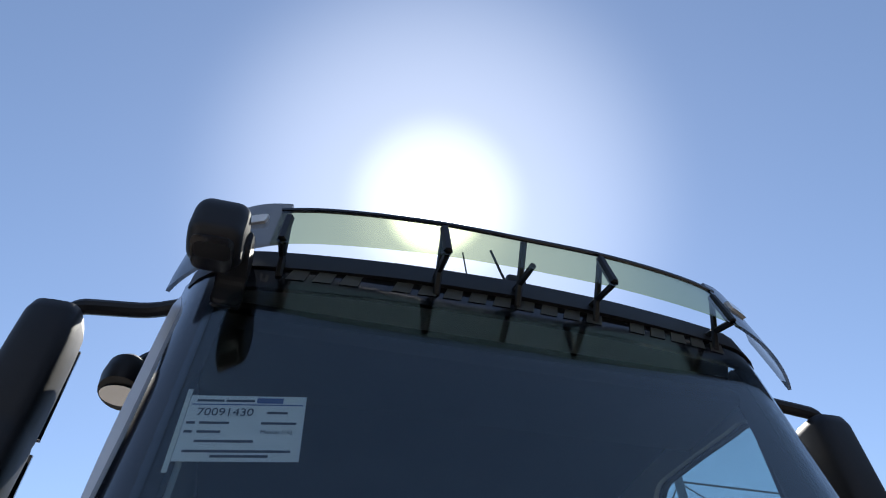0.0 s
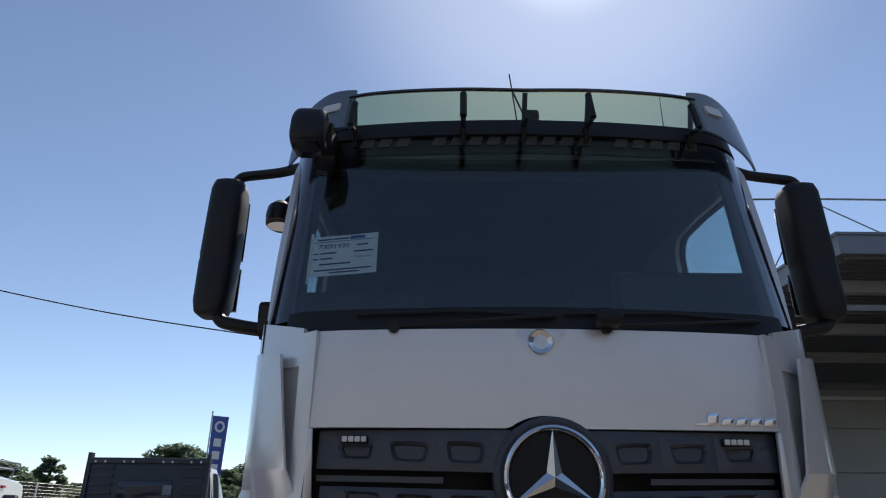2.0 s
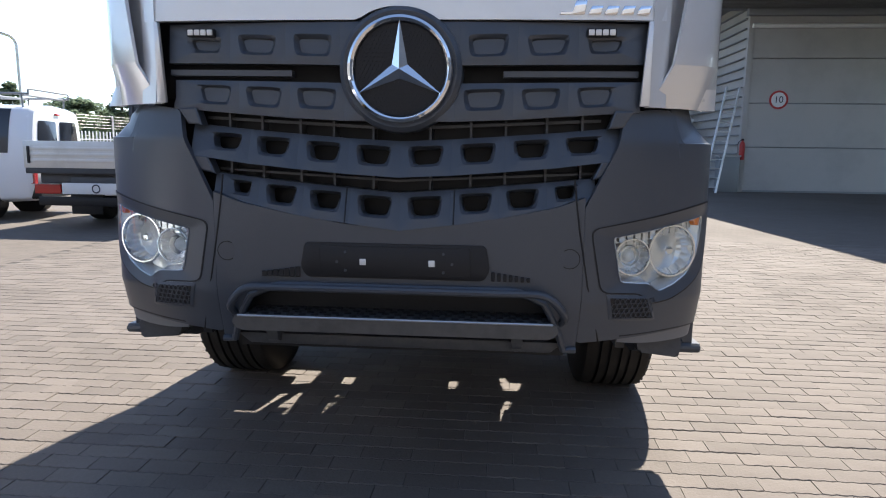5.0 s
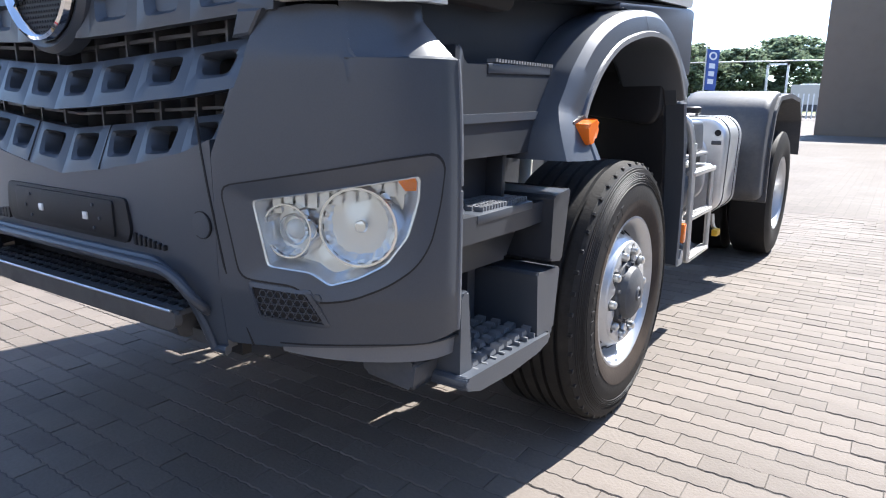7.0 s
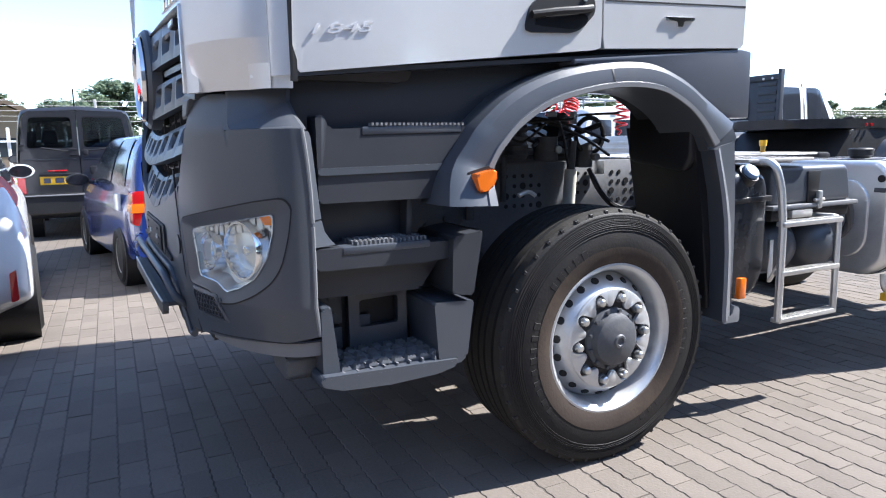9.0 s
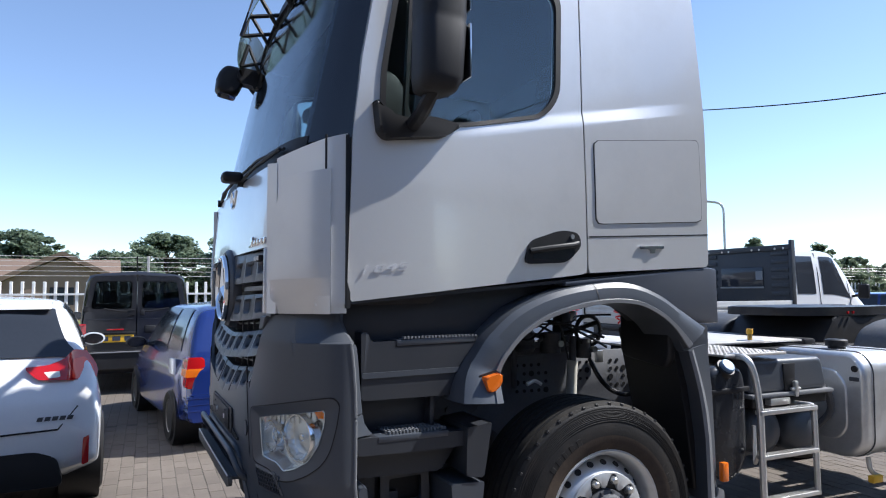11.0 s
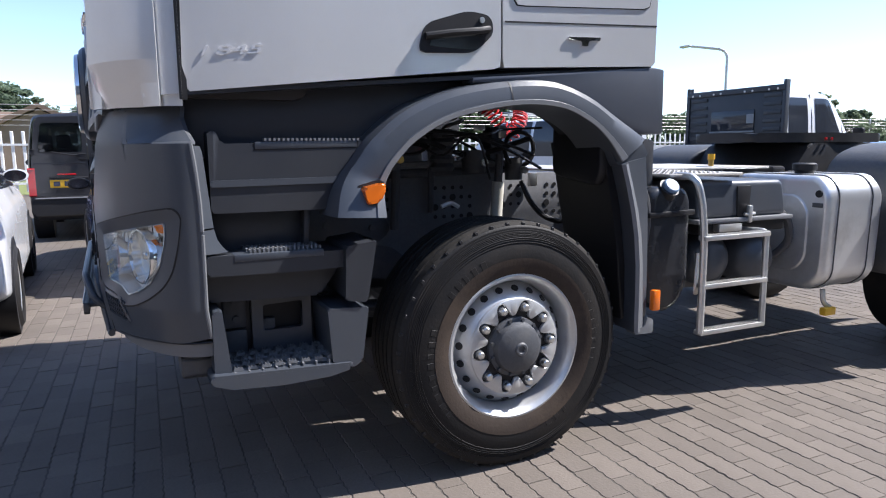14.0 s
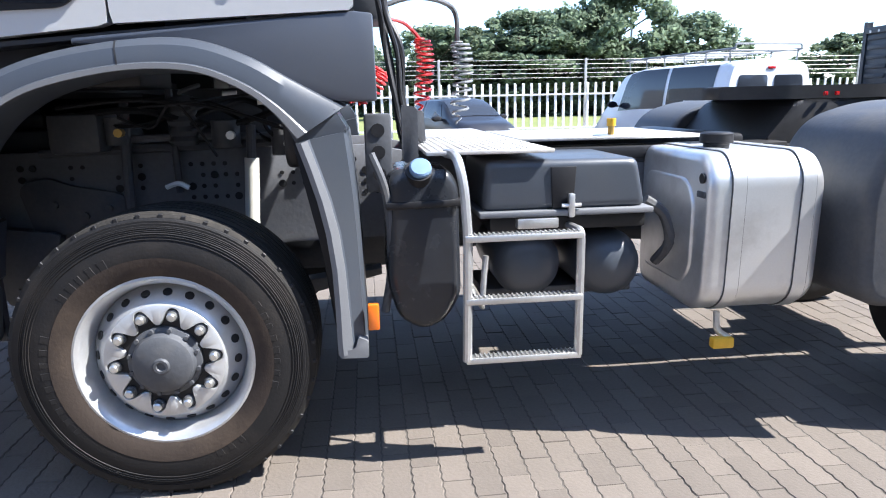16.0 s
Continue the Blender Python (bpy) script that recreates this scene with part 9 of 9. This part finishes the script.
for u in (0.75, 1.25):
    for sd in (1, -1):
        part("door_handle", box(-u - 0.08, -u + 0.08, sd * 0.985, sd * 1.005, 1.18, 1.22, 0.008), BLACK, cabm)
for sd in (1, -1):
    part("door_mirror", box(-2.5, -2.38, sd * 1.05, sd * 1.25, 1.38, 1.66, 0.03, 3), BLACK, cabm)
    part("mirror_arm", cyl((-2.42, sd * 0.92, 1.42), (-2.44, sd * 1.1, 1.45), 0.025, 8), BLACK, cabm)

# far vehicles at the end of the yard
LORRY = material("lorry_paint", (0.5, 0.48, 0.42), 0.5, vary=0.1)
lo = thing("tipper_lorry", "pale tipper lorry far down the yard", "truck", at=Matrix.Translation((-5.6, 66, 0)))
part("tipper_body", prism(rounded([(-1.2, 1.1), (1.2, 1.1), (1.25, 2.8), (-1.25, 2.8)], 0.05), "y", 0, 5, 0.03), LORRY, lo)
part("lorry_frame", box(-1.0, 1.0, 0.2, 6.5, 0.5, 1.1, 0.05), CHASSIS, lo)
part("lorry_cab", box(-1.2, 1.2, 5.2, 7.0, 0.8, 3.0, 0.1, 3), WHITEP, lo)
for y in (0.9, 2.2, 6.0):
    for sd in (1, -1):
        part("lorry_wheel", cyl((sd * 0.9, y, 0.5), (sd * 1.2, y, 0.5), 0.5, 20), RUBBER, lo)
car("far_van", "white delivery van far down the yard", CARWHITE, BIGV, 4.8, (0.95, 3.85), 0.34, Matrix.Translation((0.2, 48.0, 0)) @ Matrix.Rotation(radians(-78), 4, "Z") @ Matrix.Diagonal((1.1, 1.05, 1.2, 1)), "parked cars", rack_extras)

# ---- paving bricks ----
BL, BW = 0.2185, 0.1077
def paver():
    bm = bmesh.new()
    a, b, e = BL / 2, BW / 2, 0.0035
    ripple = [(-a + a * k / 4, 0.0032 * (-1) ** k) for k in range(9)]
    lo = [(x, -b + w) for x, w in ripple] + [(x, b + w) for x, w in ripple[::-1]]
    low = [bm.verts.new((x, y, -0.02)) for x, y in lo]
    mid = [bm.verts.new((x, y, -0.004)) for x, y in lo]
    top = [bm.verts.new((x * (1 - 0.4 * e / a), y * (1 - 1.1 * e / b), 0.0)) for x, y in lo]
    k = len(lo)
    for i in range(k):
        j = (i + 1) % k
        bm.faces.new((low[i], low[j], mid[j], mid[i]))
        bm.faces.new((mid[i], mid[j], top[j], top[i]))
    bm.faces.new(top)
    bmesh.ops.recalc_face_normals(bm, faces=bm.faces)
    me = bpy.data.meshes.new("paver")
    bm.to_mesh(me)
    bm.free()
    me.materials.append(PAVER)
    return me


pv = paver()
base_v = np.array([v.co[:] for v in pv.vertices])
base_f = [tuple(p.vertices) for p in pv.polygons]
yard = thing("brick_paving", "pale worn paving bricks in running bond", "paving", kind="structure")
rnd = random.Random(8)
allv, allf = [], []
count = 0
ny, nx = int((NY1 - NY0) / 0.11), int((NX1 - NX0) / 0.22)
for j in range(ny):
    for i in range(nx):
        x, y = NX0 + 0.11 + i * 0.22 + (0.11 if j % 2 else 0), NY0 + 0.055 + j * 0.11
        dz, rz, tx, ty = rnd.uniform(-0.0025, 0.0015), rnd.uniform(-0.012, 0.012), rnd.uniform(-0.006, 0.006), rnd.uniform(-0.01, 0.01)
        near = 1.30 < x < 2.9 and 0.0 < y < 4.4
        if near and count < 300:
            ob = new("brick", pv)
            ob.parent = yard
            ob.location, ob.rotation_euler = (x, y, dz), (ty, tx, rz)
            count += 1
        else:
            v = base_v.copy()
            v[:, 2] += dz + v[:, 0] * -tx + v[:, 1] * ty
            c, s = math.cos(rz), math.sin(rz)
            q = np.c_[x + v[:, 0] * c - v[:, 1] * s, y + v[:, 0] * s + v[:, 1] * c, v[:, 2]]
            o = len(allv) * len(base_v)
            allv.append(q)
            allf += [tuple(k + o for k in f) for f in base_f]
me = bpy.data.meshes.new("brick_field")
me.from_pydata(np.concatenate(allv).tolist(), [], allf)
me.materials.append(PAVER)
bf = new("brick_field", me)
bf.parent = yard
tagged(bf, "pale worn paving bricks", kind="stuff")
